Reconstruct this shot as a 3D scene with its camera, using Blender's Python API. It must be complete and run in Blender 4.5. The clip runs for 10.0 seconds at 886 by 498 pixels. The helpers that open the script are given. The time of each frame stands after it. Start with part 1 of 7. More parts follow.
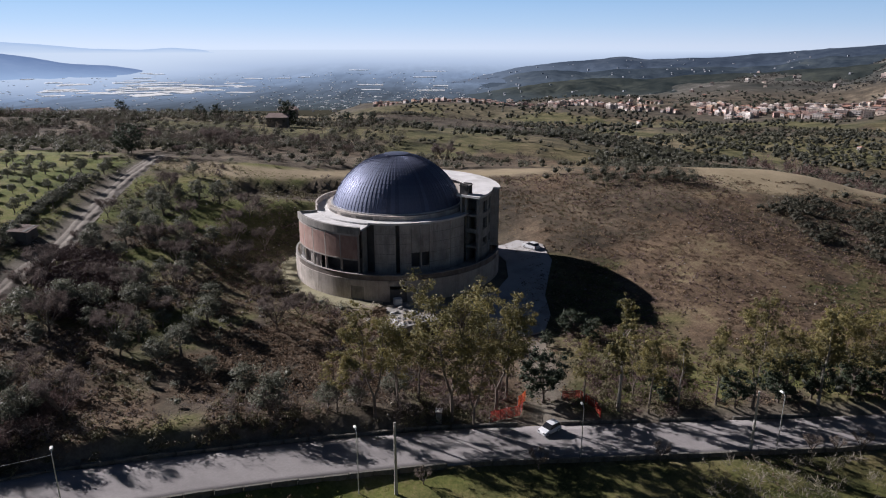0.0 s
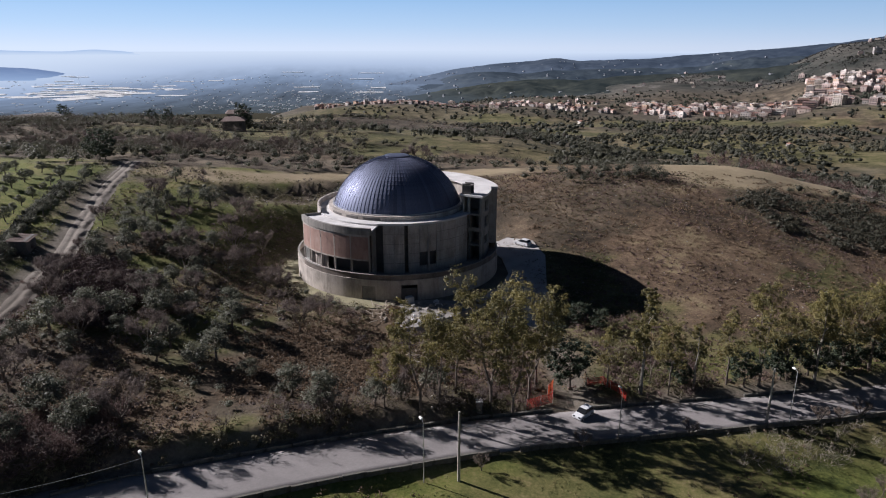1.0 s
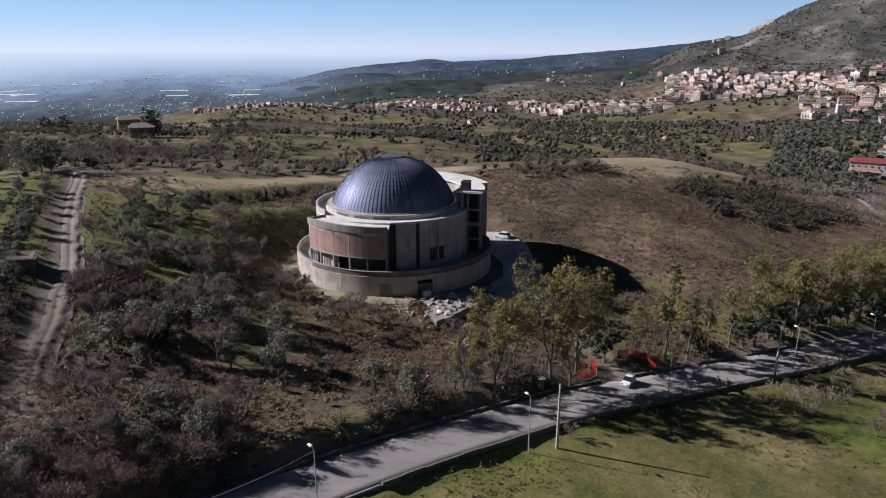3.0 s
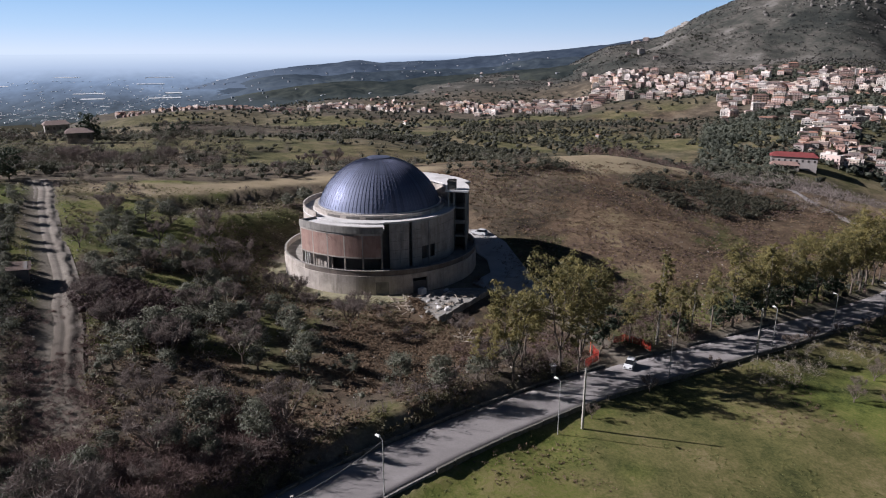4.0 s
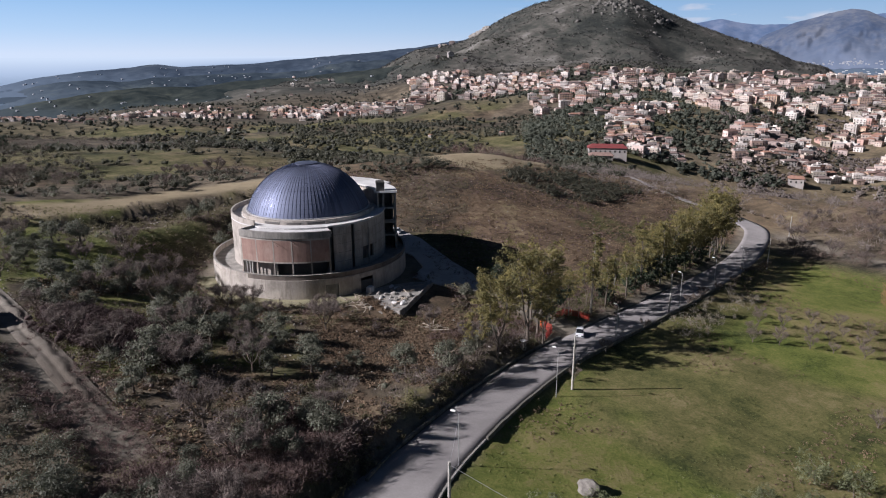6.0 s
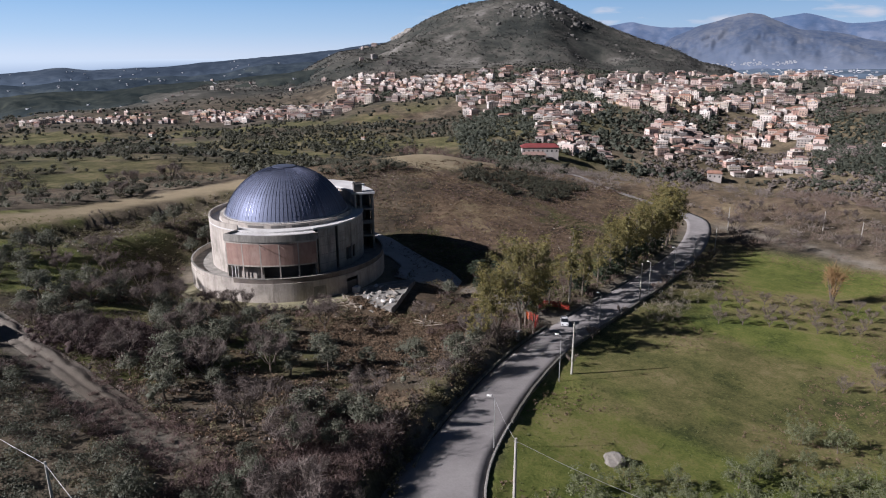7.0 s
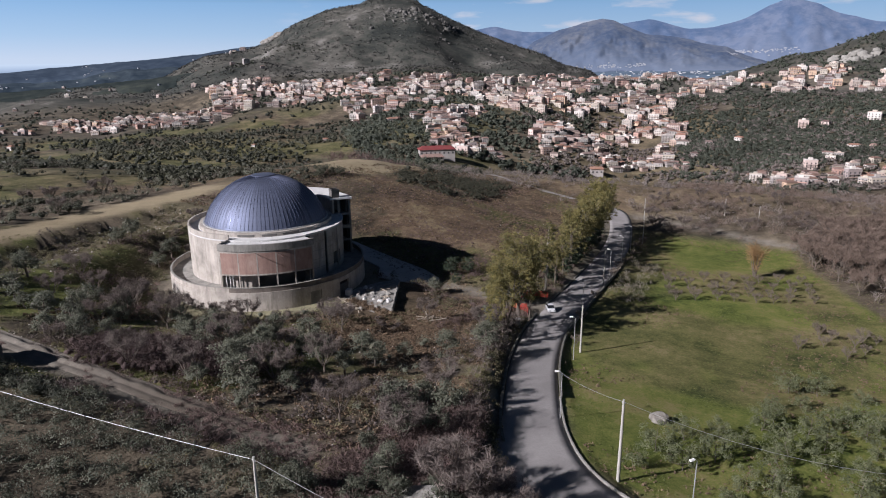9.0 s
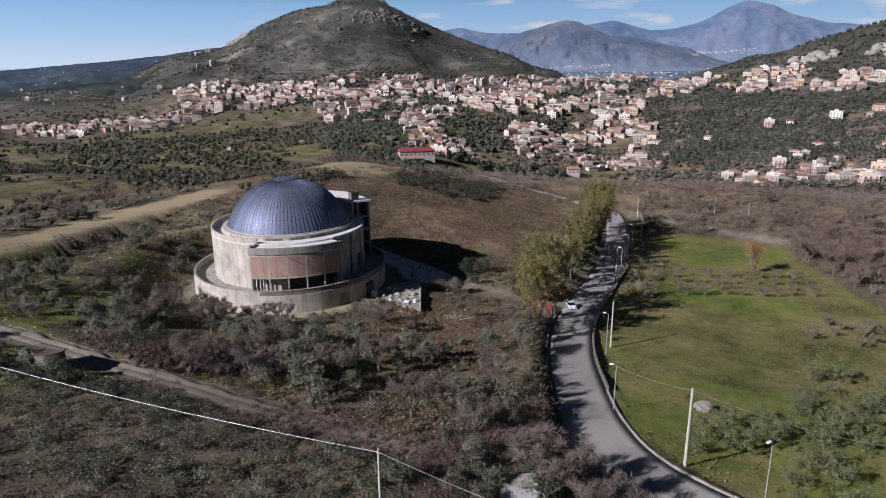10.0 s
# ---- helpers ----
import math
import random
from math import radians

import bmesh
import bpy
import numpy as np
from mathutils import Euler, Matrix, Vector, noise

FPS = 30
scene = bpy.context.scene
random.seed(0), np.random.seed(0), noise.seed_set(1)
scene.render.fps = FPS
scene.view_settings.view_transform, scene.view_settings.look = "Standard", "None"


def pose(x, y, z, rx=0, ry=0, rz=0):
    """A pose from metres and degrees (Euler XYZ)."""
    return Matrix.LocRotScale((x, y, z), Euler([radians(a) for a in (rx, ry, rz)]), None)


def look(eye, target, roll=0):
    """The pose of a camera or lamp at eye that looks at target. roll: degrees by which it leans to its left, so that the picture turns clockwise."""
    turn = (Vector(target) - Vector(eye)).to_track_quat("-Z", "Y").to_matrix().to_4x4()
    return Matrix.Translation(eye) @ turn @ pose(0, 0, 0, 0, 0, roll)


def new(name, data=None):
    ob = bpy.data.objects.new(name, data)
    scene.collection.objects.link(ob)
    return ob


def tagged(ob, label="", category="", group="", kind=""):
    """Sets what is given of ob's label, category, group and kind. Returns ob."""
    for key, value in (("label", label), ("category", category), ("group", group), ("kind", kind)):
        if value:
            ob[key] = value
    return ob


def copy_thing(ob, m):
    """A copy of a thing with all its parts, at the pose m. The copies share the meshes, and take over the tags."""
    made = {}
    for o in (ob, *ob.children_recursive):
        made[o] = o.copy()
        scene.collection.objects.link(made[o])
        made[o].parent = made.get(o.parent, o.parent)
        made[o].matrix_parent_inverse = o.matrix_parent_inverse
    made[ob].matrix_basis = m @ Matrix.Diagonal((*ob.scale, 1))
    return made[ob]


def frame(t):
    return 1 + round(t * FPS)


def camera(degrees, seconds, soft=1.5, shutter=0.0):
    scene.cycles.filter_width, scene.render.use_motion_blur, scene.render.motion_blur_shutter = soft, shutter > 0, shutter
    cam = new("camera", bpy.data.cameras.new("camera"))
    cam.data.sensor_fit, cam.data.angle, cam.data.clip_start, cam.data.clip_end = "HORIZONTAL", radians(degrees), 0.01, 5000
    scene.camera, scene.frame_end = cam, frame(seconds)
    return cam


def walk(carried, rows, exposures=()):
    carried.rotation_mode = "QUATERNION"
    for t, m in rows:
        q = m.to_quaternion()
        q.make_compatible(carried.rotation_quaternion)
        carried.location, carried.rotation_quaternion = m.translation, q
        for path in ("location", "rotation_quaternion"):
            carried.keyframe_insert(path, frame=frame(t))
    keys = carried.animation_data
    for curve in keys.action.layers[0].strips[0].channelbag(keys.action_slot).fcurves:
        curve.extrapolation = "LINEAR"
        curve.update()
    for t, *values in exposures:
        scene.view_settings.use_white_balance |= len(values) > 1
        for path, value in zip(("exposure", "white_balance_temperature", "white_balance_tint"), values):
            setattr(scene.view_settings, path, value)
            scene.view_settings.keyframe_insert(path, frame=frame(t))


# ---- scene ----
cam = camera(67.1, 10.0, 1.05)
METRES, EYE, TILT, LEAN, TURN = 140.0, 53.0, -16.9, 0.0, 0.0
ROWS = [
    (0.0, 0.0, 0.0, 0.0, 0.0, 0.0, -0.0),
    (0.5, -0.0509, -0.0122, -0.0017, -2.75, 0.06, 0.83),
    (1.0, -0.1031, -0.0216, -0.0031, -5.27, 0.06, 1.58),
    (1.5, -0.1548, -0.0278, -0.0039, -7.39, 0.03, 2.25),
    (2.0, -0.2058, -0.0318, -0.0035, -9.83, -0.08, 3.0),
    (3.5, -0.3575, -0.0305, 0.0008, -18.65, -0.69, 5.65),
    (4.0, -0.4077, -0.0257, 0.0039, -21.69, -0.97, 6.53),
    (4.5, -0.4573, -0.0187, 0.0078, -25.36, -1.38, 7.59),
    (5.0, -0.5067, -0.009, 0.0124, -29.39, -1.91, 8.69),
    (5.5, -0.5554, 0.0032, 0.0182, -33.57, -2.51, 9.77),
    (7.0, -0.6932, 0.0553, 0.0387, -44.0, -4.27, 12.26),
    (7.5, -0.7357, 0.077, 0.0473, -47.19, -4.88, 12.94),
    (8.0, -0.7763, 0.1007, 0.0566, -50.41, -5.54, 13.59),
    (8.5, -0.8147, 0.1266, 0.0668, -52.88, -6.07, 14.07),
    (9.0, -0.8514, 0.1546, 0.0786, -55.11, -6.56, 14.49),
    (9.5, -0.8869, 0.1852, 0.0913, -56.92, -6.98, 14.82),
    (10.0, -0.9212, 0.217, 0.105, -58.08, -7.24, 15.02),
]
walk(cam, [(t, pose(0, 0, EYE, TILT, LEAN, TURN) @ pose(METRES * x, METRES * y, METRES * z, 90 + pitch, roll, yaw)) for t, x, y, z, yaw, pitch, roll in ROWS],
     exposures=[(0.0, 0.56, 5960, 17), (4.5, 0.61, 5900, 17), (7.0, 0.58, 5860, 16), (10.0, 0.51, 5830, 15.5)])

# ---- light ----
SUN_FROM = Vector((-0.885, 0.465, 0.0)).normalized()
SUN_UP = 30.0
world = bpy.data.worlds.new("sky")
scene.world = world
world.use_nodes = True
wn, wl = world.node_tree.nodes, world.node_tree.links
sky = wn.new("ShaderNodeTexSky")
sky.sky_type, sky.sun_disc = "NISHITA", False
sky.sun_elevation, sky.sun_rotation = radians(SUN_UP), math.atan2(SUN_FROM.x, SUN_FROM.y)
sky.altitude, sky.air_density, sky.dust_density, sky.ozone_density = 300, 1.0, 0.15, 3.0
wn["Background"].inputs[1].default_value = 0.0195
way = wn.new("ShaderNodeTexCoord").outputs["Generated"]
split = wn.new("ShaderNodeSeparateXYZ")
wl.new(way, split.inputs[0])


def sky_ramp(stops):
    r = wn.new("ShaderNodeValToRGB")
    while len(r.color_ramp.elements) < len(stops):
        r.color_ramp.elements.new(0.99)
    for e, (at, c) in zip(r.color_ramp.elements, stops):
        e.position, e.color = at, (*c, 1)
    return r


haze = sky_ramp([(0.0, (0, 0, 0)), (0.47, (0, 0, 0)), (0.485, (1, 1, 1)), (0.535, (0.92, 0.92, 0.92)), (0.56, (0, 0, 0))])   # hazy air low over the horizon
half_up = wn.new("ShaderNodeMapRange")
half_up.inputs[1].default_value, half_up.inputs[2].default_value = -1.0, 1.0
wl.new(split.outputs[2], half_up.inputs[0])
wl.new(half_up.outputs[0], haze.inputs[0])
blend = wn.new("ShaderNodeMix")
blend.data_type = "RGBA"
wl.new(haze.outputs[0], blend.inputs[0])
above = wn.new("ShaderNodeVectorMath")
above.operation = "SCALE"
above.inputs[3].default_value = 0.62
wl.new(sky.outputs[0], above.inputs[0])
wl.new(above.outputs[0], blend.inputs[6])
low = sky_ramp([(0.0, (0.79, 0.90, 1.0)), (0.03, (0.58, 0.79, 0.98)), (0.085, (0.34, 0.62, 0.93))])
wl.new(split.outputs[2], low.inputs[0])
cloud_at = wn.new("ShaderNodeMapping")
cloud_at.inputs["Scale"].default_value = (1.0, 1.0, 5.0)
wl.new(way, cloud_at.inputs[0])
puff = wn.new("ShaderNodeTexNoise")
puff.inputs["Scale"].default_value, puff.inputs["Detail"].default_value = 9.0, 8.0
wl.new(cloud_at.outputs[0], puff.inputs["Vector"])
cover = wn.new("ShaderNodeValToRGB")
cover.color_ramp.elements[0].position, cover.color_ramp.elements[1].position = 0.52, 0.64
wl.new(puff.outputs["Fac"], cover.inputs[0])
east = wn.new("ShaderNodeMapRange")       # clouds gather over the eastern mountains
east.inputs[1].default_value, east.inputs[2].default_value = 0.66, 0.84
wl.new(split.outputs[0], east.inputs[0])
both_c = wn.new("ShaderNodeMath")
both_c.operation = "MULTIPLY"
wl.new(cover.outputs[0], both_c.inputs[0])
wl.new(east.outputs[0], both_c.inputs[1])
clouded = wn.new("ShaderNodeMix")
clouded.data_type = "RGBA"
wl.new(both_c.outputs[0], clouded.inputs[0])
wl.new(low.outputs[0], clouded.inputs[6])
clouded.inputs[7].default_value = (0.92, 0.95, 1.0, 1)
gain = wn.new("ShaderNodeVectorMath")
gain.operation = "SCALE"
wl.new(clouded.outputs[2], gain.inputs[0])
sunward = wn.new("ShaderNodeVectorMath")       # the haze is brighter towards the sun
sunward.operation = "DOT_PRODUCT"
sunward.inputs[1].default_value = SUN_FROM
wl.new(way, sunward.inputs[0])
glare = wn.new("ShaderNodeMapRange")
glare.inputs[1].default_value, glare.inputs[2].default_value, glare.inputs[3].default_value, glare.inputs[4].default_value = -0.6, 0.95, 24.0, 33.0
wl.new(sunward.outputs["Value"], glare.inputs[0])
wl.new(glare.outputs[0], gain.inputs[3])
wl.new(gain.outputs[0], blend.inputs[7])
wl.new(blend.outputs[2], wn["Background"].inputs[0])
sun = new("sun", bpy.data.lights.new("sun", "SUN"))
sun.data.energy, sun.data.angle, sun.data.color = 5.0, radians(0.6), (1.0, 0.93, 0.85)
sun.matrix_world = look((0, 0, 0), -(SUN_FROM * math.cos(radians(SUN_UP)) + Vector((0, 0, math.sin(radians(SUN_UP))))))
sun.location = (-300, 200, 300)

rng = np.random.default_rng(7)


# ---- materials ----
def nodes_of(name):
    m = bpy.data.materials.new(name)
    m.use_nodes = True
    return m, m.node_tree.nodes, m.node_tree.links, m.node_tree.nodes["Principled BSDF"]


def noise_node(n, l, scale, detail=6.0, rough=0.6, coord=None):
    t = n.new("ShaderNodeTexNoise")
    t.inputs["Scale"].default_value, t.inputs["Detail"].default_value, t.inputs["Roughness"].default_value = scale, detail, rough
    if coord:
        l.new(coord, t.inputs["Vector"])
    return t.outputs["Fac"]


def ramp_node(n, l, fac, stops):
    r = n.new("ShaderNodeValToRGB")
    while len(r.color_ramp.elements) < len(stops):
        r.color_ramp.elements.new(0.5)
    for e, (p, c) in zip(r.color_ramp.elements, stops):
        e.position, e.color = p, (*c, 1)
    l.new(fac, r.inputs[0])
    return r.outputs[0]


def mix_node(n, l, fac, a, b, mode="MIX"):
    m = n.new("ShaderNodeMix")
    m.data_type, m.blend_type = "RGBA", mode
    for sock, v in ((m.inputs[0], fac), (m.inputs[6], a), (m.inputs[7], b)):
        if isinstance(v, (int, float)):
            sock.default_value = v
        elif isinstance(v, tuple):
            sock.default_value = (*v, 1)
        else:
            l.new(v, sock)
    return m.outputs[2]


def math_node(n, l, op, a, b=0.0, clamp=False):
    m = n.new("ShaderNodeMath")
    m.operation, m.use_clamp = op, clamp
    for i, v in enumerate((a, b)):
        if isinstance(v, (int, float)):
            m.inputs[i].default_value = v
        else:
            l.new(v, m.inputs[i])
    return m.outputs[0]


def bump_to(n, l, b, height, strength, dist):
    k = n.new("ShaderNodeBump")
    k.inputs["Strength"].default_value, k.inputs["Distance"].default_value = strength, dist
    l.new(height, k.inputs["Height"])
    l.new(k.outputs[0], b.inputs["Normal"])


def surface(name, dark, light, scale=1.0, fine=12.0, rough=0.85, bump=0.3, dist=0.02, metal=0.0, stain=None, per_object=0.0, streak=0.0, pieces=None):
    """Grain at two scales between two colours, stains of a third, rain streaks, relief."""
    m, n, l, b = nodes_of(name)
    co = n.new("ShaderNodeTexCoord").outputs["Object"]
    a, f = noise_node(n, l, scale, coord=co), noise_node(n, l, fine, coord=co)
    fac = math_node(n, l, "ADD", math_node(n, l, "MULTIPLY", a, 0.65), math_node(n, l, "MULTIPLY", f, 0.35))
    col = ramp_node(n, l, fac, [(0.32, dark), (0.68, light)])
    if stain:
        s = noise_node(n, l, scale * 0.6, 4.0, 0.7, coord=co)
        col = mix_node(n, l, ramp_node(n, l, s, [(0.5, (0, 0, 0)), (0.7, (0.75, 0.75, 0.75))]), col, stain)
    if streak:
        run = n.new("ShaderNodeMapping")
        run.inputs["Scale"].default_value = (1.0, 1.0, 0.16)
        l.new(co, run.inputs[0])
        k = noise_node(n, l, 0.55, 7.0, 0.8, run.outputs[0])
        col = mix_node(n, l, ramp_node(n, l, k, [(0.46, (0, 0, 0)), (0.66, (streak, streak, streak))]), col, tuple(c * 0.38 for c in dark))
        pale = noise_node(n, l, 0.7, 3.0, 0.8, run.outputs[0])
        col = mix_node(n, l, ramp_node(n, l, pale, [(0.56, (0, 0, 0)), (0.72, (streak * 0.6,) * 3)]), col, tuple(min(1.0, c * 1.25) for c in light))
    if per_object:
        oi = n.new("ShaderNodeObjectInfo")
        v = math_node(n, l, "ADD", math_node(n, l, "MULTIPLY", oi.outputs["Random"], per_object), 1 - per_object / 2)
        h = n.new("ShaderNodeHueSaturation")
        l.new(v, h.inputs["Value"])
        l.new(col, h.inputs["Color"])
        col = h.outputs[0]
    if pieces:
        # joined pieces differ in paint, piece by piece
        isl = n.new("ShaderNodeNewGeometry").outputs["Random Per Island"]
        own = n.new("ShaderNodeObjectInfo").outputs["Random"]
        pick = math_node(n, l, "FRACT", math_node(n, l, "ADD", isl, own))
        paint = ramp_node(n, l, pick, [(i / len(pieces), c) for i, c in enumerate(pieces)])
        paint.node.color_ramp.interpolation = "CONSTANT"
        col = mix_node(n, l, 1.0, col, paint, "MULTIPLY")
    l.new(col, b.inputs["Base Color"])
    b.inputs["Roughness"].default_value, b.inputs["Metallic"].default_value = rough, metal
    bump_to(n, l, b, f, bump, dist)
    return m


def foliage(name, dark, light, through_light=0.3, rough=0.65):
    """Leaves: two colours mixed by each clump's own tint and by leaf, with light through them."""
    m, n, l, b = nodes_of(name)
    at = n.new("ShaderNodeAttribute")
    at.attribute_name = "tint"
    isl = n.new("ShaderNodeNewGeometry").outputs["Random Per Island"]
    oi = n.new("ShaderNodeObjectInfo").outputs["Random"]
    fac = math_node(n, l, "ADD", math_node(n, l, "MULTIPLY", at.outputs["Fac"], 0.55), math_node(n, l, "MULTIPLY", isl, 0.3))
    fac = math_node(n, l, "ADD", fac, math_node(n, l, "MULTIPLY", oi, 0.15))
    col = mix_node(n, l, fac, dark, light)
    l.new(col, b.inputs["Base Color"])
    b.inputs["Roughness"].default_value = rough
    tr = n.new("ShaderNodeBsdfTranslucent")
    l.new(col, tr.inputs[0])
    mx = n.new("ShaderNodeMixShader")
    mx.inputs[0].default_value = through_light
    l.new(b.outputs[0], mx.inputs[1])
    l.new(tr.outputs[0], mx.inputs[2])
    l.new(mx.outputs[0], n["Material Output"].inputs[0])
    return m


CONCRETE = surface("concrete", (0.32, 0.285, 0.255), (0.54, 0.49, 0.44), 0.35, 5.0, 0.9, 0.25, stain=(0.24, 0.22, 0.19), per_object=0.16, streak=0.5)
CONCRETE_DARK = surface("weathered_shade_concrete", (0.20, 0.19, 0.175), (0.36, 0.34, 0.31), 0.5, 6.0, 0.9, 0.25, stain=(0.14, 0.13, 0.12), per_object=0.15, streak=0.5)
BROWN_CONCRETE = surface("brown_concrete", (0.115, 0.095, 0.082), (0.22, 0.188, 0.165), 0.4, 5.0, 0.92, 0.3, stain=(0.09, 0.075, 0.065), per_object=0.15, streak=0.4)
SCREED = surface("roof_screed", (0.5, 0.49, 0.48), (0.68, 0.67, 0.66), 0.3, 4.0, 0.9, 0.15, stain=(0.4, 0.39, 0.38))
BRICK = surface("brickwork", (0.27, 0.165, 0.135), (0.39, 0.265, 0.225), 0.4, 7.0, 0.92, 0.35, stain=(0.44, 0.33, 0.28), per_object=0.2, streak=0.45)
# bare concrete darkened to read as unlit interior; also plain dark walls
SHADE_DARK = surface("shade_dark_wall", (0.09, 0.084, 0.08), (0.16, 0.15, 0.142), 0.5, 6.0, 0.95, 0.2)
DOME = surface("dome_sheet", (0.115, 0.132, 0.195), (0.175, 0.194, 0.275), 0.25, 2.0, 0.66, 0.08, metal=0.65, per_object=0.35)
SEAM = surface("dome_seam", (0.13, 0.145, 0.21), (0.18, 0.195, 0.27), 0.5, 4.0, 0.4, 0.1, metal=0.6)
ASPHALT = surface("asphalt", (0.205, 0.19, 0.186), (0.315, 0.295, 0.288), 0.12, 3.0, 0.88, 0.25, stain=(0.17, 0.158, 0.155))
KERB = surface("kerb_concrete", (0.08, 0.075, 0.065), (0.19, 0.18, 0.155), 0.8, 6.0, 0.92, 0.4, stain=(0.05, 0.05, 0.035))
MOSSY = surface("mossy_concrete", (0.17, 0.155, 0.085), (0.31, 0.285, 0.18), 0.3, 3.0, 0.92, 0.3, stain=(0.13, 0.12, 0.08))
APRON = surface("apron_concrete", (0.30, 0.29, 0.285), (0.46, 0.45, 0.445), 0.15, 3.0, 0.9, 0.2, stain=(0.2, 0.18, 0.15))
TRACK_STONE = surface("track_stone", (0.16, 0.14, 0.118), (0.32, 0.288, 0.245), 0.5, 4.0, 0.95, 0.8, 0.08, stain=(0.09, 0.08, 0.062))
n, l = TRACK_STONE.node_tree.nodes, TRACK_STONE.node_tree.links
b = n["Principled BSDF"]
at = n.new("ShaderNodeAttribute")
at.attribute_name = "tint"
stony = b.inputs["Base Color"].links[0].from_socket
l.new(mix_node(n, l, at.outputs["Fac"], (0.085, 0.068, 0.052), stony), b.inputs["Base Color"])
POLE = surface("pole_concrete", (0.32, 0.30, 0.27), (0.47, 0.45, 0.41), 1.0, 12.0, 0.85, 0.1)
METAL = surface("galvanised_steel", (0.42, 0.42, 0.43), (0.58, 0.58, 0.59), 2.0, 20.0, 0.45, 0.05, metal=0.5)
LAMP_WHITE = surface("lamp_white", (0.72, 0.72, 0.70), (0.84, 0.84, 0.82), 3.0, 20.0, 0.4, 0.05)
BARK = surface("bark", (0.085, 0.068, 0.055), (0.21, 0.175, 0.145), 1.5, 9.0, 0.95, 0.6, 0.03)
PALE_BARK = surface("pale_bark", (0.20, 0.18, 0.15), (0.38, 0.345, 0.30), 1.2, 8.0, 0.9, 0.4, 0.03)
SHOULDER = surface("pale_cliff_rock", (0.15, 0.14, 0.128), (0.31, 0.29, 0.265), 0.02, 0.2, 0.95, 0.5)
CLIFF = surface("cliff_rock", (0.08, 0.076, 0.07), (0.17, 0.16, 0.148), 0.02, 0.2, 0.95, 0.5)
QUARRY = surface("quarry_rock", (0.17, 0.16, 0.145), (0.30, 0.285, 0.26), 0.02, 0.2, 0.95, 0.5)
BOULDER = surface("boulder_rock", (0.11, 0.10, 0.088), (0.26, 0.24, 0.215), 0.7, 4.0, 0.95, 0.7, 0.06)
STONE = surface("stone", (0.20, 0.18, 0.155), (0.38, 0.35, 0.31), 0.8, 5.0, 0.93, 0.6, 0.05, per_object=0.3)
RED_MESH = surface("red_plastic", (0.24, 0.022, 0.015), (0.40, 0.05, 0.03), 0.8, 6.0, 0.55, 0.1)
ORANGE = surface("orange_plastic", (0.50, 0.09, 0.025), (0.62, 0.14, 0.045), 0.8, 6.0, 0.55, 0.1)
WHITE_PAINT = surface("white_car_paint", (0.58, 0.59, 0.61), (0.68, 0.69, 0.70), 0.5, 6.0, 0.25, 0.02)
BLACK_GLASS = surface("tinted_glass", (0.012, 0.014, 0.017), (0.02, 0.022, 0.026), 0.5, 4.0, 0.08, 0.0)
RUBBER = surface("rubber", (0.02, 0.02, 0.02), (0.04, 0.04, 0.04), 2.0, 12.0, 0.85, 0.1)
TIMBER = surface("weathered_timber", (0.24, 0.20, 0.15), (0.46, 0.40, 0.33), 1.5, 12.0, 0.9, 0.4)
TILE = surface("clay_roof", (0.18, 0.115, 0.095), (0.30, 0.205, 0.175), 0.4, 3.0, 0.9, 0.3, pieces=[(1, 1, 1), (0.7, 0.66, 0.62), (1.25, 1.05, 0.9), (0.85, 0.95, 1.0), (0.55, 0.55, 0.58)])
TILE_RED = surface("red_roof", (0.15, 0.03, 0.03), (0.23, 0.052, 0.05), 0.3, 3.0, 0.8, 0.2)
RENDER_WALL = surface("rendered_wall", (0.42, 0.33, 0.30), (0.60, 0.485, 0.44), 0.15, 1.5, 0.92, 0.1, pieces=[(1, 1, 1), (0.8, 0.74, 0.68), (1.1, 0.98, 0.78), (0.66, 0.7, 0.74), (1.2, 1.2, 1.2), (0.95, 0.76, 0.7), (0.5, 0.5, 0.5)])
# far houses: distance haze painted into the wall colour, greyer and bluer
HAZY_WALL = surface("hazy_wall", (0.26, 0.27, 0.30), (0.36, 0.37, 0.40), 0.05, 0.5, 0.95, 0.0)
RENDER_PALE = surface("pale_wall", (0.46, 0.415, 0.385), (0.68, 0.63, 0.59), 0.15, 1.5, 0.92, 0.1, pieces=[(1, 1, 1), (0.85, 0.82, 0.74), (1.12, 1.12, 1.12), (0.62, 0.62, 0.63), (0.95, 0.84, 0.78)])
RUST = surface("rusty_sheet", (0.07, 0.05, 0.042), (0.16, 0.105, 0.085), 0.8, 5.0, 0.85, 0.3)
SHUTTER = surface("dark_window", (0.03, 0.03, 0.035), (0.07, 0.065, 0.06), 0.5, 3.0, 0.35, 0.05)

OLIVE = foliage("olive_leaves", (0.055, 0.06, 0.042), (0.26, 0.265, 0.195), 0.3)
SCRUB = foliage("scrub_leaves", (0.05, 0.05, 0.026), (0.21, 0.18, 0.095), 0.3)
BARE = foliage("bare_twigs", (0.065, 0.052, 0.048), (0.255, 0.208, 0.185), 0.25, 0.9)
BARE_RED = foliage("reddish_twigs", (0.066, 0.045, 0.042), (0.235, 0.165, 0.147), 0.25, 0.9)
EUCALYPT = foliage("eucalyptus_leaves", (0.042, 0.045, 0.019), (0.33, 0.28, 0.095), 0.27)
THICKET = foliage("thicket_twigs", (0.04, 0.027, 0.026), (0.115, 0.078, 0.072), 0.1, 0.9)
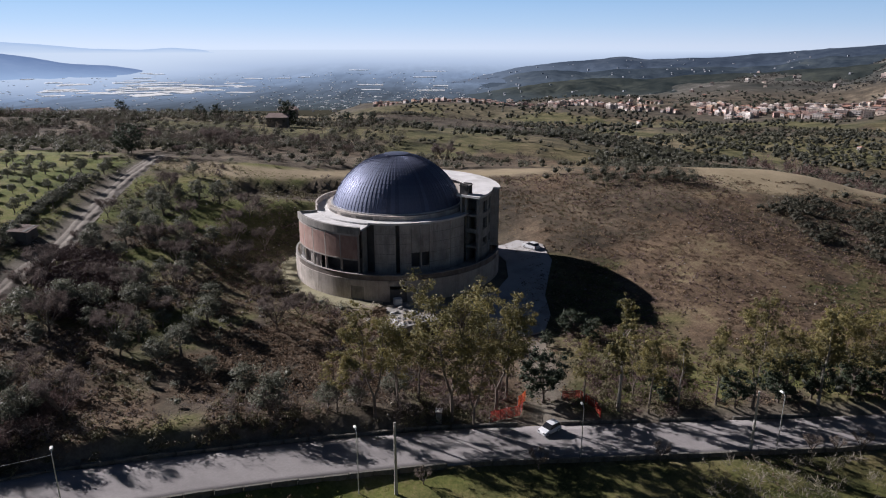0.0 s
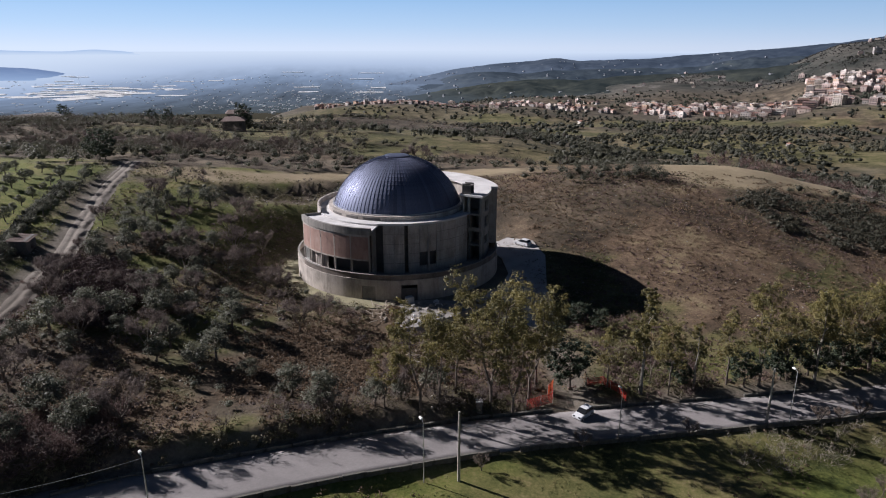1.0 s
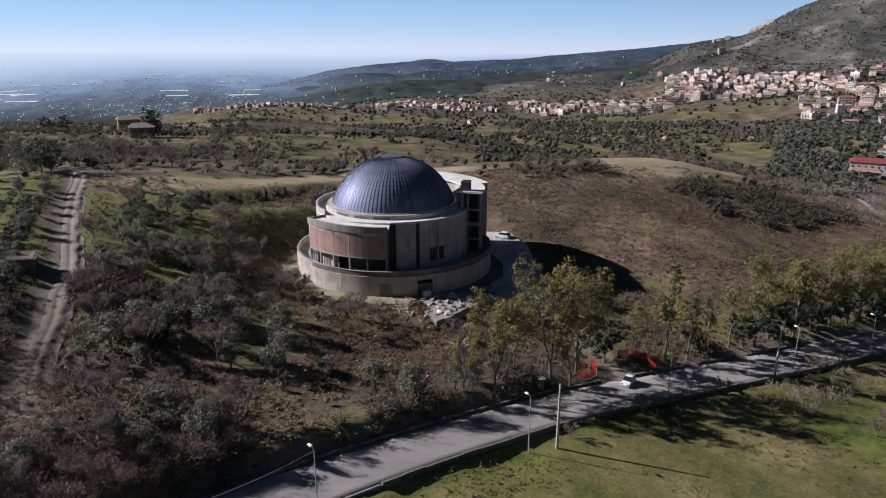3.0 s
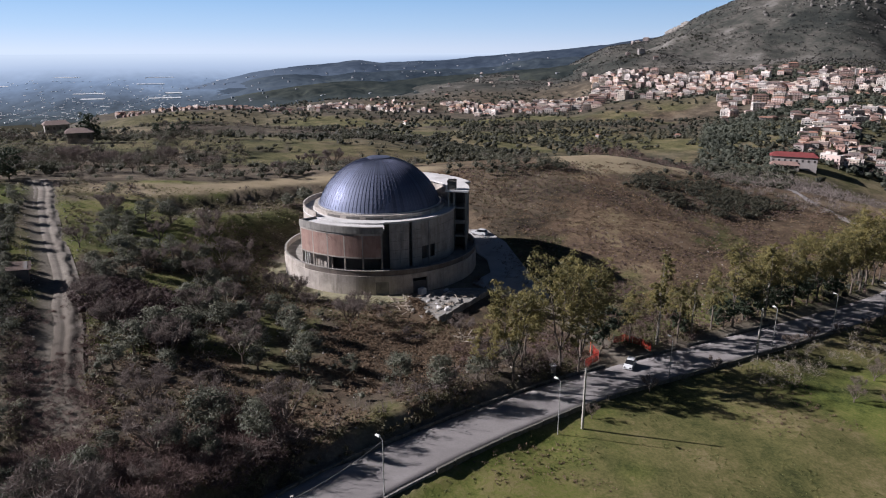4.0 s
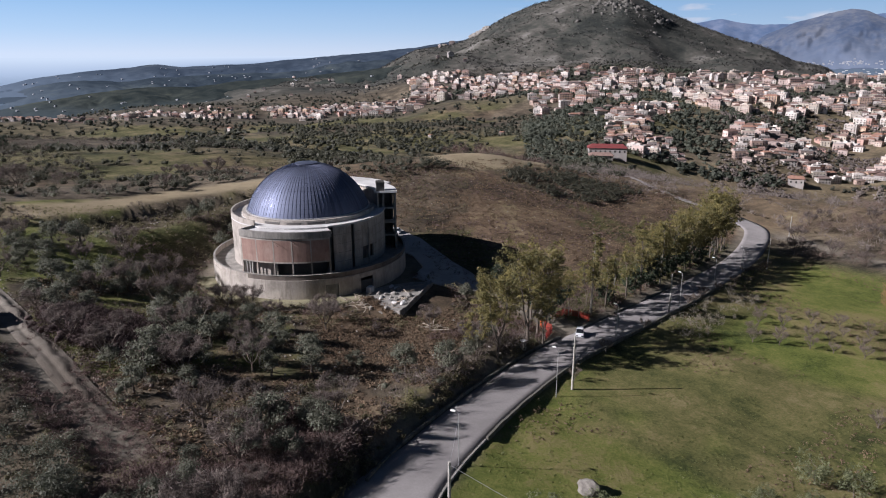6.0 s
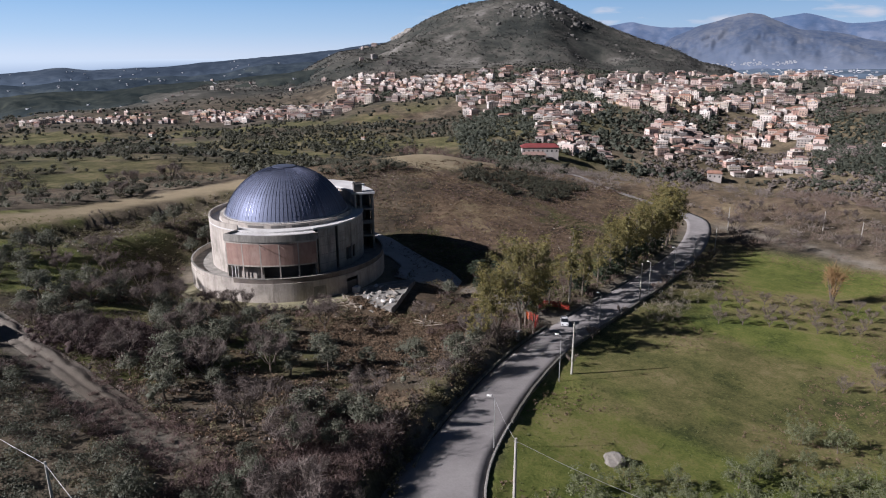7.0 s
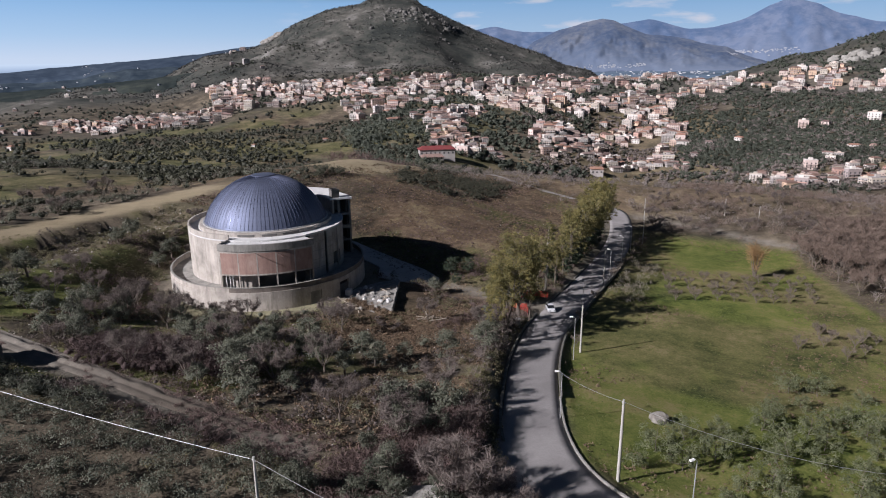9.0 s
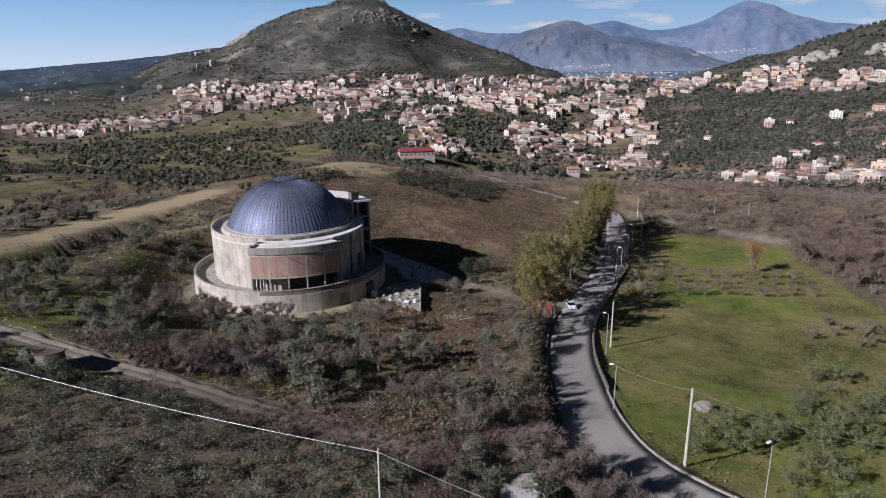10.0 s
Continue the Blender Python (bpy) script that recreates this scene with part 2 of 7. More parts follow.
DARKSHRUB = foliage("evergreen_shrub_leaves", (0.02, 0.022, 0.013), (0.075, 0.07, 0.042), 0.15)
YOUNG = foliage("young_olive_leaves", (0.075, 0.088, 0.042), (0.22, 0.235, 0.125), 0.32)
# contrast narrowed and translucency raised to imitate haze over the groves
GROVE = foliage("grove_leaves", (0.05, 0.052, 0.036), (0.128, 0.128, 0.088), 0.4)
COPSE = foliage("copse_twigs", (0.075, 0.06, 0.05), (0.18, 0.15, 0.125), 0.15, 0.9)
PINE = foliage("pine_needles", (0.02, 0.032, 0.018), (0.06, 0.08, 0.04), 0.15)
GRASS = foliage("grass_blades", (0.07, 0.09, 0.024), (0.20, 0.205, 0.07), 0.35)
# valley foliage lightened in colour, painting the haze in front of it
VALLEY_BARE = foliage("valley_twigs", (0.155, 0.13, 0.12), (0.33, 0.285, 0.255), 0.45, 0.9)
VALLEY_GREEN = foliage("valley_leaves", (0.085, 0.096, 0.074), (0.17, 0.185, 0.14), 0.58)
DRY = foliage("dry_brush", (0.085, 0.058, 0.038), (0.26, 0.185, 0.12), 0.2, 0.9)
CANOPY = foliage("canopy_leaves", (0.036, 0.042, 0.028), (0.17, 0.175, 0.125), 0.3)
PALE_STEM = foliage("pale_stems", (0.13, 0.115, 0.09), (0.34, 0.30, 0.24), 0.15, 0.9)
FRUIT = foliage("orchard_twigs", (0.10, 0.08, 0.066), (0.25, 0.205, 0.165), 0.15, 0.9)
WILLOW = foliage("willow_stems", (0.24, 0.14, 0.065), (0.42, 0.285, 0.14), 0.3, 0.9)
STRAW = foliage("dry_stems", (0.17, 0.12, 0.07), (0.38, 0.29, 0.16), 0.3, 0.9)
DARKWOOD = foliage("mountain_heath", (0.036, 0.038, 0.036), (0.09, 0.085, 0.076), 0.3)
FIELD_TWIGS = foliage("field_edge_twigs", (0.125, 0.092, 0.074), (0.285, 0.215, 0.175), 0.3, 0.9)
# haze on the far woods painted in: dark tone and translucency lifted
FARWOOD = foliage("far_wood_leaves", (0.046, 0.052, 0.04), (0.11, 0.112, 0.082), 0.5)


# ---- mesh helpers ----
def part(name, bm, material, parent=None, label=""):
    """Links a bmesh as one mesh object, under a thing or a part."""
    me = bpy.data.meshes.new(name)
    bm.to_mesh(me)
    bm.free()
    me.materials.append(material)
    ob = new(name, me)
    if parent:
        ob.parent = parent
    return tagged(ob, label) if label else ob


def part_again(name, source, parent, m):
    """Another part on the same mesh."""
    ob = new(name, source.data)
    ob.parent, ob.matrix_basis = parent, m
    return ob


def thing(name, label, category, at=(0, 0, 0), turn=0.0, group="", kind=""):
    ob = new(name)
    ob.matrix_basis = pose(*at, 0, 0, turn)
    return tagged(ob, label, category, group, kind)


def sheet(name, verts, faces, material, tint=None, smooth=False, attrs=None):
    """A mesh object from arrays: vertices (n, 3) and faces (m, k)."""
    verts, faces = np.asarray(verts, np.float32), np.asarray(faces, np.int32)
    me = bpy.data.meshes.new(name)
    k = faces.shape[1]
    me.vertices.add(len(verts))
    me.vertices.foreach_set("co", verts.ravel())
    me.loops.add(faces.size)
    me.loops.foreach_set("vertex_index", faces.ravel())
    me.polygons.add(len(faces))
    me.polygons.foreach_set("loop_start", np.arange(0, faces.size, k, dtype=np.int32))
    if smooth:
        me.polygons.foreach_set("use_smooth", np.ones(len(faces), bool))
    if tint is not None:
        me.attributes.new("tint", "FLOAT", "POINT").data.foreach_set("value", np.asarray(tint, np.float32))
    for key, val in (attrs or {}).items():
        me.attributes.new(key, "FLOAT_COLOR", "POINT").data.foreach_set("color", np.asarray(val, np.float32).ravel())
    me.update(calc_edges=True)
    me.materials.append(material)
    return new(name, me)


def box(bm, x0, x1, y0, y1, z0, z1, m=None):
    vs = [bm.verts.new((x, y, z)) for x in (x0, x1) for y in (y0, y1) for z in (z0, z1)]
    for f in ((0, 1, 3, 2), (4, 6, 7, 5), (0, 4, 5, 1), (2, 3, 7, 6), (0, 2, 6, 4), (1, 5, 7, 3)):
        bm.faces.new([vs[i] for i in f])
    if m is not None:
        bmesh.ops.transform(bm, matrix=m, verts=vs)
    return vs


def tube(bm, pts, radii, n=7, caps=True):
    """A tapering round tube along points."""
    rings = []
    for i, p in enumerate(pts):
        p = Vector(p)
        d = (Vector(pts[min(i + 1, len(pts) - 1)]) - Vector(pts[max(i - 1, 0)])).normalized()
        a = d.orthogonal().normalized()
        b = d.cross(a)
        rings.append([bm.verts.new(p + (a * math.cos(6.2832 * k / n) + b * math.sin(6.2832 * k / n)) * radii[i]) for k in range(n)])
    for r0, r1 in zip(rings, rings[1:]):
        for k in range(n):
            bm.faces.new((r0[k], r0[(k + 1) % n], r1[(k + 1) % n], r1[k]))
    if caps:
        bm.faces.new(rings[0][::-1])
        bm.faces.new(rings[-1])


def lump(n):
    """A cube's faces cut n by n and rounded: vertices and quads."""
    vs, fs, seen = [], [], {}

    def at(p):
        k = tuple(round(c, 4) for c in p)
        if k not in seen:
            seen[k] = len(vs)
            vs.append(np.array(p) / np.linalg.norm(p))
        return seen[k]

    for ax in range(3):
        for sg in (-1, 1):
            for i in range(n):
                for j in range(n):
                    q = []
                    for a, b in ((i, j), (i + 1, j), (i + 1, j + 1), (i, j + 1)):
                        c = [0, 0, 0]
                        c[ax], c[(ax + 1) % 3], c[(ax + 2) % 3] = sg, 2 * a / n - 1, 2 * b / n - 1
                        q.append(at(c))
                    fs.append(q if sg > 0 else q[::-1])
    return np.array(vs), np.array(fs)


CORE_FINE, CORE_ROUGH = lump(2), lump(1)


def leaf_cloud(centres, radii, count, size, gen, up=0.0, shell=0.55, aspect=0.5, core=0.0, fine_core=True, own=None):
    """Small leaf quads scattered through ellipsoids: vertices, faces and a tint for each clump."""
    centres, radii = np.asarray(centres, float), np.asarray(radii, float)
    if radii.ndim == 1:
        radii = np.stack([radii, radii, radii * 0.85], 1)
    N = len(centres)
    d = gen.normal(size=(N, count, 3))
    d /= np.linalg.norm(d, axis=2, keepdims=True)
    if up:
        d[..., 2] = np.where(d[..., 2] < -0.25, -d[..., 2], d[..., 2])
    pos = centres[:, None] + d * radii[:, None] * (gen.random((N, count, 1)) ** shell)
    nrm = d + gen.normal(size=d.shape) * 0.55 + np.array((0, 0, up))
    nrm /= np.linalg.norm(nrm, axis=2, keepdims=True)
    a = np.cross(nrm, gen.normal(size=d.shape))
    a /= np.linalg.norm(a, axis=2, keepdims=True) + 1e-9
    b = np.cross(nrm, a)
    s = size * (0.5 + gen.random((N, count, 1)))
    if aspect < 0.2:
        a = d * np.array((1, 1, 0.8)) + gen.normal(size=d.shape) * 0.75 + np.array((0, 0, 0.35))
        a /= np.linalg.norm(a, axis=2, keepdims=True)
        b = np.cross(a, nrm)
        b /= np.linalg.norm(b, axis=2, keepdims=True) + 1e-9
    a, b = a * s, b * s * aspect
    v = np.stack([pos - a, pos - b, pos + a, pos + b], 2).reshape(-1, 3)
    f = np.arange(len(v)).reshape(-1, 4)
    own = gen.random(N) if own is None else own
    t = np.repeat(own, count * 4)
    if core:
        # the dense inner foliage of each clump, an uneven lump that the outer leaves hide
        cv, cf = CORE_FINE if fine_core else CORE_ROUGH
        cc = cv[None] * (core * (0.75 + 0.5 * gen.random((N, len(cv), 1)))) * radii[:, None] + centres[:, None]
        cq = cf[None] + (np.arange(N) * len(cv))[:, None, None] + len(v)
        # the lump's lower tint paints the shade inside the clump
        v, f, t = np.concatenate([v, cc.reshape(-1, 3)]), np.concatenate([f, cq.reshape(-1, 4)]), np.concatenate([t, np.repeat(own * 0.4, len(cv))])
    return v, f, t


# ---- the lie of the land ----
def hash2(i, j, seed):
    h = (i.astype(np.int64) * 374761393 + j.astype(np.int64) * 668265263 + seed * 1442695041) & 0x7FFFFFFF
    h = ((h ^ (h >> 13)) * 1274126177) & 0x7FFFFFFF
    return ((h ^ (h >> 16)) & 0xFFFF) / 65535.0


def value_noise(x, y, scale, seed=0, octaves=4):
    x, y = np.asarray(x, float) / scale, np.asarray(y, float) / scale
    total, amp, norm = 0.0, 1.0, 0.0
    for o in range(octaves):
        i, j = np.floor(x), np.floor(y)
        u, v = x - i, y - j
        u, v = u * u * (3 - 2 * u), v * v * (3 - 2 * v)
        q = [hash2(i + a, j + b, seed + o) for a in (0, 1) for b in (0, 1)]
        total = total + amp * ((q[0] * (1 - v) + q[1] * v) * (1 - u) + (q[2] * (1 - v) + q[3] * v) * u)
        norm += amp
        x, y, amp = x * 2.03 + 17.1, y * 2.03 + 5.3, amp * 0.5
    return total / norm


def smooth01(x, a, b):
    t = np.clip((np.asarray(x, float) - a) / (b - a), 0, 1)
    return t * t * (3 - 2 * t)


HILL = [19.18, -6.44, -5.76, -2.33, -3.08, 3.14, 2.54, -6.36, 6.13, -3.27, 6.63, -9.72, 0.2, -15.96, 2.37, -6.58, 2.8, 4.44, 9.17, -9.49, -4.2, -12.66, 7.48]
BUMPS = [(x, y) for x in (-120, -60, 0, 60, 120) for y in (20, 80, 140, 200)]
CX, CY, BASE = -10.4, 148.65, 3.7          # the round building's axis and its ground
OX, OY = -60.0, 0.0                        # middle of the flight
ROAD = [(-74, 2), (-68, 18), (-63, 34), (-56.5, 48.5), (-46, 58), (-29, 66.9), (-13, 73.8), (4, 79.2), (22.5, 82.4), (42, 85.2), (60, 88.2), (85, 93.8), (108, 99.8), (128, 106), (146, 113), (156, 119.5), (162, 131)]
CREST_LANE = [(160.5, 128), (163.5, 138), (166, 150), (169, 163), (174, 176), (184, 192), (200, 210)]      # narrow lane over the crest
LANE = [(154, 108), (152, 99), (147, 86), (145, 74), (139.5, 61), (136, 47), (134, 30)]      # earth lane round the field's end
TRACK = [(-71.5, 77), (-73, 85), (-74.2, 94), (-75, 105), (-76.5, 116), (-77.5, 128), (-80, 142), (-83, 158), (-86, 178), (-88, 196), (-92, 214)]


def curve_points(pts, step):
    """A smooth line through points, in even steps."""
    p = np.array(pts, float)
    out = []
    for i in range(len(p) - 1):
        a, b, c, d = p[max(i - 1, 0)], p[i], p[i + 1], p[min(i + 2, len(p) - 1)]
        n = max(2, int(np.linalg.norm(c - b) / step))
        for t in np.arange(n) / n:
            out.append(0.5 * (2 * b + (c - a) * t + (2 * a - 5 * b + 4 * c - d) * t * t + (3 * b - a - 3 * c + d) * t ** 3))
    return np.array(out + [p[-1]])


ROAD_ARM = [(-38, 62.3), (-47, 58.9), (-56, 54.6), (-65, 48), (-73, 38), (-79, 24)]
ROAD_LINE, TRACK_LINE = curve_points(ROAD, 1.5), curve_points(TRACK, 1.5)


ARM_LINE, LANE_LINE = curve_points(ROAD_ARM, 1.5), curve_points(LANE, 1.5)


def near_line(x, y, line):
    """Distance to a line, and the index of its nearest point."""
    x, y = np.atleast_1d(np.asarray(x, float)), np.atleast_1d(np.asarray(y, float))
    best, where = np.full(x.shape, 1e9), np.zeros(x.shape, int)
    lo, hi = line.min(0) - 25, line.max(0) + 25
    m = (x > lo[0]) & (x < hi[0]) & (y > lo[1]) & (y < hi[1])
    if m.any():
        d = (x[m, None] - line[None, :, 0]) ** 2 + (y[m, None] - line[None, :, 1]) ** 2
        k = d.argmin(1)
        best[m], where[m] = np.sqrt(d[np.arange(len(k)), k]), k
    return best, where


# heights by bearing from the middle of the flight (rows) and distance (columns)
FAR_R = np.array([250, 400, 600, 900, 1300, 1800, 2500, 3200])
FAR_AZ = np.array([-60, -35, -20, 0, 15, 30, 40, 50, 60, 70, 85, 110])
FAR_Z = np.array([
    [20, 20, 0, -60, -150, -230, -320, -400], [18, 20, -6, -60, -150, -230, -320, -400], [15, 15, 0, -55, -150, -230, -320, -400],
    [14, 7, -6, -55, -48, -200, -300, -380], [12, 3, -15, -45, -46, -62, -90, -110], [10, -10, -35, -45, -40, -25, -20, -20],
    [6, -14, -40, -40, -15, 22, 30, 20], [2, -20, -36, -22, 5, 30, 40, 30], [-3, -42, -62, -32, 0, 10, 10, 0],
    [-8, -45, -76, -62, 4, -40, -90, -90], [-8, -40, -52, -30, 14, 30, 20, 0], [-8, -20, -10, 10, 40, 60, 60, 40]], float)


# crests by bearing, in degrees above the eye's level: the town's mountain and the quarry hill
MOUNTAINS = [(2400, 1600, (32, 36, 39, 40.2, 41.4, 42.1, 43.7, 45.7, 46.8, 48.4, 49.1, 51, 52.9, 53.4, 53.9, 55.5, 58, 60.7, 63.3, 65.2, 67.3, 70), (-0.4, 0.2, 0.6, 1.0, 1.6, 2.1, 2.95, 3.7, 3.92, 4.15, 4.5, 4.6, 4.5, 4.08, 3.9, 3.1, 2.0, 0.95, 0.05, -0.78, -1.1, -1.4)),
             (1700, 1350, (76, 80.3, 81.8, 84.2, 85.6, 88.1, 90.4, 93, 100, 112), (-1.2, -0.68, -0.1, 0.35, 0.94, 1.69, 2.29, 2.9, 3.5, 3.5))]


def crest_line(x):
    """The middle of the pale strip along the crest behind the building."""
    return 207 + 0.13 * x + np.where(x > 20, (x - 20) * 0.02, 0) + 12 * smooth01(x, -60, -10)


def cut_bank(x, y):
    """Distance below the strip's edge, and how far the dug bank reaches there."""
    return crest_line(x) - 5.5 + (value_noise(x, y, 12, 118, 2) - 0.5) * 5 - y, smooth01(x, -64, -54) * (1 - smooth01(x, 2, 12))


def ground(x, y):
    x, y = np.atleast_1d(np.asarray(x, float)), np.atleast_1d(np.asarray(y, float))
    near = HILL[0] + HILL[1] * x / 100 + HILL[2] * y / 100
    for (a, b), h in zip(BUMPS, HILL[3:]):
        near = near + h * np.exp(-((x - a) ** 2 + (y - b) ** 2) / 6050.0)
    near = near + (value_noise(x, y, 14, 3, 2) - 0.5) * 1.0
    near = near + 4.6 * np.exp(-(((x - 122) / 40) ** 2 + ((y - 230) / 20) ** 2))
    below, dug = cut_bank(x, y)
    near = near - dug * smooth01(below, 0, 3.0) * (1 - smooth01(below, 8, 26)) * (2.6 + 1.6 * (value_noise(x, y, 5, 119, 3) - 0.5))
    # level ground round the building, and the road's bed
    d = np.hypot(x - CX, y - CY)
    near = near + (BASE - near) * (1 - smooth01(d, 26, 44))
    d, k = near_line(x, y, ROAD_LINE)
    side = (x - ROAD_LINE[k, 0]) * 0.35 - (y - ROAD_LINE[k, 1]) * 0.94
    bed = np.where(side < 0, near + 1.3 * (1 - smooth01(x, -5, 6)) * (1 - smooth01(d, 8, 16)), near - 0.3 * smooth01(x, -26, -8) * (1 - smooth01(d, 9, 30)))
    near = bed + (road_height(k) - 0.12 - bed) * (1 - smooth01(d, 4.9, 7.0))
    d_road = d
    d, k = near_line(x, y, ARM_LINE)
    near = near + (ARM_Z[k] - 0.12 - near) * (1 - smooth01(d, 4.6, 7.0)) * smooth01(d_road, 3.9, 5.0) * (x < -44)
    d, k = near_line(x, y, TRACK_LINE)
    near = near - 0.35 * (1 - smooth01(d, 2.0, 4.5))
    r = np.hypot(x - OX, y - OY)
    az = np.degrees(np.arctan2(x - OX, y - OY))
    i = np.clip(np.searchsorted(FAR_AZ, az) - 1, 0, len(FAR_AZ) - 2)
    u = smooth01(az, FAR_AZ[i], FAR_AZ[i + 1])
    lr, L = np.log(np.clip(r, 250, 3199)), np.log(FAR_R)
    j = np.clip(np.searchsorted(L, lr) - 1, 0, len(L) - 2)
    v = (lr - L[j]) / (L[j + 1] - L[j])
    far = (FAR_Z[i, j] * (1 - v) + FAR_Z[i, j + 1] * v) * (1 - u) + (FAR_Z[i + 1, j] * (1 - v) + FAR_Z[i + 1, j + 1] * v) * u
    far = far + (value_noise(x, y, 160, 9, 5) - 0.5) * np.clip(r * 0.03, 4, 40) * (0.5 + 0.5 * smooth01(r, 400, 900))
    for crest_r, foot_r, bearings, heights in MOUNTAINS:
        crest = 53 + crest_r * np.tan(np.radians(np.interp(az, bearings, heights)))
        rise = smooth01(r, foot_r, crest_r) ** 1.25 * (1 - 0.6 * smooth01(r, crest_r, crest_r + 900)) * np.interp(az, (bearings[0], bearings[1], bearings[-2], bearings[-1]), (0, 1, 1, 0))
        rough = (value_noise(x, y, 240, 15, 5) - 0.5) * 95 * smooth01(r, foot_r, foot_r + 300) * (1 - smooth01(r, crest_r - 260, crest_r - 60))
        far = far + np.maximum(crest - far, 0) * rise + rough * (rise > 0)
    q = smooth01(np.hypot(x - 10, y - 120), 180, 290)
    return near * (1 - q) + far * q


def road_height(k):
    return ROAD_Z[k]


ROAD_Z = np.zeros(len(ROAD_LINE))
_x, _y = ROAD_LINE[:, 0], ROAD_LINE[:, 1]
_z = HILL[0] + HILL[1] * _x / 100 + HILL[2] * _y / 100 + sum(h * np.exp(-((_x - a) ** 2 + (_y - b) ** 2) / 6050.0) for (a, b), h in zip(BUMPS, HILL[3:]))
ROAD_Z = np.convolve(np.pad(_z, 12, mode="edge"), np.ones(25) / 25, mode="valid")


_d, _k = near_line(ARM_LINE[:, 0], ARM_LINE[:, 1], ROAD_LINE)
ARM_Z = ROAD_Z[_k] - 0.008


def gz(x, y):
    return float(ground(x, y)[0])


# ---- ground: one sheet out to the far hills ----
def clearing(x, y):
    """Where the upper slope's scrub gives way to grass."""
    return value_noise(x, y, 10, 90) - 0.5 + 0.06 * smooth01(y, 118, 150) - 0.5 * (1 - smooth01(y + 0.25 * x, 84, 100))


def zones(x, y):
    """How far each kind of ground covers a place: green grass, dry grass, pale field, bare earth."""
    wob = (value_noise(x, y, 18, 21) - 0.5) * 10
    d_road, k = near_line(x, y, ROAD_LINE)
    side = np.where(k > 0, (x - ROAD_LINE[k, 0]) * 0.35 - (y - ROAD_LINE[k, 1]) * 0.94, 0)
    field = smooth01(side, 3.0, 7.0) * (1 - smooth01(x + wob, 125, 140)) * smooth01(y + wob * 0.4 - (0.40 * x - 6.5), 0, 3) * smooth01(x, -62, -50)
    d_tr, k2 = near_line(x, y, TRACK_LINE)
    left = smooth01(-(x - (-77 - 0.13 * (y - 115))), 4, 8) * smooth01(y + 0.6 * (x + 90), 116, 136) * (1 - smooth01(y, 185, 200)) * smooth01(x, -190, -140)
    patchy = np.maximum(smooth01(value_noise(x, y, 22, 31), 0.46, 0.6) * 0.62, smooth01(clearing(x, y), 0.03, 0.12) * 0.85) * (1 - smooth01(x, -20, 20)) * (y < 215) * np.maximum(smooth01(x, -80, -70), smooth01(y, 100, 118))
    far = smooth01(np.hypot(x - OX, y - OY), 300, 420)
    meadow = smooth01(value_noise(x, y, 120, 41), 0.52, 0.62) * 0.4 * far * (1 - smooth01(np.hypot(x - OX, y - OY), 800, 1300))
    plot, edge = plots(x, y)
    rr = np.hypot(x - OX, y - OY)
    farmland = smooth01(rr, 250, 285) * (1 - smooth01(rr, 1000, 1250)) * smooth01(edge, 0.0, 0.05)
    meadow = np.maximum(meadow * 0.5, farmland * np.where(plot < 0.30, 0.45, np.where(plot < 0.42, 0.22, 0.0)))
    brown = field * np.maximum(smooth01(value_noise(x, y, 26, 46), 0.5, 0.64) * 0.42, smooth01(x, 24, 50) * (1 - smooth01(d_road, 8, 20)) * 0.55)
    brown = np.maximum(brown, field * 0.45 * (1 - smooth01(np.abs(y - (66 - 0.4 * (x - 50)) + wob * 0.4), 1.5, 4.5)) * smooth01(x, 44, 54))
    green = np.clip(field + left * 0.75 + patchy * (1 - far) + meadow, 0, 1)
    hill_green = smooth01(value_noise(x, y, 17, 91, 5) + 0.10 * (1 - smooth01(x, 30, 75)), 0.45, 0.56) * 0.7
    green = np.clip(green + smooth01(x, 14, 30) * (side < 0) * (1 - far) * hill_green, 0, 1)
    dry_slope = (side < 0) * (1 - far) * smooth01(-y - 0.15 * x, -132, -112) * smooth01(x, -64, -50) * (1 - smooth01(x, 10, 20)) * smooth01(value_noise(x, y, 11, 98), 0.34, 0.5) * 0.75
    hollow = np.exp(-((np.hypot(x - CX, y - CY) - 32) / 9.0) ** 2) * (x < 8)
    green = green * (1 - 0.7 * dry_slope) * (1 - 0.75 * hollow)
    brown = np.clip(brown + farmland * np.where((plot > 0.42) & (plot < 0.8), 0.55, 0.12), 0, 1)
    hill = brown + dry_slope + (1 - 0.9 * hill_green) * smooth01(x + wob * 0.6, 14, 30) * smooth01(y + wob * 0.5 - (90 + 0.1 * x), 4, 14) * (1 - far)
    below, dug = cut_bank(x, y)
    raw = dug * smooth01(below, 0.0, 1.2) * (1 - smooth01(below, 12, 26))
    green, hill = green * (1 - 0.85 * raw), hill * (1 - 0.7 * raw)
    crest_y = crest_line(x)
    pale = smooth01(y - crest_y + wob * 0.15, -6, -3) * (1 - smooth01(y - crest_y + wob * 0.2, 7, 11)) * smooth01(x, -88, -80) * (1 - smooth01(x, 20, 60))
    low_edge = np.interp(x, (80, 92, 110, 135, 165), (206, 199, 202, 209, 211)) + wob * 0.35
    pale = np.clip(pale + smooth01(y - low_edge, 0, 2.5) * (1 - smooth01(y - low_edge, 38, 44)) * smooth01(x + wob * 0.4, 82, 90) * (1 - smooth01(x, 176, 186)), 0, 1)
    pale = np.clip(pale + far * smooth01(value_noise(x, y, 90, 51), 0.64, 0.70) * 0.4 * (1 - smooth01(np.hypot(x - OX, y - OY), 700, 1000)), 0, 1)
    az = np.degrees(np.arctan2(x - OX, y - OY))
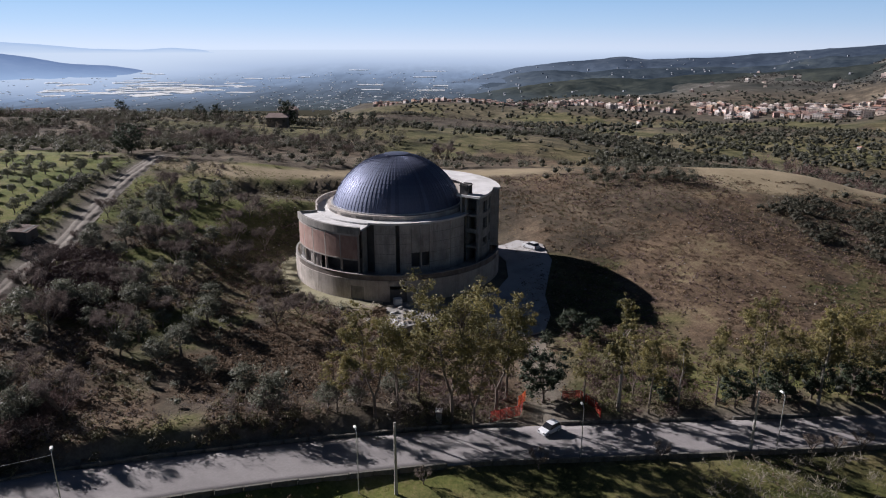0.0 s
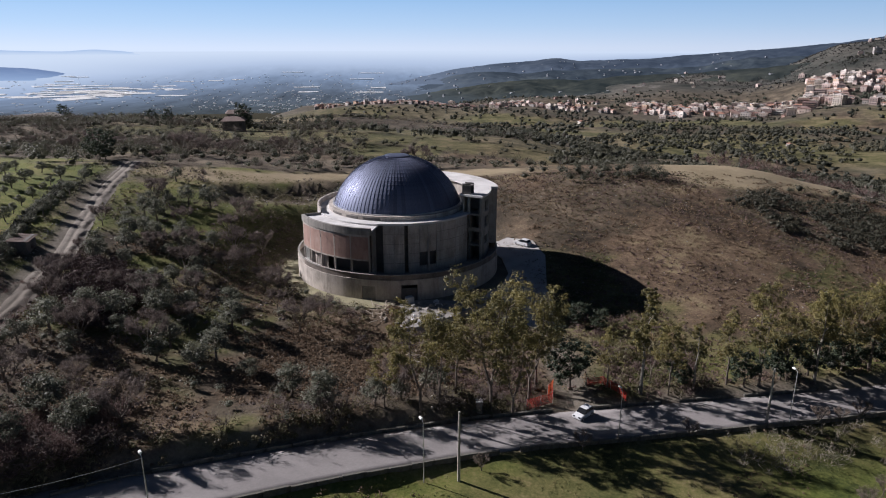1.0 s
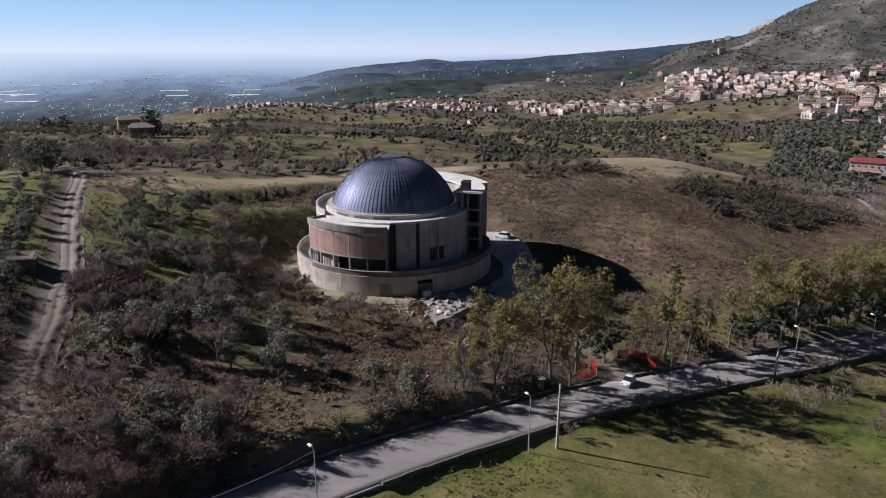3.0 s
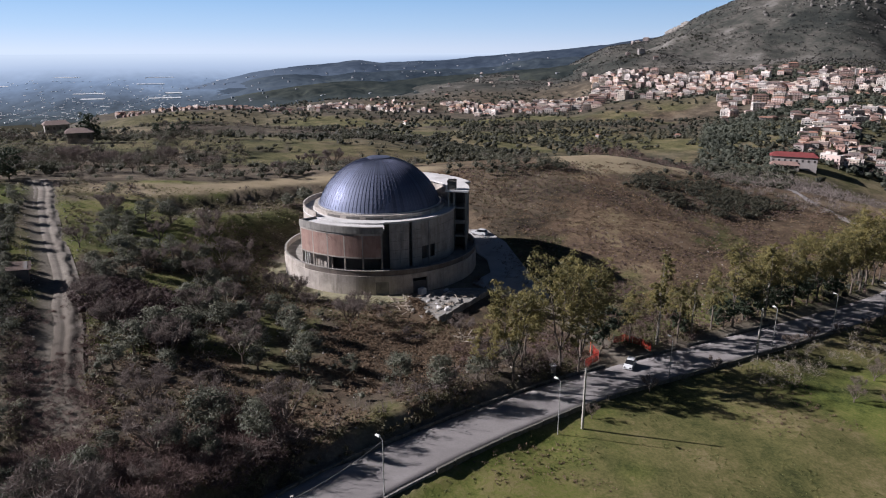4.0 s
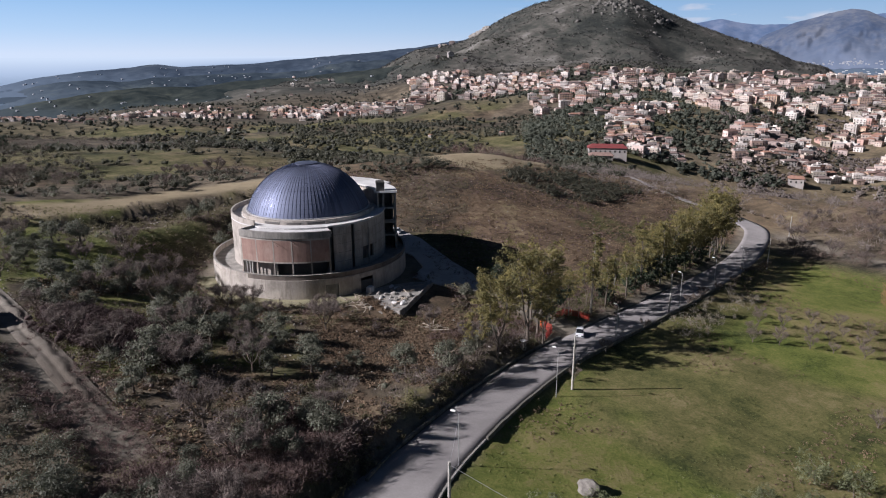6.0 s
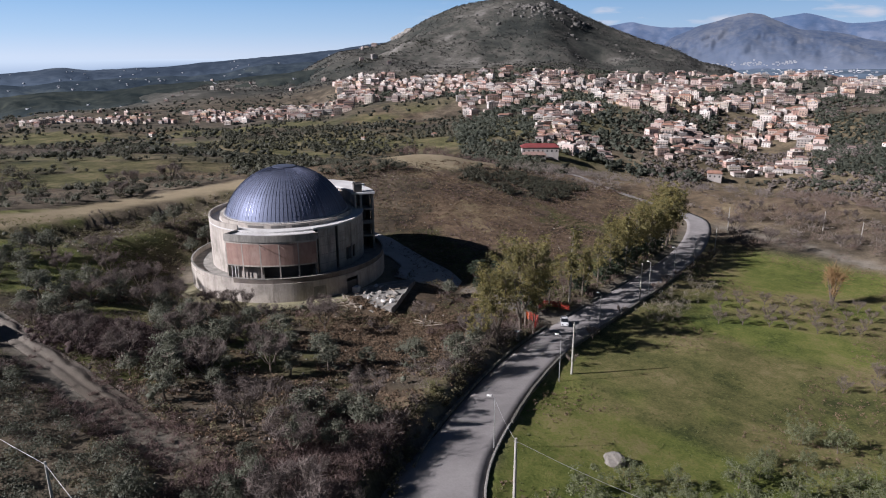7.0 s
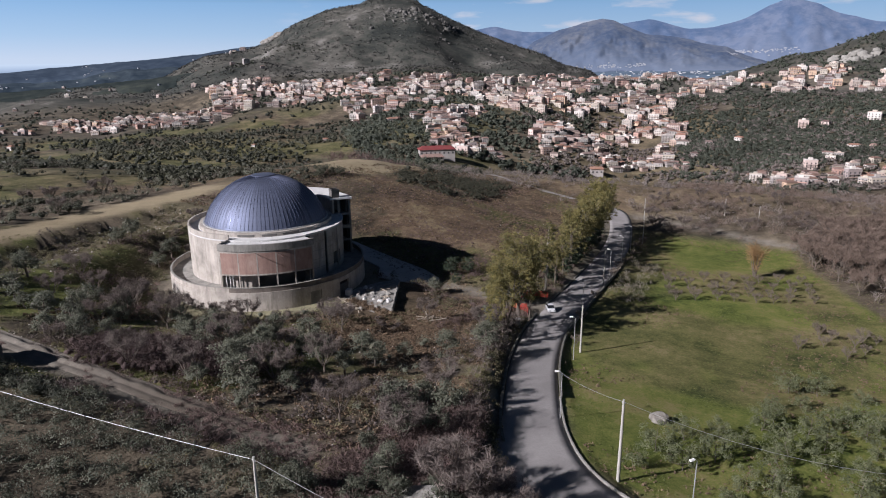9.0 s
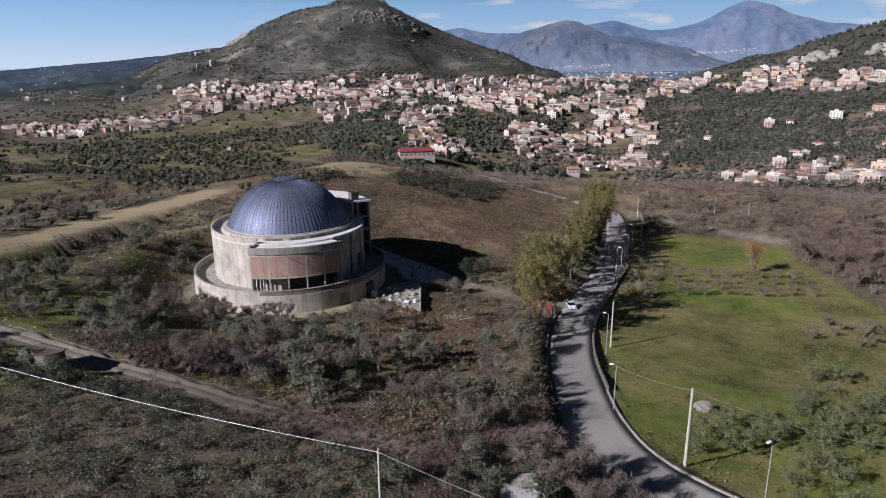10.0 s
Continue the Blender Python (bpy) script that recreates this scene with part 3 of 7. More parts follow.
    glade = smooth01(az, 12, 18) * (1 - smooth01(az, 40, 48)) * smooth01(rr, 520, 600) * (1 - smooth01(rr, 1020, 1120)) * smooth01(value_noise(x, y, 60, 141), 0.40, 0.52)       # grass between the groves below the town
    green, hill = np.maximum(green, 0.42 * glade), hill * (1 - 0.5 * glade)
    vale = smooth01(az, 54, 60) * smooth01(rr, 228, 262) * (1 - smooth01(rr, 950, 1200))       # drier, paler ground cover on the valley side
    hill, pale = np.clip(hill + 0.6 * vale, 0, 1), np.maximum(pale, 0.18 * vale)
    dirt = (1 - smooth01(d_tr + wob * 0.14, 1.5, 3.6)) * 0.9
    dirt = np.maximum(dirt, (1 - smooth01(np.abs(np.hypot(x - CX, y - CY) - 25), 2.2, 4.5)) * 0.5)
    lane = 1 - smooth01(np.hypot((x - (16.5 + 0.02 * (y - 95))) / 3.2, np.maximum(np.abs(y - 101) - 15, 0) / 3), 0.6, 1.1)
    dirt = np.maximum(dirt, lane * 0.8)
    dirt = np.maximum(dirt, 0.9 * (1 - smooth01(near_line(x, y, LANE_LINE)[0] + wob * 0.1, 2.2, 4.2)))
    verge = (1 - smooth01(d_road, 5.5, 8.0)) * (side < 0)
    dirt = np.maximum(dirt, verge * 0.6)
    return np.stack([green * (1 - dirt), hill, pale, dirt], 1)


def plots(x, y):
    """Fields across the valley's near side: a random number for each plot, and the share of the way from its edge."""
    x, y = np.asarray(x, float), np.asarray(y, float)
    r, az = np.hypot(x - OX, y - OY), np.degrees(np.arctan2(x - OX, y - OY))
    u = az / 8.0 + (value_noise(x, y, 130, 111, 2) - 0.5) * 0.9
    v = np.log(np.maximum(r, 1.0)) * 7.5 + (value_noise(x, y, 110, 112, 2) - 0.5) * 1.1
    u = u + 0.43 * np.floor(v)
    fu, fv = u - np.floor(u), v - np.floor(v)
    return hash2(np.floor(u), np.floor(v), 5), np.minimum(np.minimum(fu, 1 - fu), np.minimum(fv, 1 - fv) * 0.8)


def woods(x, y):
    """Share of dark wood and heath on the far slopes."""
    r = np.hypot(x - OX, y - OY)
    w = smooth01(r, 330, 460) * smooth01(value_noise(x, y, 150, 45), 0.36, 0.46)
    az = np.degrees(np.arctan2(x - OX, y - OY))
    w = np.maximum(w, smooth01(r, 360, 480) * smooth01(az, 56, 64) * (0.25 + 0.5 * smooth01(value_noise(x, y, 90, 47), 0.35, 0.5)))
    w = w * np.where((az < 60) | (r < 1150), 0.5, 1.0) * np.where((plots(x, y)[0] < 0.42) & (r < 1150), 0.25, 1.0)
    w = np.maximum(w * 0.85, smooth01(r, 1350, 1750))
    return np.stack([w, w, w, w], 1)


def build_ground():
    az = np.radians(np.concatenate([np.arange(-180, -48, 1.5), np.arange(-48, 104, 0.5), np.arange(104, 180, 1.5)]))
    rr = np.exp(np.linspace(math.log(3), math.log(3200), 350))
    A, R = np.meshgrid(az, rr)
    x, y = (OX + R * np.sin(A)).ravel(), (OY + R * np.cos(A)).ravel()
    z = ground(x, y)
    n, m = len(az), len(rr)
    i, j = np.meshgrid(np.arange(n), np.arange(m - 1))
    i2 = (i + 1) % n
    f = np.stack([j * n + i, (j + 1) * n + i, (j + 1) * n + i2, j * n + i2], -1).reshape(-1, 4)
    x, y, z = np.append(x, OX), np.append(y, OY), np.append(z, ground(OX, OY))
    k = np.arange(0, n - 1, 2)
    f = np.concatenate([f, np.stack([np.full(len(k), len(x) - 1), k, k + 1, (k + 2) % n], -1)])
    mat, nn, l, b = nodes_of("land")
    co = nn.new("ShaderNodeTexCoord").outputs["Object"]
    at = nn.new("ShaderNodeAttribute")
    at.attribute_name = "cover"
    sep = nn.new("ShaderNodeSeparateColor")
    l.new(at.outputs["Color"], sep.inputs[0])
    big, mid, fine = (noise_node(nn, l, s, 8.0, 0.65, co) for s in (0.05, 0.35, 2.2))
    grain = math_node(nn, l, "ADD", math_node(nn, l, "MULTIPLY", mid, 0.5), math_node(nn, l, "MULTIPLY", fine, 0.5))
    both = math_node(nn, l, "ADD", math_node(nn, l, "MULTIPLY", big, 0.5), math_node(nn, l, "MULTIPLY", grain, 0.5))
    scrub = ramp_node(nn, l, both, [(0.40, (0.038, 0.032, 0.025)), (0.5, (0.098, 0.08, 0.058)), (0.60, (0.195, 0.16, 0.115))])
    green = ramp_node(nn, l, both, [(0.39, (0.042, 0.058, 0.015)), (0.46, (0.10, 0.122, 0.028)), (0.52, (0.152, 0.163, 0.044)), (0.59, (0.215, 0.185, 0.08))])
    dry = ramp_node(nn, l, both, [(0.40, (0.036, 0.029, 0.02)), (0.47, (0.09, 0.066, 0.044)), (0.53, (0.15, 0.105, 0.07)), (0.60, (0.25, 0.205, 0.12))])
    pale = ramp_node(nn, l, both, [(0.36, (0.23, 0.185, 0.115)), (0.64, (0.36, 0.30, 0.20))])
    dirt = ramp_node(nn, l, both, [(0.38, (0.10, 0.088, 0.07)), (0.5, (0.19, 0.17, 0.14)), (0.62, (0.29, 0.26, 0.215))])
    col = mix_node(nn, l, sep.outputs[0], scrub, green)
    col = mix_node(nn, l, sep.outputs[1], col, dry)
    col = mix_node(nn, l, sep.outputs[2], col, pale)
    col = mix_node(nn, l, at.outputs["Alpha"], col, dirt)
    wood_at = nn.new("ShaderNodeAttribute")
    wood_at.attribute_name = "wooded"
    far_grain = math_node(nn, l, "ADD", math_node(nn, l, "MULTIPLY", noise_node(nn, l, 0.02, 10.0, 0.75, co), 0.55), math_node(nn, l, "MULTIPLY", noise_node(nn, l, 0.0045, 4.0, 0.6, co), 0.45))
    heath = ramp_node(nn, l, far_grain, [(0.38, (0.025, 0.029, 0.027)), (0.47, (0.054, 0.056, 0.049)), (0.55, (0.10, 0.095, 0.083)), (0.63, (0.20, 0.19, 0.175))])
    col = mix_node(nn, l, wood_at.outputs["Fac"], col, heath)
    l.new(col, b.inputs["Base Color"])
    b.inputs["Roughness"].default_value = 0.95
    b.inputs["Specular IOR Level"].default_value = 0.15
    bump_to(nn, l, b, grain, 0.6, 0.35)
    ob = sheet("ground", np.stack([x, y, z], 1), f, mat, smooth=True, attrs={"cover": zones(x, y), "wooded": woods(x, y)})
    tagged(ob, "rough hillside of scrub, dry grass and green fields", "ground", kind="structure")


build_ground()

# ---- far distance: plain, sea and mountains beyond the land ----
def plain_at(A, T):
    """The far plain by bearing (radians) and share of the way to the horizon."""
    deg = np.degrees(A)
    r0 = 1450 + 1500 * smooth01(deg, 8, 26)
    R = r0 + (4850 - r0) * T
    dep0 = 5.1 - 3.0 * smooth01(deg, 8, 26)
    dep = dep0 + (0.28 - dep0) * T ** 0.8
    x, y = OX + R * np.sin(A), OY + R * np.cos(A)
    z = 53.0 - R * np.tan(np.radians(dep)) + (value_noise(x, y, 420, 77) - 0.5) * 26 * np.sin(np.pi * np.clip(T * 1.1, 0, 1))
    return x, y, z


def build_backdrop():
    m, n, l, b = nodes_of("far_plain")
    co = n.new("ShaderNodeTexCoord").outputs["Object"]
    at = n.new("ShaderNodeAttribute")
    at.attribute_name = "tint"
    vec = n.new("ShaderNodeMapping")
    vec.inputs["Scale"].default_value = (1.0, 0.16, 1.0)
    l.new(co, vec.inputs[0])
    a, f = noise_node(n, l, 0.004, 8.0, 0.6, vec.outputs[0]), noise_node(n, l, 0.02, 6.0, 0.7, vec.outputs[0])
    vary = math_node(n, l, "ADD", math_node(n, l, "MULTIPLY", math_node(n, l, "ADD", a, f), 2.2), -1.2)
    # distance haze painted as glow: paler and bluer towards the horizon
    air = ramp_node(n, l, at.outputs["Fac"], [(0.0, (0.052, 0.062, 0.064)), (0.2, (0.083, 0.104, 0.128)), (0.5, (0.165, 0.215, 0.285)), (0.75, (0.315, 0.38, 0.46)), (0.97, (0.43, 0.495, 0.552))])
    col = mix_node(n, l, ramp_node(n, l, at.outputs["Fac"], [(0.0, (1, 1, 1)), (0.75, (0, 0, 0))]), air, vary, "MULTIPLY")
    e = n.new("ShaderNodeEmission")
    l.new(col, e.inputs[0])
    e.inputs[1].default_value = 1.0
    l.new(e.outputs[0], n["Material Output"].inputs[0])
    az = np.radians(np.arange(-60, 112, 0.5))
    t = np.linspace(0, 1, 60)
    A, T = np.meshgrid(az, t)
    x, y, z = plain_at(A, T)
    w = len(az)
    i, j = np.meshgrid(np.arange(w - 1), np.arange(len(t) - 1))
    q = np.stack([j * w + i, (j + 1) * w + i, (j + 1) * w + i + 1, j * w + i + 1], -1).reshape(-1, 4)
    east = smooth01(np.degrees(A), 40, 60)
    mist = (1 - smooth01(np.degrees(A), -30, -6)) * 0.32 * np.sin(np.pi * np.clip(T * 0.9 + 0.1, 0, 1))     # sea mist over the western plain, painted as a paler tint
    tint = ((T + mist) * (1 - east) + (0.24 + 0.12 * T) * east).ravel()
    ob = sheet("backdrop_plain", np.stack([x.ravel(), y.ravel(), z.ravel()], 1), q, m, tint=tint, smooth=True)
    tagged(ob, "hazy coastal plain reaching to the sea", "landscape", kind="structure")


def ridge(name, label, profile, dist, depth, colours, base_deg=0.6, seed=0, rough=0.3, lit=0.42, mist=None, clear=1.0, houses=0, fade=0):
    """A far hill or mountain chain: bearings with the crest's height above eye level, both in degrees."""
    m, n, l, b = nodes_of(name)
    co = n.new("ShaderNodeTexCoord").outputs["Object"]
    vec = n.new("ShaderNodeMapping")
    vec.inputs["Scale"].default_value = (1.0, 1.0, 1.6)
    l.new(co, vec.inputs[0])
    a, f = noise_node(n, l, 0.0045, 8.0, 0.65, vec.outputs[0]), noise_node(n, l, 0.02, 6.0, 0.7, vec.outputs[0])
    mid = tuple(0.5 * (p + q) for p, q in zip(colours[0], colours[1]))
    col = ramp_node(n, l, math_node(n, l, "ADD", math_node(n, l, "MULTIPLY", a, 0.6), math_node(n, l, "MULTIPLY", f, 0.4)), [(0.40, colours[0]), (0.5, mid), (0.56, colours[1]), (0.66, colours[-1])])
    # pale haze painted up from the ridge's foot
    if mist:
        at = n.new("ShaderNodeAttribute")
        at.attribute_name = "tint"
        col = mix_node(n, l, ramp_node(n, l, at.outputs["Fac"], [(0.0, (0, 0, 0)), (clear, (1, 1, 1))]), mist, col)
    # the glow stands in for air haze; the diffuse share takes the sun
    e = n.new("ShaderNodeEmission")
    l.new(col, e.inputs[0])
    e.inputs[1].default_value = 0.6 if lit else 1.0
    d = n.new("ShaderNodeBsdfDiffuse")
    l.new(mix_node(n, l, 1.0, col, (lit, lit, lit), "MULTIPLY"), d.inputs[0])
    both = n.new("ShaderNodeAddShader")
    l.new(e.outputs[0], both.inputs[0])
    l.new(d.outputs[0], both.inputs[1])
    l.new(both.outputs[0], n["Material Output"].inputs[0])
    bearings, heights = zip(*profile)
    k = 260
    deg = np.linspace(bearings[0], bearings[-1], k)
    h = np.interp(deg, bearings, heights)
    h = np.convolve(np.pad(h, 2, mode="edge"), np.ones(5) / 5, mode="valid")
    h = h + (value_noise(deg * 30, deg * 0 + seed, 45, seed, 5) - 0.5) * rough
    rows = 30
    v = []
    for q in range(rows):
        t = q / (rows - 1)
        rad = dist - depth * (1 - t) + (value_noise(deg * 40, np.full(k, t * 160), 70, seed + 9, 4) - 0.5) * depth * 0.5 * math.sin(math.pi * t)
        el = -base_deg + (h + base_deg) * t ** 0.9
        el = el + (value_noise(deg * 40, np.full(k, t * 300), 60, seed + 5, 4) - 0.5) * 2.2 * rough * math.sin(math.pi * t)
        a2 = np.radians(deg)
        v.append(np.stack([OX + rad * np.sin(a2), OY + rad * np.cos(a2), 53 + rad * np.tan(np.radians(el))], 1))
    i, j = np.meshgrid(np.arange(k - 1), np.arange(rows - 1))
    q = np.stack([j * k + i, (j + 1) * k + i, (j + 1) * k + i + 1, j * k + i + 1], -1).reshape(-1, 4)
    v = np.concatenate(v)
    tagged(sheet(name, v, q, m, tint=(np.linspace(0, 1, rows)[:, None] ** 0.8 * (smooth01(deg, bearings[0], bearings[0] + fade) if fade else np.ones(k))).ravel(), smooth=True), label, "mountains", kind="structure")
    if houses:
        g = np.random.default_rng(seed)
        bm = bmesh.new()
        for p in v[g.integers(k * 8, k * (rows - 2), houses)]:
            w = g.uniform(3, 7)
            box(bm, -w / 2, w / 2, -3, 3, -3, g.uniform(1.5, 3), pose(p[0] + g.normal() * 8, p[1], p[2], 0, 0, g.uniform(-80, -50)))
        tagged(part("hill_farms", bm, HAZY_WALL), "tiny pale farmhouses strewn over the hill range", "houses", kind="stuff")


def plain_houses():
    """White farmhouses and long greenhouses strewn over the far plain."""
    g = np.random.default_rng(55)
    for name, label, count, t0, t1, size, lo, hi in (("plain_houses", "tiny white houses on the far plain", 1000, 0.02, 0.55, (4, 9), -40, 24), ("greenhouses", "long white greenhouses on the hazy plain", 90, 0.22, 0.6, (40, 120), -50, 8),
                                                     ("valley_houses", "tiny white houses in the eastern valley", 260, 0.05, 0.6, (6, 12), 58, 92)):
        A, T = np.radians(g.uniform(lo, hi, count)), g.uniform(t0, t1, count)
        if name == "plain_houses":
            A[:240], T[:240] = np.radians(g.normal(-4, 5, 240)), np.abs(g.normal(0.12, 0.09, 240))
        if name == "greenhouses":
            A[:50], T[:50] = np.radians(g.normal(-21, 3.2, 50)), np.abs(g.normal(0.31, 0.05, 50))
        x, y, z = plain_at(A, T)
        bm = bmesh.new()
        for i in range(count):
            w = g.uniform(*size)
            d, h = (w * 0.7, 2.0) if name != "greenhouses" else (42, 2.0)
            box(bm, -w / 2, w / 2, -d / 2, d / 2, -4, h, pose(x[i], y[i], z[i], 0, 0, -math.degrees(A[i]) + g.uniform(-25, 25)))
        tagged(part(name, bm, LAMP_WHITE), label, "houses", kind="stuff")


build_backdrop()
plain_houses()


def hill_village():
    """White villages strewn along the foot of the eastern mountains."""
    g = np.random.default_rng(57)
    bm = bmesh.new()
    for az0, az1, el0, el1, r, n in ((72, 83, -0.35, 0.35, 4080, 170), (58, 72, -1.25, -0.75, 3580, 120), (70, 90, -1.6, -0.9, 3400, 150)):
        for _ in range(n):
            q = g.random()
            a, el = radians(az0 + (az1 - az0) * q), radians(el0 + (el1 - el0) * q + g.normal() * 0.09)
            w = g.uniform(4, 11)
            box(bm, -w / 2, w / 2, -3, 3, -2, 3, pose(OX + r * math.sin(a), OY + r * math.cos(a), 53 + r * math.tan(el), 0, 0, -math.degrees(a)))
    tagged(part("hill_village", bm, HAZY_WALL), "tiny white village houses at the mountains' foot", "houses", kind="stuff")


hill_village()
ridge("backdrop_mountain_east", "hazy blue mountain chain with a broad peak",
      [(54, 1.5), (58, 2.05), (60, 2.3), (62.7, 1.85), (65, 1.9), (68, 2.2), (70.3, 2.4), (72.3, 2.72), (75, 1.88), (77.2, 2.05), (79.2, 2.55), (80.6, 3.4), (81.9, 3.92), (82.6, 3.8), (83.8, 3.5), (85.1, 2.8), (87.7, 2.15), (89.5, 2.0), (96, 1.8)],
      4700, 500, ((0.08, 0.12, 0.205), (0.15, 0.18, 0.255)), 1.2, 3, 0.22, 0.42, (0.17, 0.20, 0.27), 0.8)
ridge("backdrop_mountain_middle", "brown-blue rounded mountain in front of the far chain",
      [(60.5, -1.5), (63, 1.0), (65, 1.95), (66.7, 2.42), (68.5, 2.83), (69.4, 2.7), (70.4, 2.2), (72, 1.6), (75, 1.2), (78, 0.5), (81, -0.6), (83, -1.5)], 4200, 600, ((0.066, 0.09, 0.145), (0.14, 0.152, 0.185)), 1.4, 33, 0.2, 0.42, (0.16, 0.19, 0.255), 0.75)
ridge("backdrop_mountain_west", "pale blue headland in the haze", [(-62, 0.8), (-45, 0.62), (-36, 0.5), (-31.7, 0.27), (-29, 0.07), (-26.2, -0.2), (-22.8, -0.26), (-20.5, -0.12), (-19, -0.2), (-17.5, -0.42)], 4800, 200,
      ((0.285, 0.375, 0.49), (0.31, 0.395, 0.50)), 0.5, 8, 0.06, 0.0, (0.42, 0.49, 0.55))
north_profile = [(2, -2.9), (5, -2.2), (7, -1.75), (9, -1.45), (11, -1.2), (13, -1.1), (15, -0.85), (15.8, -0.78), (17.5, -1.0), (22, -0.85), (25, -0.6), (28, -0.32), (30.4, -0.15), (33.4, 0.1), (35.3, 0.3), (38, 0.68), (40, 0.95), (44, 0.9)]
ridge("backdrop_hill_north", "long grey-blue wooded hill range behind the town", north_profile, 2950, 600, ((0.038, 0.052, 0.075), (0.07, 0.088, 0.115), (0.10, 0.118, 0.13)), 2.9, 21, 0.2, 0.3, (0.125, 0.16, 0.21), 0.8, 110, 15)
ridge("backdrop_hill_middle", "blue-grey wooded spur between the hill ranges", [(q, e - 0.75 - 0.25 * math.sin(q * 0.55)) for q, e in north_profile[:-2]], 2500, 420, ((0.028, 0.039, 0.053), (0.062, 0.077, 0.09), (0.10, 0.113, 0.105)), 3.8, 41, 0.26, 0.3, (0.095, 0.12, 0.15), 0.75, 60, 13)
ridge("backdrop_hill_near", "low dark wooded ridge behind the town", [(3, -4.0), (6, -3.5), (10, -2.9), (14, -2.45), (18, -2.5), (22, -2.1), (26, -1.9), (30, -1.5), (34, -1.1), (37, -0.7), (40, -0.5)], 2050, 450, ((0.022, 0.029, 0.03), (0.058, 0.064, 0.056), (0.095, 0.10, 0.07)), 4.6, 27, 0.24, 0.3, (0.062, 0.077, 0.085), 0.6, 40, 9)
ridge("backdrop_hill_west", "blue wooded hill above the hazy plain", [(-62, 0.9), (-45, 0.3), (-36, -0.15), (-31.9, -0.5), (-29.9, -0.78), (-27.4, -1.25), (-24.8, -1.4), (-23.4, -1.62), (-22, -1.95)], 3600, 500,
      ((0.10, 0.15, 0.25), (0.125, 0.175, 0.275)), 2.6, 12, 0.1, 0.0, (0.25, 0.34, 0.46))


# ---- road, kerbs and the yard round the building ----
def ribbon(name, line, z, offs, material, lift=0.0, thick=0.15):
    """A strip along a line between two sideways offsets (right is positive), with thickness."""
    d = np.gradient(line, axis=0)
    d /= np.linalg.norm(d, axis=1, keepdims=True)
    side = np.stack([d[:, 1], -d[:, 0]], 1)
    o = np.linspace(offs[0], offs[1], 7)
    v = [np.column_stack([line + side * k, z + lift]) for k in o]
    v += [np.column_stack([line + side * offs[1], z + lift - thick]), np.column_stack([line + side * offs[0], z + lift - thick])]
    n, m = len(line), len(v)
    v = np.concatenate(v)
    i, j = np.meshgrid(np.arange(n - 1), np.arange(m))
    j2 = (j + 1) % m
    f = np.stack([j * n + i, j2 * n + i, j2 * n + i + 1, j * n + i + 1], -1).reshape(-1, 4)
    return sheet(name, v, f[:, ::-1], material)


def road_side(k, off):
    a, b = ROAD_LINE[max(k - 1, 0)], ROAD_LINE[min(k + 1, len(ROAD_LINE) - 1)]
    d = (b - a) / np.linalg.norm(b - a)
    return ROAD_LINE[k] + np.array([d[1], -d[0]]) * off, math.degrees(math.atan2(d[1], d[0]))


tagged(ribbon("road", ROAD_LINE, ROAD_Z, (-4.2, 4.2), ASPHALT), "worn grey asphalt country road", "road", kind="structure")
for a, b in ((ROAD_LINE, ROAD_Z[0]), (ARM_LINE[::-1], ARM_Z[-1])):
    first = a[0]
    way_on = curve_points([tuple(first), tuple(first + np.array((-6.0, -24.0))), tuple(first + np.array((-22.0, -60.0))), tuple(first + np.array((-60.0, -110.0)))], 1.5)
    level = ground(way_on[:, 0], way_on[:, 1]) + 0.25
    level = np.convolve(np.pad(level, 8, mode="edge"), np.ones(17) / 17, mode="valid")
    level = level + (b - 0.005 - level[0]) * np.exp(-np.arange(len(level)) / 12.0)
    tagged(ribbon("road_behind", way_on, level, (-4.1, 4.1), ASPHALT), "worn grey asphalt road running on", "road", kind="structure")
lane = curve_points(CREST_LANE, 1.5)
lane_z = np.convolve(np.pad(ground(lane[:, 0], lane[:, 1]), 4, mode="edge"), np.ones(9) / 9, mode="valid")
tagged(ribbon("road_lane", lane, lane_z, (-1.5, 1.5), ASPHALT, 0.1, 0.5), "narrow pale lane running on over the crest", "road", kind="structure")
tagged(ribbon("road_arm", ARM_LINE, ARM_Z, (-4.0, 4.0), ASPHALT), "asphalt arm of the road junction", "road", kind="structure")


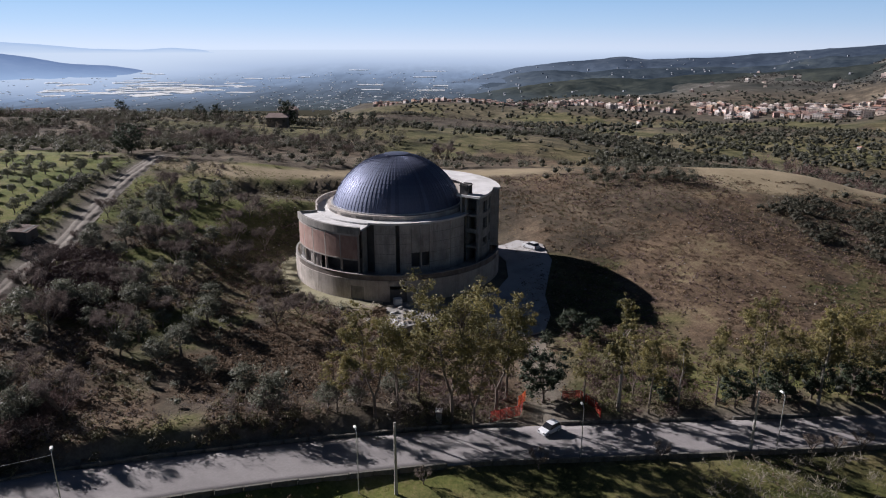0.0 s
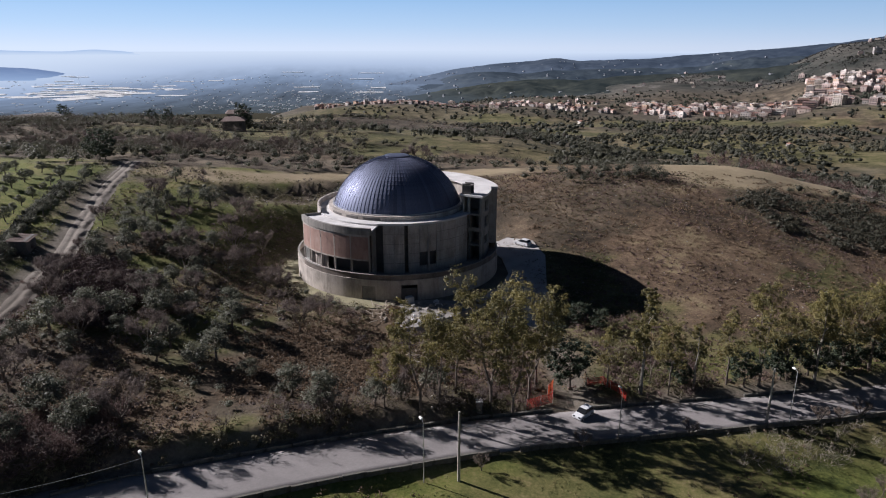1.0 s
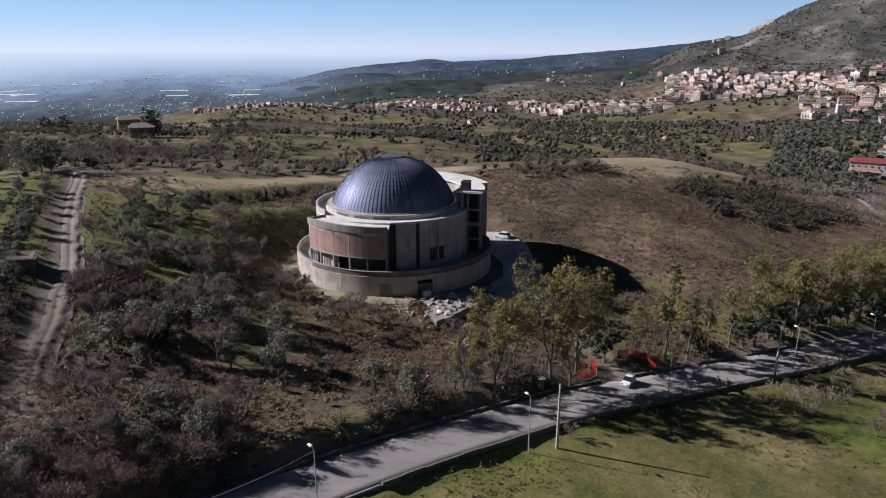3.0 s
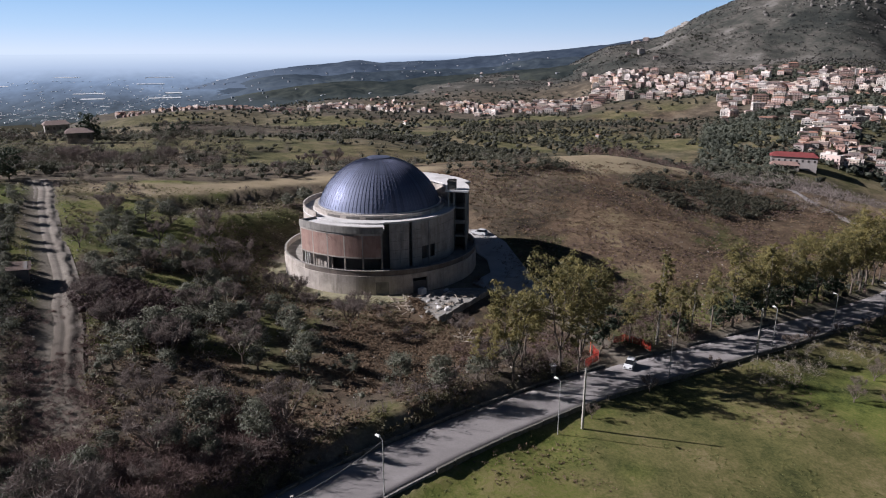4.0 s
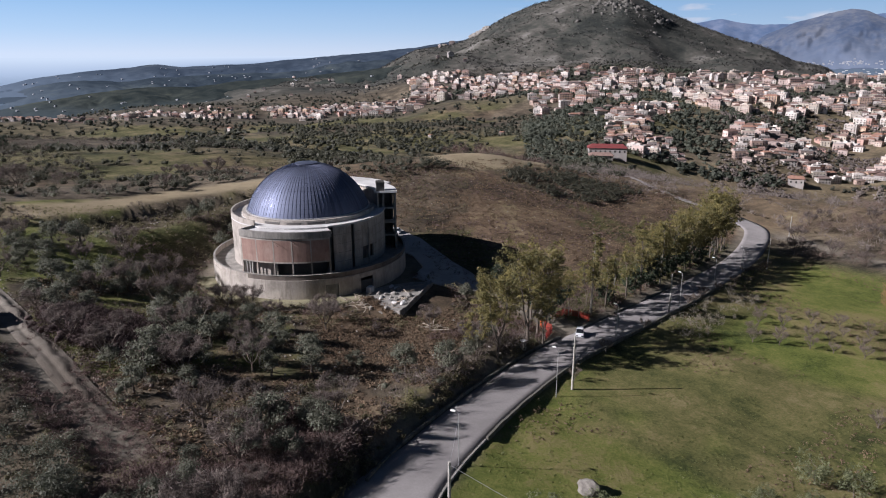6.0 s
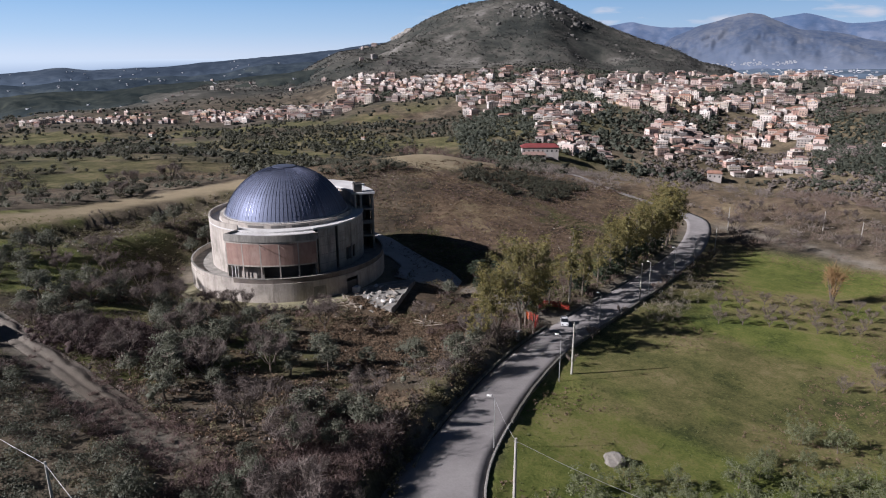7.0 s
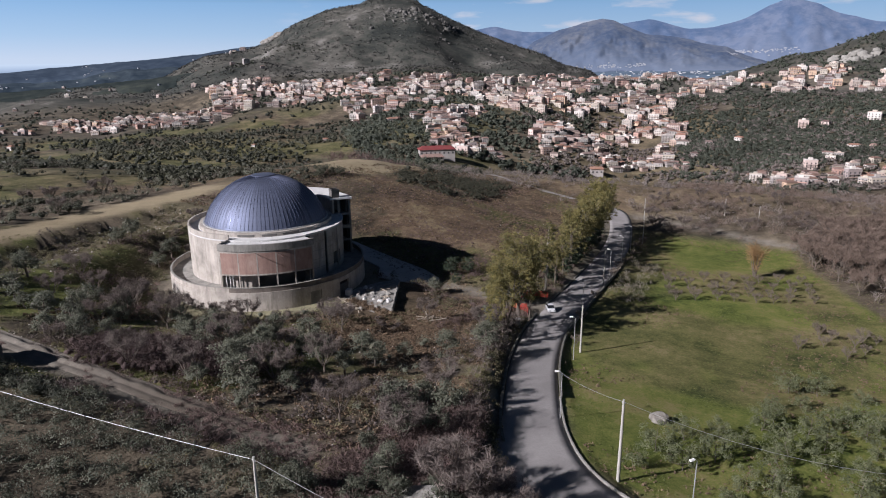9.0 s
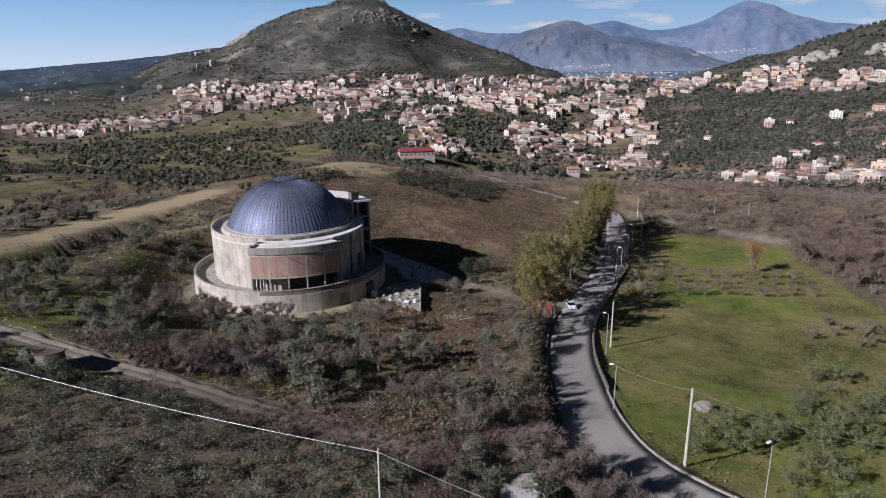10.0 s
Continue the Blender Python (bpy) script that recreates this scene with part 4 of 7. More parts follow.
def dirt_track():
    """Rutted stone track: two wheel lines, a raised middle and ragged edges."""
    line = curve_points(TRACK, 0.45)
    d = np.gradient(line, axis=0)
    d /= np.linalg.norm(d, axis=1, keepdims=True)
    side = np.stack([d[:, 1], -d[:, 0]], 1)
    offs = np.linspace(-3.4, 3.4, 29)
    p = line[:, None] + side[:, None] * offs[None, :, None]
    x, y = p[..., 0], p[..., 1]
    z = ground(line[:, 0], line[:, 1])[:, None] + 0.2 - 0.16 * np.exp(-((np.abs(offs) - 0.9) / 0.35) ** 2) - 0.5 * smooth01(np.abs(offs)[None] + (value_noise(x, y, 2.5, 87) - 0.5) * 1.8 + 0.7 * (1 - smooth01(y, 84, 112)), 1.9, 3.3)
    z = z + (value_noise(x, y, 0.9, 88, 3) - 0.5) * 0.1 - 0.6 * (1 - smooth01(y, 77, 88))
    n, m = x.shape
    i, j = np.meshgrid(np.arange(m - 1), np.arange(n - 1))
    f = np.stack([j * m + i, j * m + i + 1, (j + 1) * m + i + 1, (j + 1) * m + i], -1).reshape(-1, 4)
    ob = sheet("road_track", np.stack([x, y, z], -1).reshape(-1, 3), f, TRACK_STONE, tint=(smooth01(y, 92, 128) * (0.7 + 0.6 * (value_noise(x, y, 4, 96) - 0.5))).ravel(), smooth=True)
    tagged(ob, "rutted pale stone track up the slope", "track", kind="structure")


dirt_track()


def parapet_run(name, off, k0, k1, gaps, height, width, label, sink=0.5, material=None):
    """A low wall along the road in lengths of about three metres, each a block of its own."""
    root = thing(name, label, "wall", kind="structure")
    k = k0
    while k < k1:
        if not any(a <= k < b for a, b in gaps):
            p, turn = road_side(k, off)
            q, _ = road_side(min(k + 2, len(ROAD_LINE) - 1), off)
            n = float(np.linalg.norm(q - p))
            bm = bmesh.new()
            h = height * (0.85 + 0.3 * rng.random())
            box(bm, 0.02, n - 0.02, -width / 2, width / 2, -sink, h)
            bmesh.ops.bevel(bm, geom=bm.edges[:], offset=0.04, segments=1, affect="EDGES")
            ob = part("wall_block", bm, material or KERB, root)
            slope = math.degrees(math.atan2(ROAD_Z[min(k + 2, len(ROAD_Z) - 1)] - ROAD_Z[k], n))
            ob.matrix_basis = pose(p[0], p[1], ROAD_Z[k], 0, -slope, math.degrees(math.atan2(q[1] - p[1], q[0] - p[0])))
        k += 2
    return root


parapet_run("kerb_1", 4.4, 14, 50, [], 0.22, 0.3, "low concrete kerb round the road bend", 0.5, CONCRETE_DARK)
parapet_run("parapet_wall_1", 4.55, 50, 122, [(72, 74)], 0.55, 0.4, "low weathered concrete wall between road and field", 1.6)
parapet_run("parapet_wall_2", -4.6, 40, 74, [], 0.4, 0.4, "low mossy roadside wall below the scrub bank", 0.8)
parapet_run("parapet_wall_3", -4.6, 68, 112, [(80, 84), (92, 94), (100, 102)], 0.4, 0.4, "low roadside wall below the eucalyptus trees", 0.8)


def apron():
    """Concrete yard: a band round the right of the building and a lane down to the road."""
    bm = bmesh.new()
    pts = [(4, 126), (11, 131), (14.5, 140), (15, 152), (12, 163), (19, 166), (25, 161), (26, 152), (23.5, 141), (21.5, 132), (21.5, 124), (19.5, 118), (15.5, 115.5), (11, 117), (6.4, 121.4)]
    top = [bm.verts.new((x, y, 0)) for x, y in pts]
    bm.faces.new(top)
    bmesh.ops.triangulate(bm, faces=bm.faces[:])
    for _ in range(4):
        bmesh.ops.subdivide_edges(bm, edges=[e for e in bm.edges if e.calc_length() > 1.6], cuts=1)
        bmesh.ops.triangulate(bm, faces=bm.faces[:])
    xs = np.array([v.co[:2] for v in bm.verts])
    for v, z in zip(bm.verts, ground(xs[:, 0], xs[:, 1])):
        v.co.z = z + 0.3
    g = bmesh.ops.extrude_face_region(bm, geom=bm.faces[:])
    for v in g["geom"]:
        if isinstance(v, bmesh.types.BMVert):
            v.co.z -= 0.8
    bmesh.ops.recalc_face_normals(bm, faces=bm.faces[:])
    tagged(part("pavement_yard", bm, APRON), "stained concrete yard and lane beside the round building", "yard", kind="structure")


apron()


# ---- the round building ----
def arc(bm, r0, r1, a0, a1, z0, z1, step=2.5):
    """A solid piece of a ring; bearings in degrees, 0 faces south, positive towards east."""
    n = max(1, int(math.ceil((a1 - a0) / step)))
    full = a1 - a0 >= 359.9
    rows = []
    for i in range(n if full else n + 1):
        a = radians(a0 + (a1 - a0) * i / n)
        s, c = math.sin(a), -math.cos(a)
        rows.append([bm.verts.new((r * s, r * c, z)) for r, z in ((r0, z0), (r1, z0), (r1, z1), (r0, z1))])
    pairs = list(zip(rows, rows[1:])) + ([(rows[-1], rows[0])] if full else [])
    for p, q in pairs:
        for k in range(4):
            bm.faces.new((p[k], p[(k + 1) % 4], q[(k + 1) % 4], q[k]))
    if not full:
        bm.faces.new(rows[0][::-1])
        bm.faces.new(rows[-1])


def arc_part(name, material, parent, pieces, label=""):
    bm = bmesh.new()
    for p in pieces:
        arc(bm, *p)
    bmesh.ops.recalc_face_normals(bm, faces=bm.faces[:])
    return part(name, bm, material, parent, label)


HATCH = (17.5, 61.0)          # the stair head's distance from the axis and its bearing


def round_building():
    root = thing("domed_building", "unfinished round concrete building with a blue metal dome", "building", (CX, CY, 0))
    TERR, PAR, TOP = 8.0, 9.2, 18.6
    # plinth wall in poured bays, two wide doorways
    edges = [-20.6, -13.6, -0.5, 7.8]
    a = -20.6 - 360
    cuts = sorted(set([-20.6, -13.6, -0.5, 7.8] + [7.8 + 11.07 * i for i in range(1, 30)]))
    cuts = [c for c in cuts if c < 339.0] + [339.4]
    for c0, c1 in zip(cuts, cuts[1:]):
        low = 6.8 if c0 == -20.6 else 7.1 if c0 == -0.5 else 1.5
        arc_part("plinth_bay", CONCRETE, root, [(22.85, 23.3, c0 + 0.04, c1 - 0.04, low, 8.15)])
        # the parapet's top course is darker brown round the south front
        arc_part("parapet_course", BROWN_CONCRETE if -75 < c0 < 70 or c0 > 285 else CONCRETE, root, [(22.85, 23.14, c0 + 0.02, c1 - 0.02, 8.15, PAR)])
    arc_part("parapet_cap", CONCRETE_DARK, root, [(22.78, 23.22, 0, 360, PAR, PAR + 0.1)], "weathered parapet cap")
    arc_part("door_panel", CONCRETE_DARK, root, [(22.92, 23.02, -20.5, -13.7, 2.5, 6.8)], "grey boarded doorway")
    arc_part("door_panel", SHADE_DARK, root, [(22.9, 22.98, -0.4, 7.7, 2.5, 6.3)], "dark boarded doorway")
    arc_part("basement_wall", SHADE_DARK, root, [(20.5, 20.8, 0, 360, 1.5, 7.7, 6)])
    arc_part("terrace", CONCRETE_DARK, root, [(16.5, 22.85, 0, 360, 7.7, TERR, 4)], "grey open terrace slab")
    # dark inner shell behind the panels; its colour paints the gaps' shade
    arc_part("inner_shell", SHADE_DARK, root, [(16.9, 17.2, 0, 360, TERR, 18.3, 4)])
    front = [(-11.4, -4.15), (-4.0, 2.4), (5.0, 12.4), (24.6, 40.8), (41.1, 54.5)]
    for c0, c1 in front + [(57.3 + 15.2 * i, 57.3 + 15.2 * (i + 1) - 0.2) for i in range(15)]:
        if c1 < 292:
            arc_part("drum_panel", CONCRETE, root, [(17.9, 18.3, c0, c1, TERR, 18.28)])
    # darkened copy of the panel, painting the shade behind the open bays
    arc_part("drum_panel", SHADE_DARK, root, [(17.9, 18.2, 285.6, 343, TERR, 18.28)])
    for z in (10.1, 12.2, 14.3, 16.4):          # pour lines of the shuttered wall
        for c0, c1 in front:
            arc_part("pour_line", CONCRETE_DARK, root, [(18.3, 18.325, c0 + 0.3, c1 - 0.3, z, z + 0.09)])
    arc_part("wall_pilaster", CONCRETE, root, [(18.3, 18.6, 18.2, 19.0, TERR, 18.0)])
    arc_part("window_head", CONCRETE, root, [(17.9, 18.3, 12.6, 24.4, 12.4, 18.28)])
    arc_part("window_sill", CONCRETE, root, [(17.9, 18.3, 12.6, 24.4, TERR, 9.4)])
    arc_part("mullion", CONCRETE_DARK, root, [(17.7, 18.4, 17.9, 19.3, 9.4, 12.4)])
    # roof ring, ledge and upstand
    arc_part("roof_ring", SCREED, root, [(14.6, 18.3, 0, 360, 18.3, TOP, 3)], "pale roof screed")
    arc_part("roof_ledge", SCREED, root, [(17.8, 18.5, -15, 60, TOP, TOP + 0.18)], "pale projecting roof edge")
    arc_part("roof_parapet", CONCRETE, root, [(17.95, 18.3, 100, 291, TOP, TOP + 1.15)])
    arc_part("dome_kerb", CONCRETE, root, [(14.3, 15.7, 0, 360, TOP, 19.55, 3)], "concrete ring under the dome")
    # dark strips on the solid ring paint the shade of its openings
    for c0, c1 in ((-66, -52), (-46, -34), (-29, -15)):
        arc_part("vent_slot", SHADE_DARK, root, [(15.6, 15.76, c0, c1, 18.72, 19.2)])
    # facade block between columns
    bays = [-69 + 10.4 * i for i in range(6)]
    for c in bays:
        arc_part("column", CONCRETE, root, [(21.9, 22.4, c - 0.34, c + 0.34, TERR, 17.3)])
    for c0, c1 in zip(bays, bays[1:]):
        arc_part("brick_panel", BRICK, root, [(22.1, 22.385, c0 + 0.35, c1 - 0.35, 12.1, 16.85)])
        arc_part("lintel", CONCRETE, root, [(22.05, 22.43, c0 + 0.35, c1 - 0.35, 11.8, 12.1)])
        arc_part("window_sill", CONCRETE, root, [(22.0, 22.3, c0 + 0.42, c1 - 0.42, TERR, 8.95)])
    arc_part("inner_wall", CONCRETE, root, [(20.5, 20.7, -68.9, -48.3, TERR, 11.65)], "pale sunlit wall inside the open bays")
    for c0, c1 in zip(bays, bays[1:]):
        arc_part("window_frame", SCREED, root, [(22.3, 22.44, c0 + 0.35, c1 - 0.35, 8.9, 9.08)])
    for c in (-66.4, -64.2, -62.4):
        arc_part("mullion", LAMP_WHITE, root, [(22.1, 22.3, c - 0.12, c + 0.12, 8.95, 11.65)])
    arc_part("head_beam", CONCRETE, root, [(22.05, 22.4, -68.9, -17.1, 16.85, 17.3)])
    for c, lean in ((-47.4, 1.2), (-36.9, 1.0)):
        bm = bmesh.new()
        at = Matrix.Rotation(radians(c), 4, "Z")
        tube(bm, [at @ Vector((-0.5, -22.4, 16.9)), at @ Vector((lean, -23.5, 15.9))], [0.06, 0.06], 6)
        part("iron_rod", bm, RUST, root, "rusty rod jutting from the brick wall")
    arc_part("side_wall", CONCRETE, root, [(18.3, 22.3, -69.8, -69.1, TERR, 18.0)])
    arc_part("side_wall", CONCRETE_DARK, root, [(18.3, 20.6, -17.0, -16.2, TERR, 17.6)])
    arc_part("upper_floor", SHADE_DARK, root, [(18.3, 22.0, -69, -17, 11.65, 11.9)])
    arc_part("fascia", CONCRETE_DARK, root, [(22.0, 22.55, -69.8, -15.8, 17.3, 18.75)], "weathered concrete roof band")
    arc_part("block_roof", SCREED, root, [(15.7, 22.0, -69.8, -15.2, 17.9, 18.25)], "pale flat roof slab")
    arc_part("roof_edge", CONCRETE_DARK, root, [(18.3, 22.0, -69.8, -69.2, 18.25, 18.75)])
    # dome: lapped sheets in gores
    gores, rows = 96, 15
    rs, zc = 15.19, 15.01
    th0, th1 = math.acos((19.7 - zc) / rs), math.asin(2.6 / rs)
    half = math.pi / gores
    bm, seam = bmesh.new(), bmesh.new()
    last = None
    for i in range(rows):
        ta, tb = th0 + (th1 - th0) * i / rows, th0 + (th1 - th0) * (i + 1) / rows
        for t, r in ((ta, rs), (ta, rs + 0.022), (tb, rs)):
            if last is not None and (t, r) == (ta, rs):
                continue
            line = [bm.verts.new((r * math.sin(t) * math.sin(k * half), -r * math.sin(t) * math.cos(k * half), zc + r * math.cos(t))) for k in (-1, 0, 1)]
            if last is not None:
                bm.faces.new((last[0], last[1], line[1], line[0])), bm.faces.new((last[1], last[2], line[2], line[1]))
            last = line
    w = 0.025
    for i in range(rows + 1):
        t = th0 + (th1 - th0) * i / rows
        for s, r in ((-w, rs - 0.02), (-w, rs + 0.07), (w, rs + 0.07), (w, rs - 0.02)):
            p = Vector((s, -r * math.sin(t), zc + r * math.cos(t)))
            seam.verts.new(Matrix.Rotation(half, 3, "Z") @ p)
    seam.verts.ensure_lookup_table()
    for i in range(rows):
        for k in range(3):
            seam.faces.new((seam.verts[4 * i + k], seam.verts[4 * i + k + 1], seam.verts[4 * i + k + 5], seam.verts[4 * i + k + 4]))
    bmesh.ops.recalc_face_normals(seam, faces=seam.faces[:])
    first = part("dome_panel", bm, DOME, root)
    ridge_first = part("dome_seam", seam, SEAM, root)
    for g in range(1, gores):
        part_again("dome_panel", first, root, pose(0, 0, 0, 0, 0, 360 / gores * g))
        part_again("dome_seam", ridge_first, root, pose(0, 0, 0, 0, 0, 360 / gores * g))
    bm = bmesh.new()
    tube(bm, [(0, 0, zc + rs * math.cos(th1) - 0.15), (0, 0, zc + rs * math.cos(th1) + 0.2), (0, 0, zc + rs + 0.12)], [2.75, 2.75, 1.6], 40)
    part("dome_crown", bm, SEAM, root, "flat dark metal crown of the dome")
    arc_part("dome_gutter", METAL, root, [(14.3, 14.85, 0, 360, 19.55, 19.75, 3)], "pale metal gutter ring")
    # stair tower on the east side
    arc_part("tower_roof", SCREED, root, [(16.0, 21.6, 56.4, 86.2, 22.3, 22.75), (16.0, 23.3, 86.2, 158, 22.3, 22.75)], "pale flat tower roof, stepped at its edge")
    arc_part("tower_wall", CONCRETE, root, [(22.7, 23.1, 86.4, 157, PAR + 0.1, 22.3)])
    arc_part("tower_wall", CONCRETE, root, [(21.2, 22.7, 85.8, 86.4, PAR + 0.1, 22.3)])
    # tower front takes the darker concrete, imitating the shade on this side
    for z0, z1 in ((PAR - 1.2, 11.3), (13.2, 15.0), (17.6, 18.7), (21.2, 22.3)):
        arc_part("tower_wall", CONCRETE_DARK, root, [(20.8, 21.2, 58.7, 85.8, z0, z1)])
    for c0, c1 in ((58.7, 63.5), (71.0, 75.0), (82.0, 85.8)):
        for z0, z1 in ((11.3, 13.2), (15.0, 17.6), (18.7, 21.2)):
            arc_part("tower_pier", CONCRETE_DARK, root, [(20.8, 21.2, c0, c1, z0, z1)])
    # dark sheet added behind the openings so that they read as shade
    arc_part("tower_lining", SHADE_DARK, root, [(20.3, 20.45, 59, 85.6, TERR, 22.3)])
    arc_part("tower_core", SHADE_DARK, root, [(16.9, 20.8, 70, 71, TERR, 22.3)])
    for z in (11.3, 14.6, 18.2):
        arc_part("tower_slab", CONCRETE_DARK, root, [(18.0, 20.8, 57.4, 70, z, z + 0.4)])
    for r in (17.9, 20.8):
        arc_part("tower_column", CONCRETE_DARK, root, [(r, r + 0.5, 57.3, 58.7, TERR, 22.3)])
    arc_part("tower_parapet", CONCRETE_DARK, root, [(18.4, 20.8, 57.5, 58.1, 14.6, 15.5)])
    arc_part("tower_wall", CONCRETE, root, [(16.6, 17.0, 58, 157, TOP, 22.3)])
    hatch = Matrix.Rotation(radians(HATCH[1]), 4, "Z") @ pose(0, -HATCH[0], 22.75)
    for x0, x1, y0, y1, z0, z1 in ((-1.0, -0.8, -1.0, 1.0, 0, 2.3), (0.8, 1.0, -1.0, 1.0, 0, 2.3), (-0.8, 0.8, 0.8, 1.0, 0, 1.9), (-1.1, 1.1, -1.1, 1.1, 1.9, 2.02)):
        bm = bmesh.new()
        box(bm, x0, x1, y0, y1, z0, z1, hatch)
        part("stair_head_wall", bm, SHADE_DARK, root, "dark bare wall of the open stair head")
    return root


round_building()
ring = arc_part("pavement_ring", MOSSY, None, [(23.32, 27.6, -112, -4, 3.0, 3.86)])
ring.location = (CX, CY, 0)
tagged(ring, "mossy yellow-grey concrete path round the building's foot", "pavement", kind="structure")


# ---- trees ----
def grow_tree(name, label, category, height, spread, trunk_r, leaf_mat, bark_mat, seed, limbs=9, clumps=34, leaves=46, leaf=0.3, low=0.35, flat=0.8, lean=0.06, core=0.0, rounded=False):
    """A tapered trunk, limbs and a crown of leaf clumps with gaps."""
    g = np.random.default_rng(seed)
    root = thing(name, label, category)
    bm = bmesh.new()
    top = Vector((g.normal() * lean * height, g.normal() * lean * height, height * 0.86))
    mid = Vector((top.x * 0.3 + g.normal() * 0.15, top.y * 0.3 + g.normal() * 0.15, height * 0.42))
    tube(bm, [(0, 0, -0.4), (0, 0, height * 0.08), tuple(mid), tuple(top)], [trunk_r * 1.3, trunk_r, trunk_r * 0.66, trunk_r * 0.14], 7)
    ends = []
    for i in range(limbs):
        t = low + (0.95 - low) * (i + g.random() * 0.6) / limbs
        base = Vector((0, 0, 0)).lerp(mid, t / 0.49) if t < 0.49 else mid.lerp(top, (t - 0.49) / 0.51)
        a = i * 2.4 + g.random()
        reach = spread * (1.0 - 0.55 * abs(t - 0.55)) * (0.6 + 0.5 * g.random())
        end = base + Vector((math.cos(a) * reach, math.sin(a) * reach, height * (0.10 + 0.12 * g.random())))
        bend = base.lerp(end, 0.5) + Vector((0, 0, -0.06 * height * g.random()))
        tube(bm, [tuple(base), tuple(bend), tuple(end)], [trunk_r * 0.42, trunk_r * 0.26, trunk_r * 0.06], 5)
        ends += [end, bend.lerp(end, 0.6)]
    part("trunk", bm, bark_mat, root)
    ends.append(top)
    c, r = [], []
    for i in range(clumps):
        e = ends[i % len(ends)]
        o = g.normal(size=3) * np.array((spread * 0.22, spread * 0.22, height * 0.06))
        c.append(np.array(e) + o)
        s = spread * (0.2 + 0.18 * g.random())
        if rounded:
            d = g.normal(size=3)
            d /= np.linalg.norm(d)
            c[-1] = d * np.array((spread * 0.72, spread * 0.72, height * 0.3)) * g.uniform(0.5, 1.0) + np.array((0, 0, height * 0.55))
            s = spread * (0.3 + 0.2 * g.random())
        r.append((s, s, s * flat))
    v, f, t = leaf_cloud(c, r, leaves, leaf, g, 0.25, 0.5, 0.5, core, False)
    crown = sheet("crown", v, f, leaf_mat, tint=t)
    crown.parent = root
    return root


def place(proto, x, y, turn, size, sink=0.0, tall=1.0):
    size /= proto.scale[0]
    m = pose(x, y, gz(x, y) - sink, 0, 0, turn) @ Matrix.Diagonal((size, size, size * tall, 1))
    return copy_thing(proto, m)


def park(proto, x, y, turn, size, sink=0.0):
    proto.matrix_basis = pose(x, y, gz(x, y) - sink, 0, 0, turn) @ Matrix.Diagonal((size, size, size, 1))


def scatter(count, x0, x1, y0, y1, keep, gap, gen, start=()):
    """Random places at least a gap apart where keep() allows."""
    pts = [tuple(p) for p in start]
    cand = np.column_stack([gen.uniform(x0, x1, count * 14), gen.uniform(y0, y1, count * 14)])
    cand = cand[keep(cand[:, 0], cand[:, 1])]
    kept = np.array(pts).reshape(-1, 2) if pts else np.zeros((0, 2))
    out = []
    for p in cand:
        if len(out) >= count:
            break
        if len(kept) == 0 or ((kept - p) ** 2).sum(1).min() > gap * gap:
            kept = np.vstack([kept, p])
            out.append(p)
    return np.array(out)


def clear_of(x, y, road=6.5, track=4.5, house=27.0):
    dr, _ = near_line(x, y, ROAD_LINE)
    dr = np.minimum(dr, near_line(x, y, ARM_LINE)[0])
    dt = np.minimum(near_line(x, y, TRACK_LINE)[0], near_line(x, y, LANE_LINE)[0])
    yard = np.hypot((x + 5) / 12.5, (y - 117.5) / 9.0) > 1      # the slab with its rubble
    return (dr > road) & (dt > track) & (np.hypot(x - CX, y - CY) > house) & yard


def left_of_road(x, y):
    d, k = near_line(x, y, ROAD_LINE)
    return (x - ROAD_LINE[k, 0]) * 0.35 - (y - ROAD_LINE[k, 1]) * 0.94 < 0


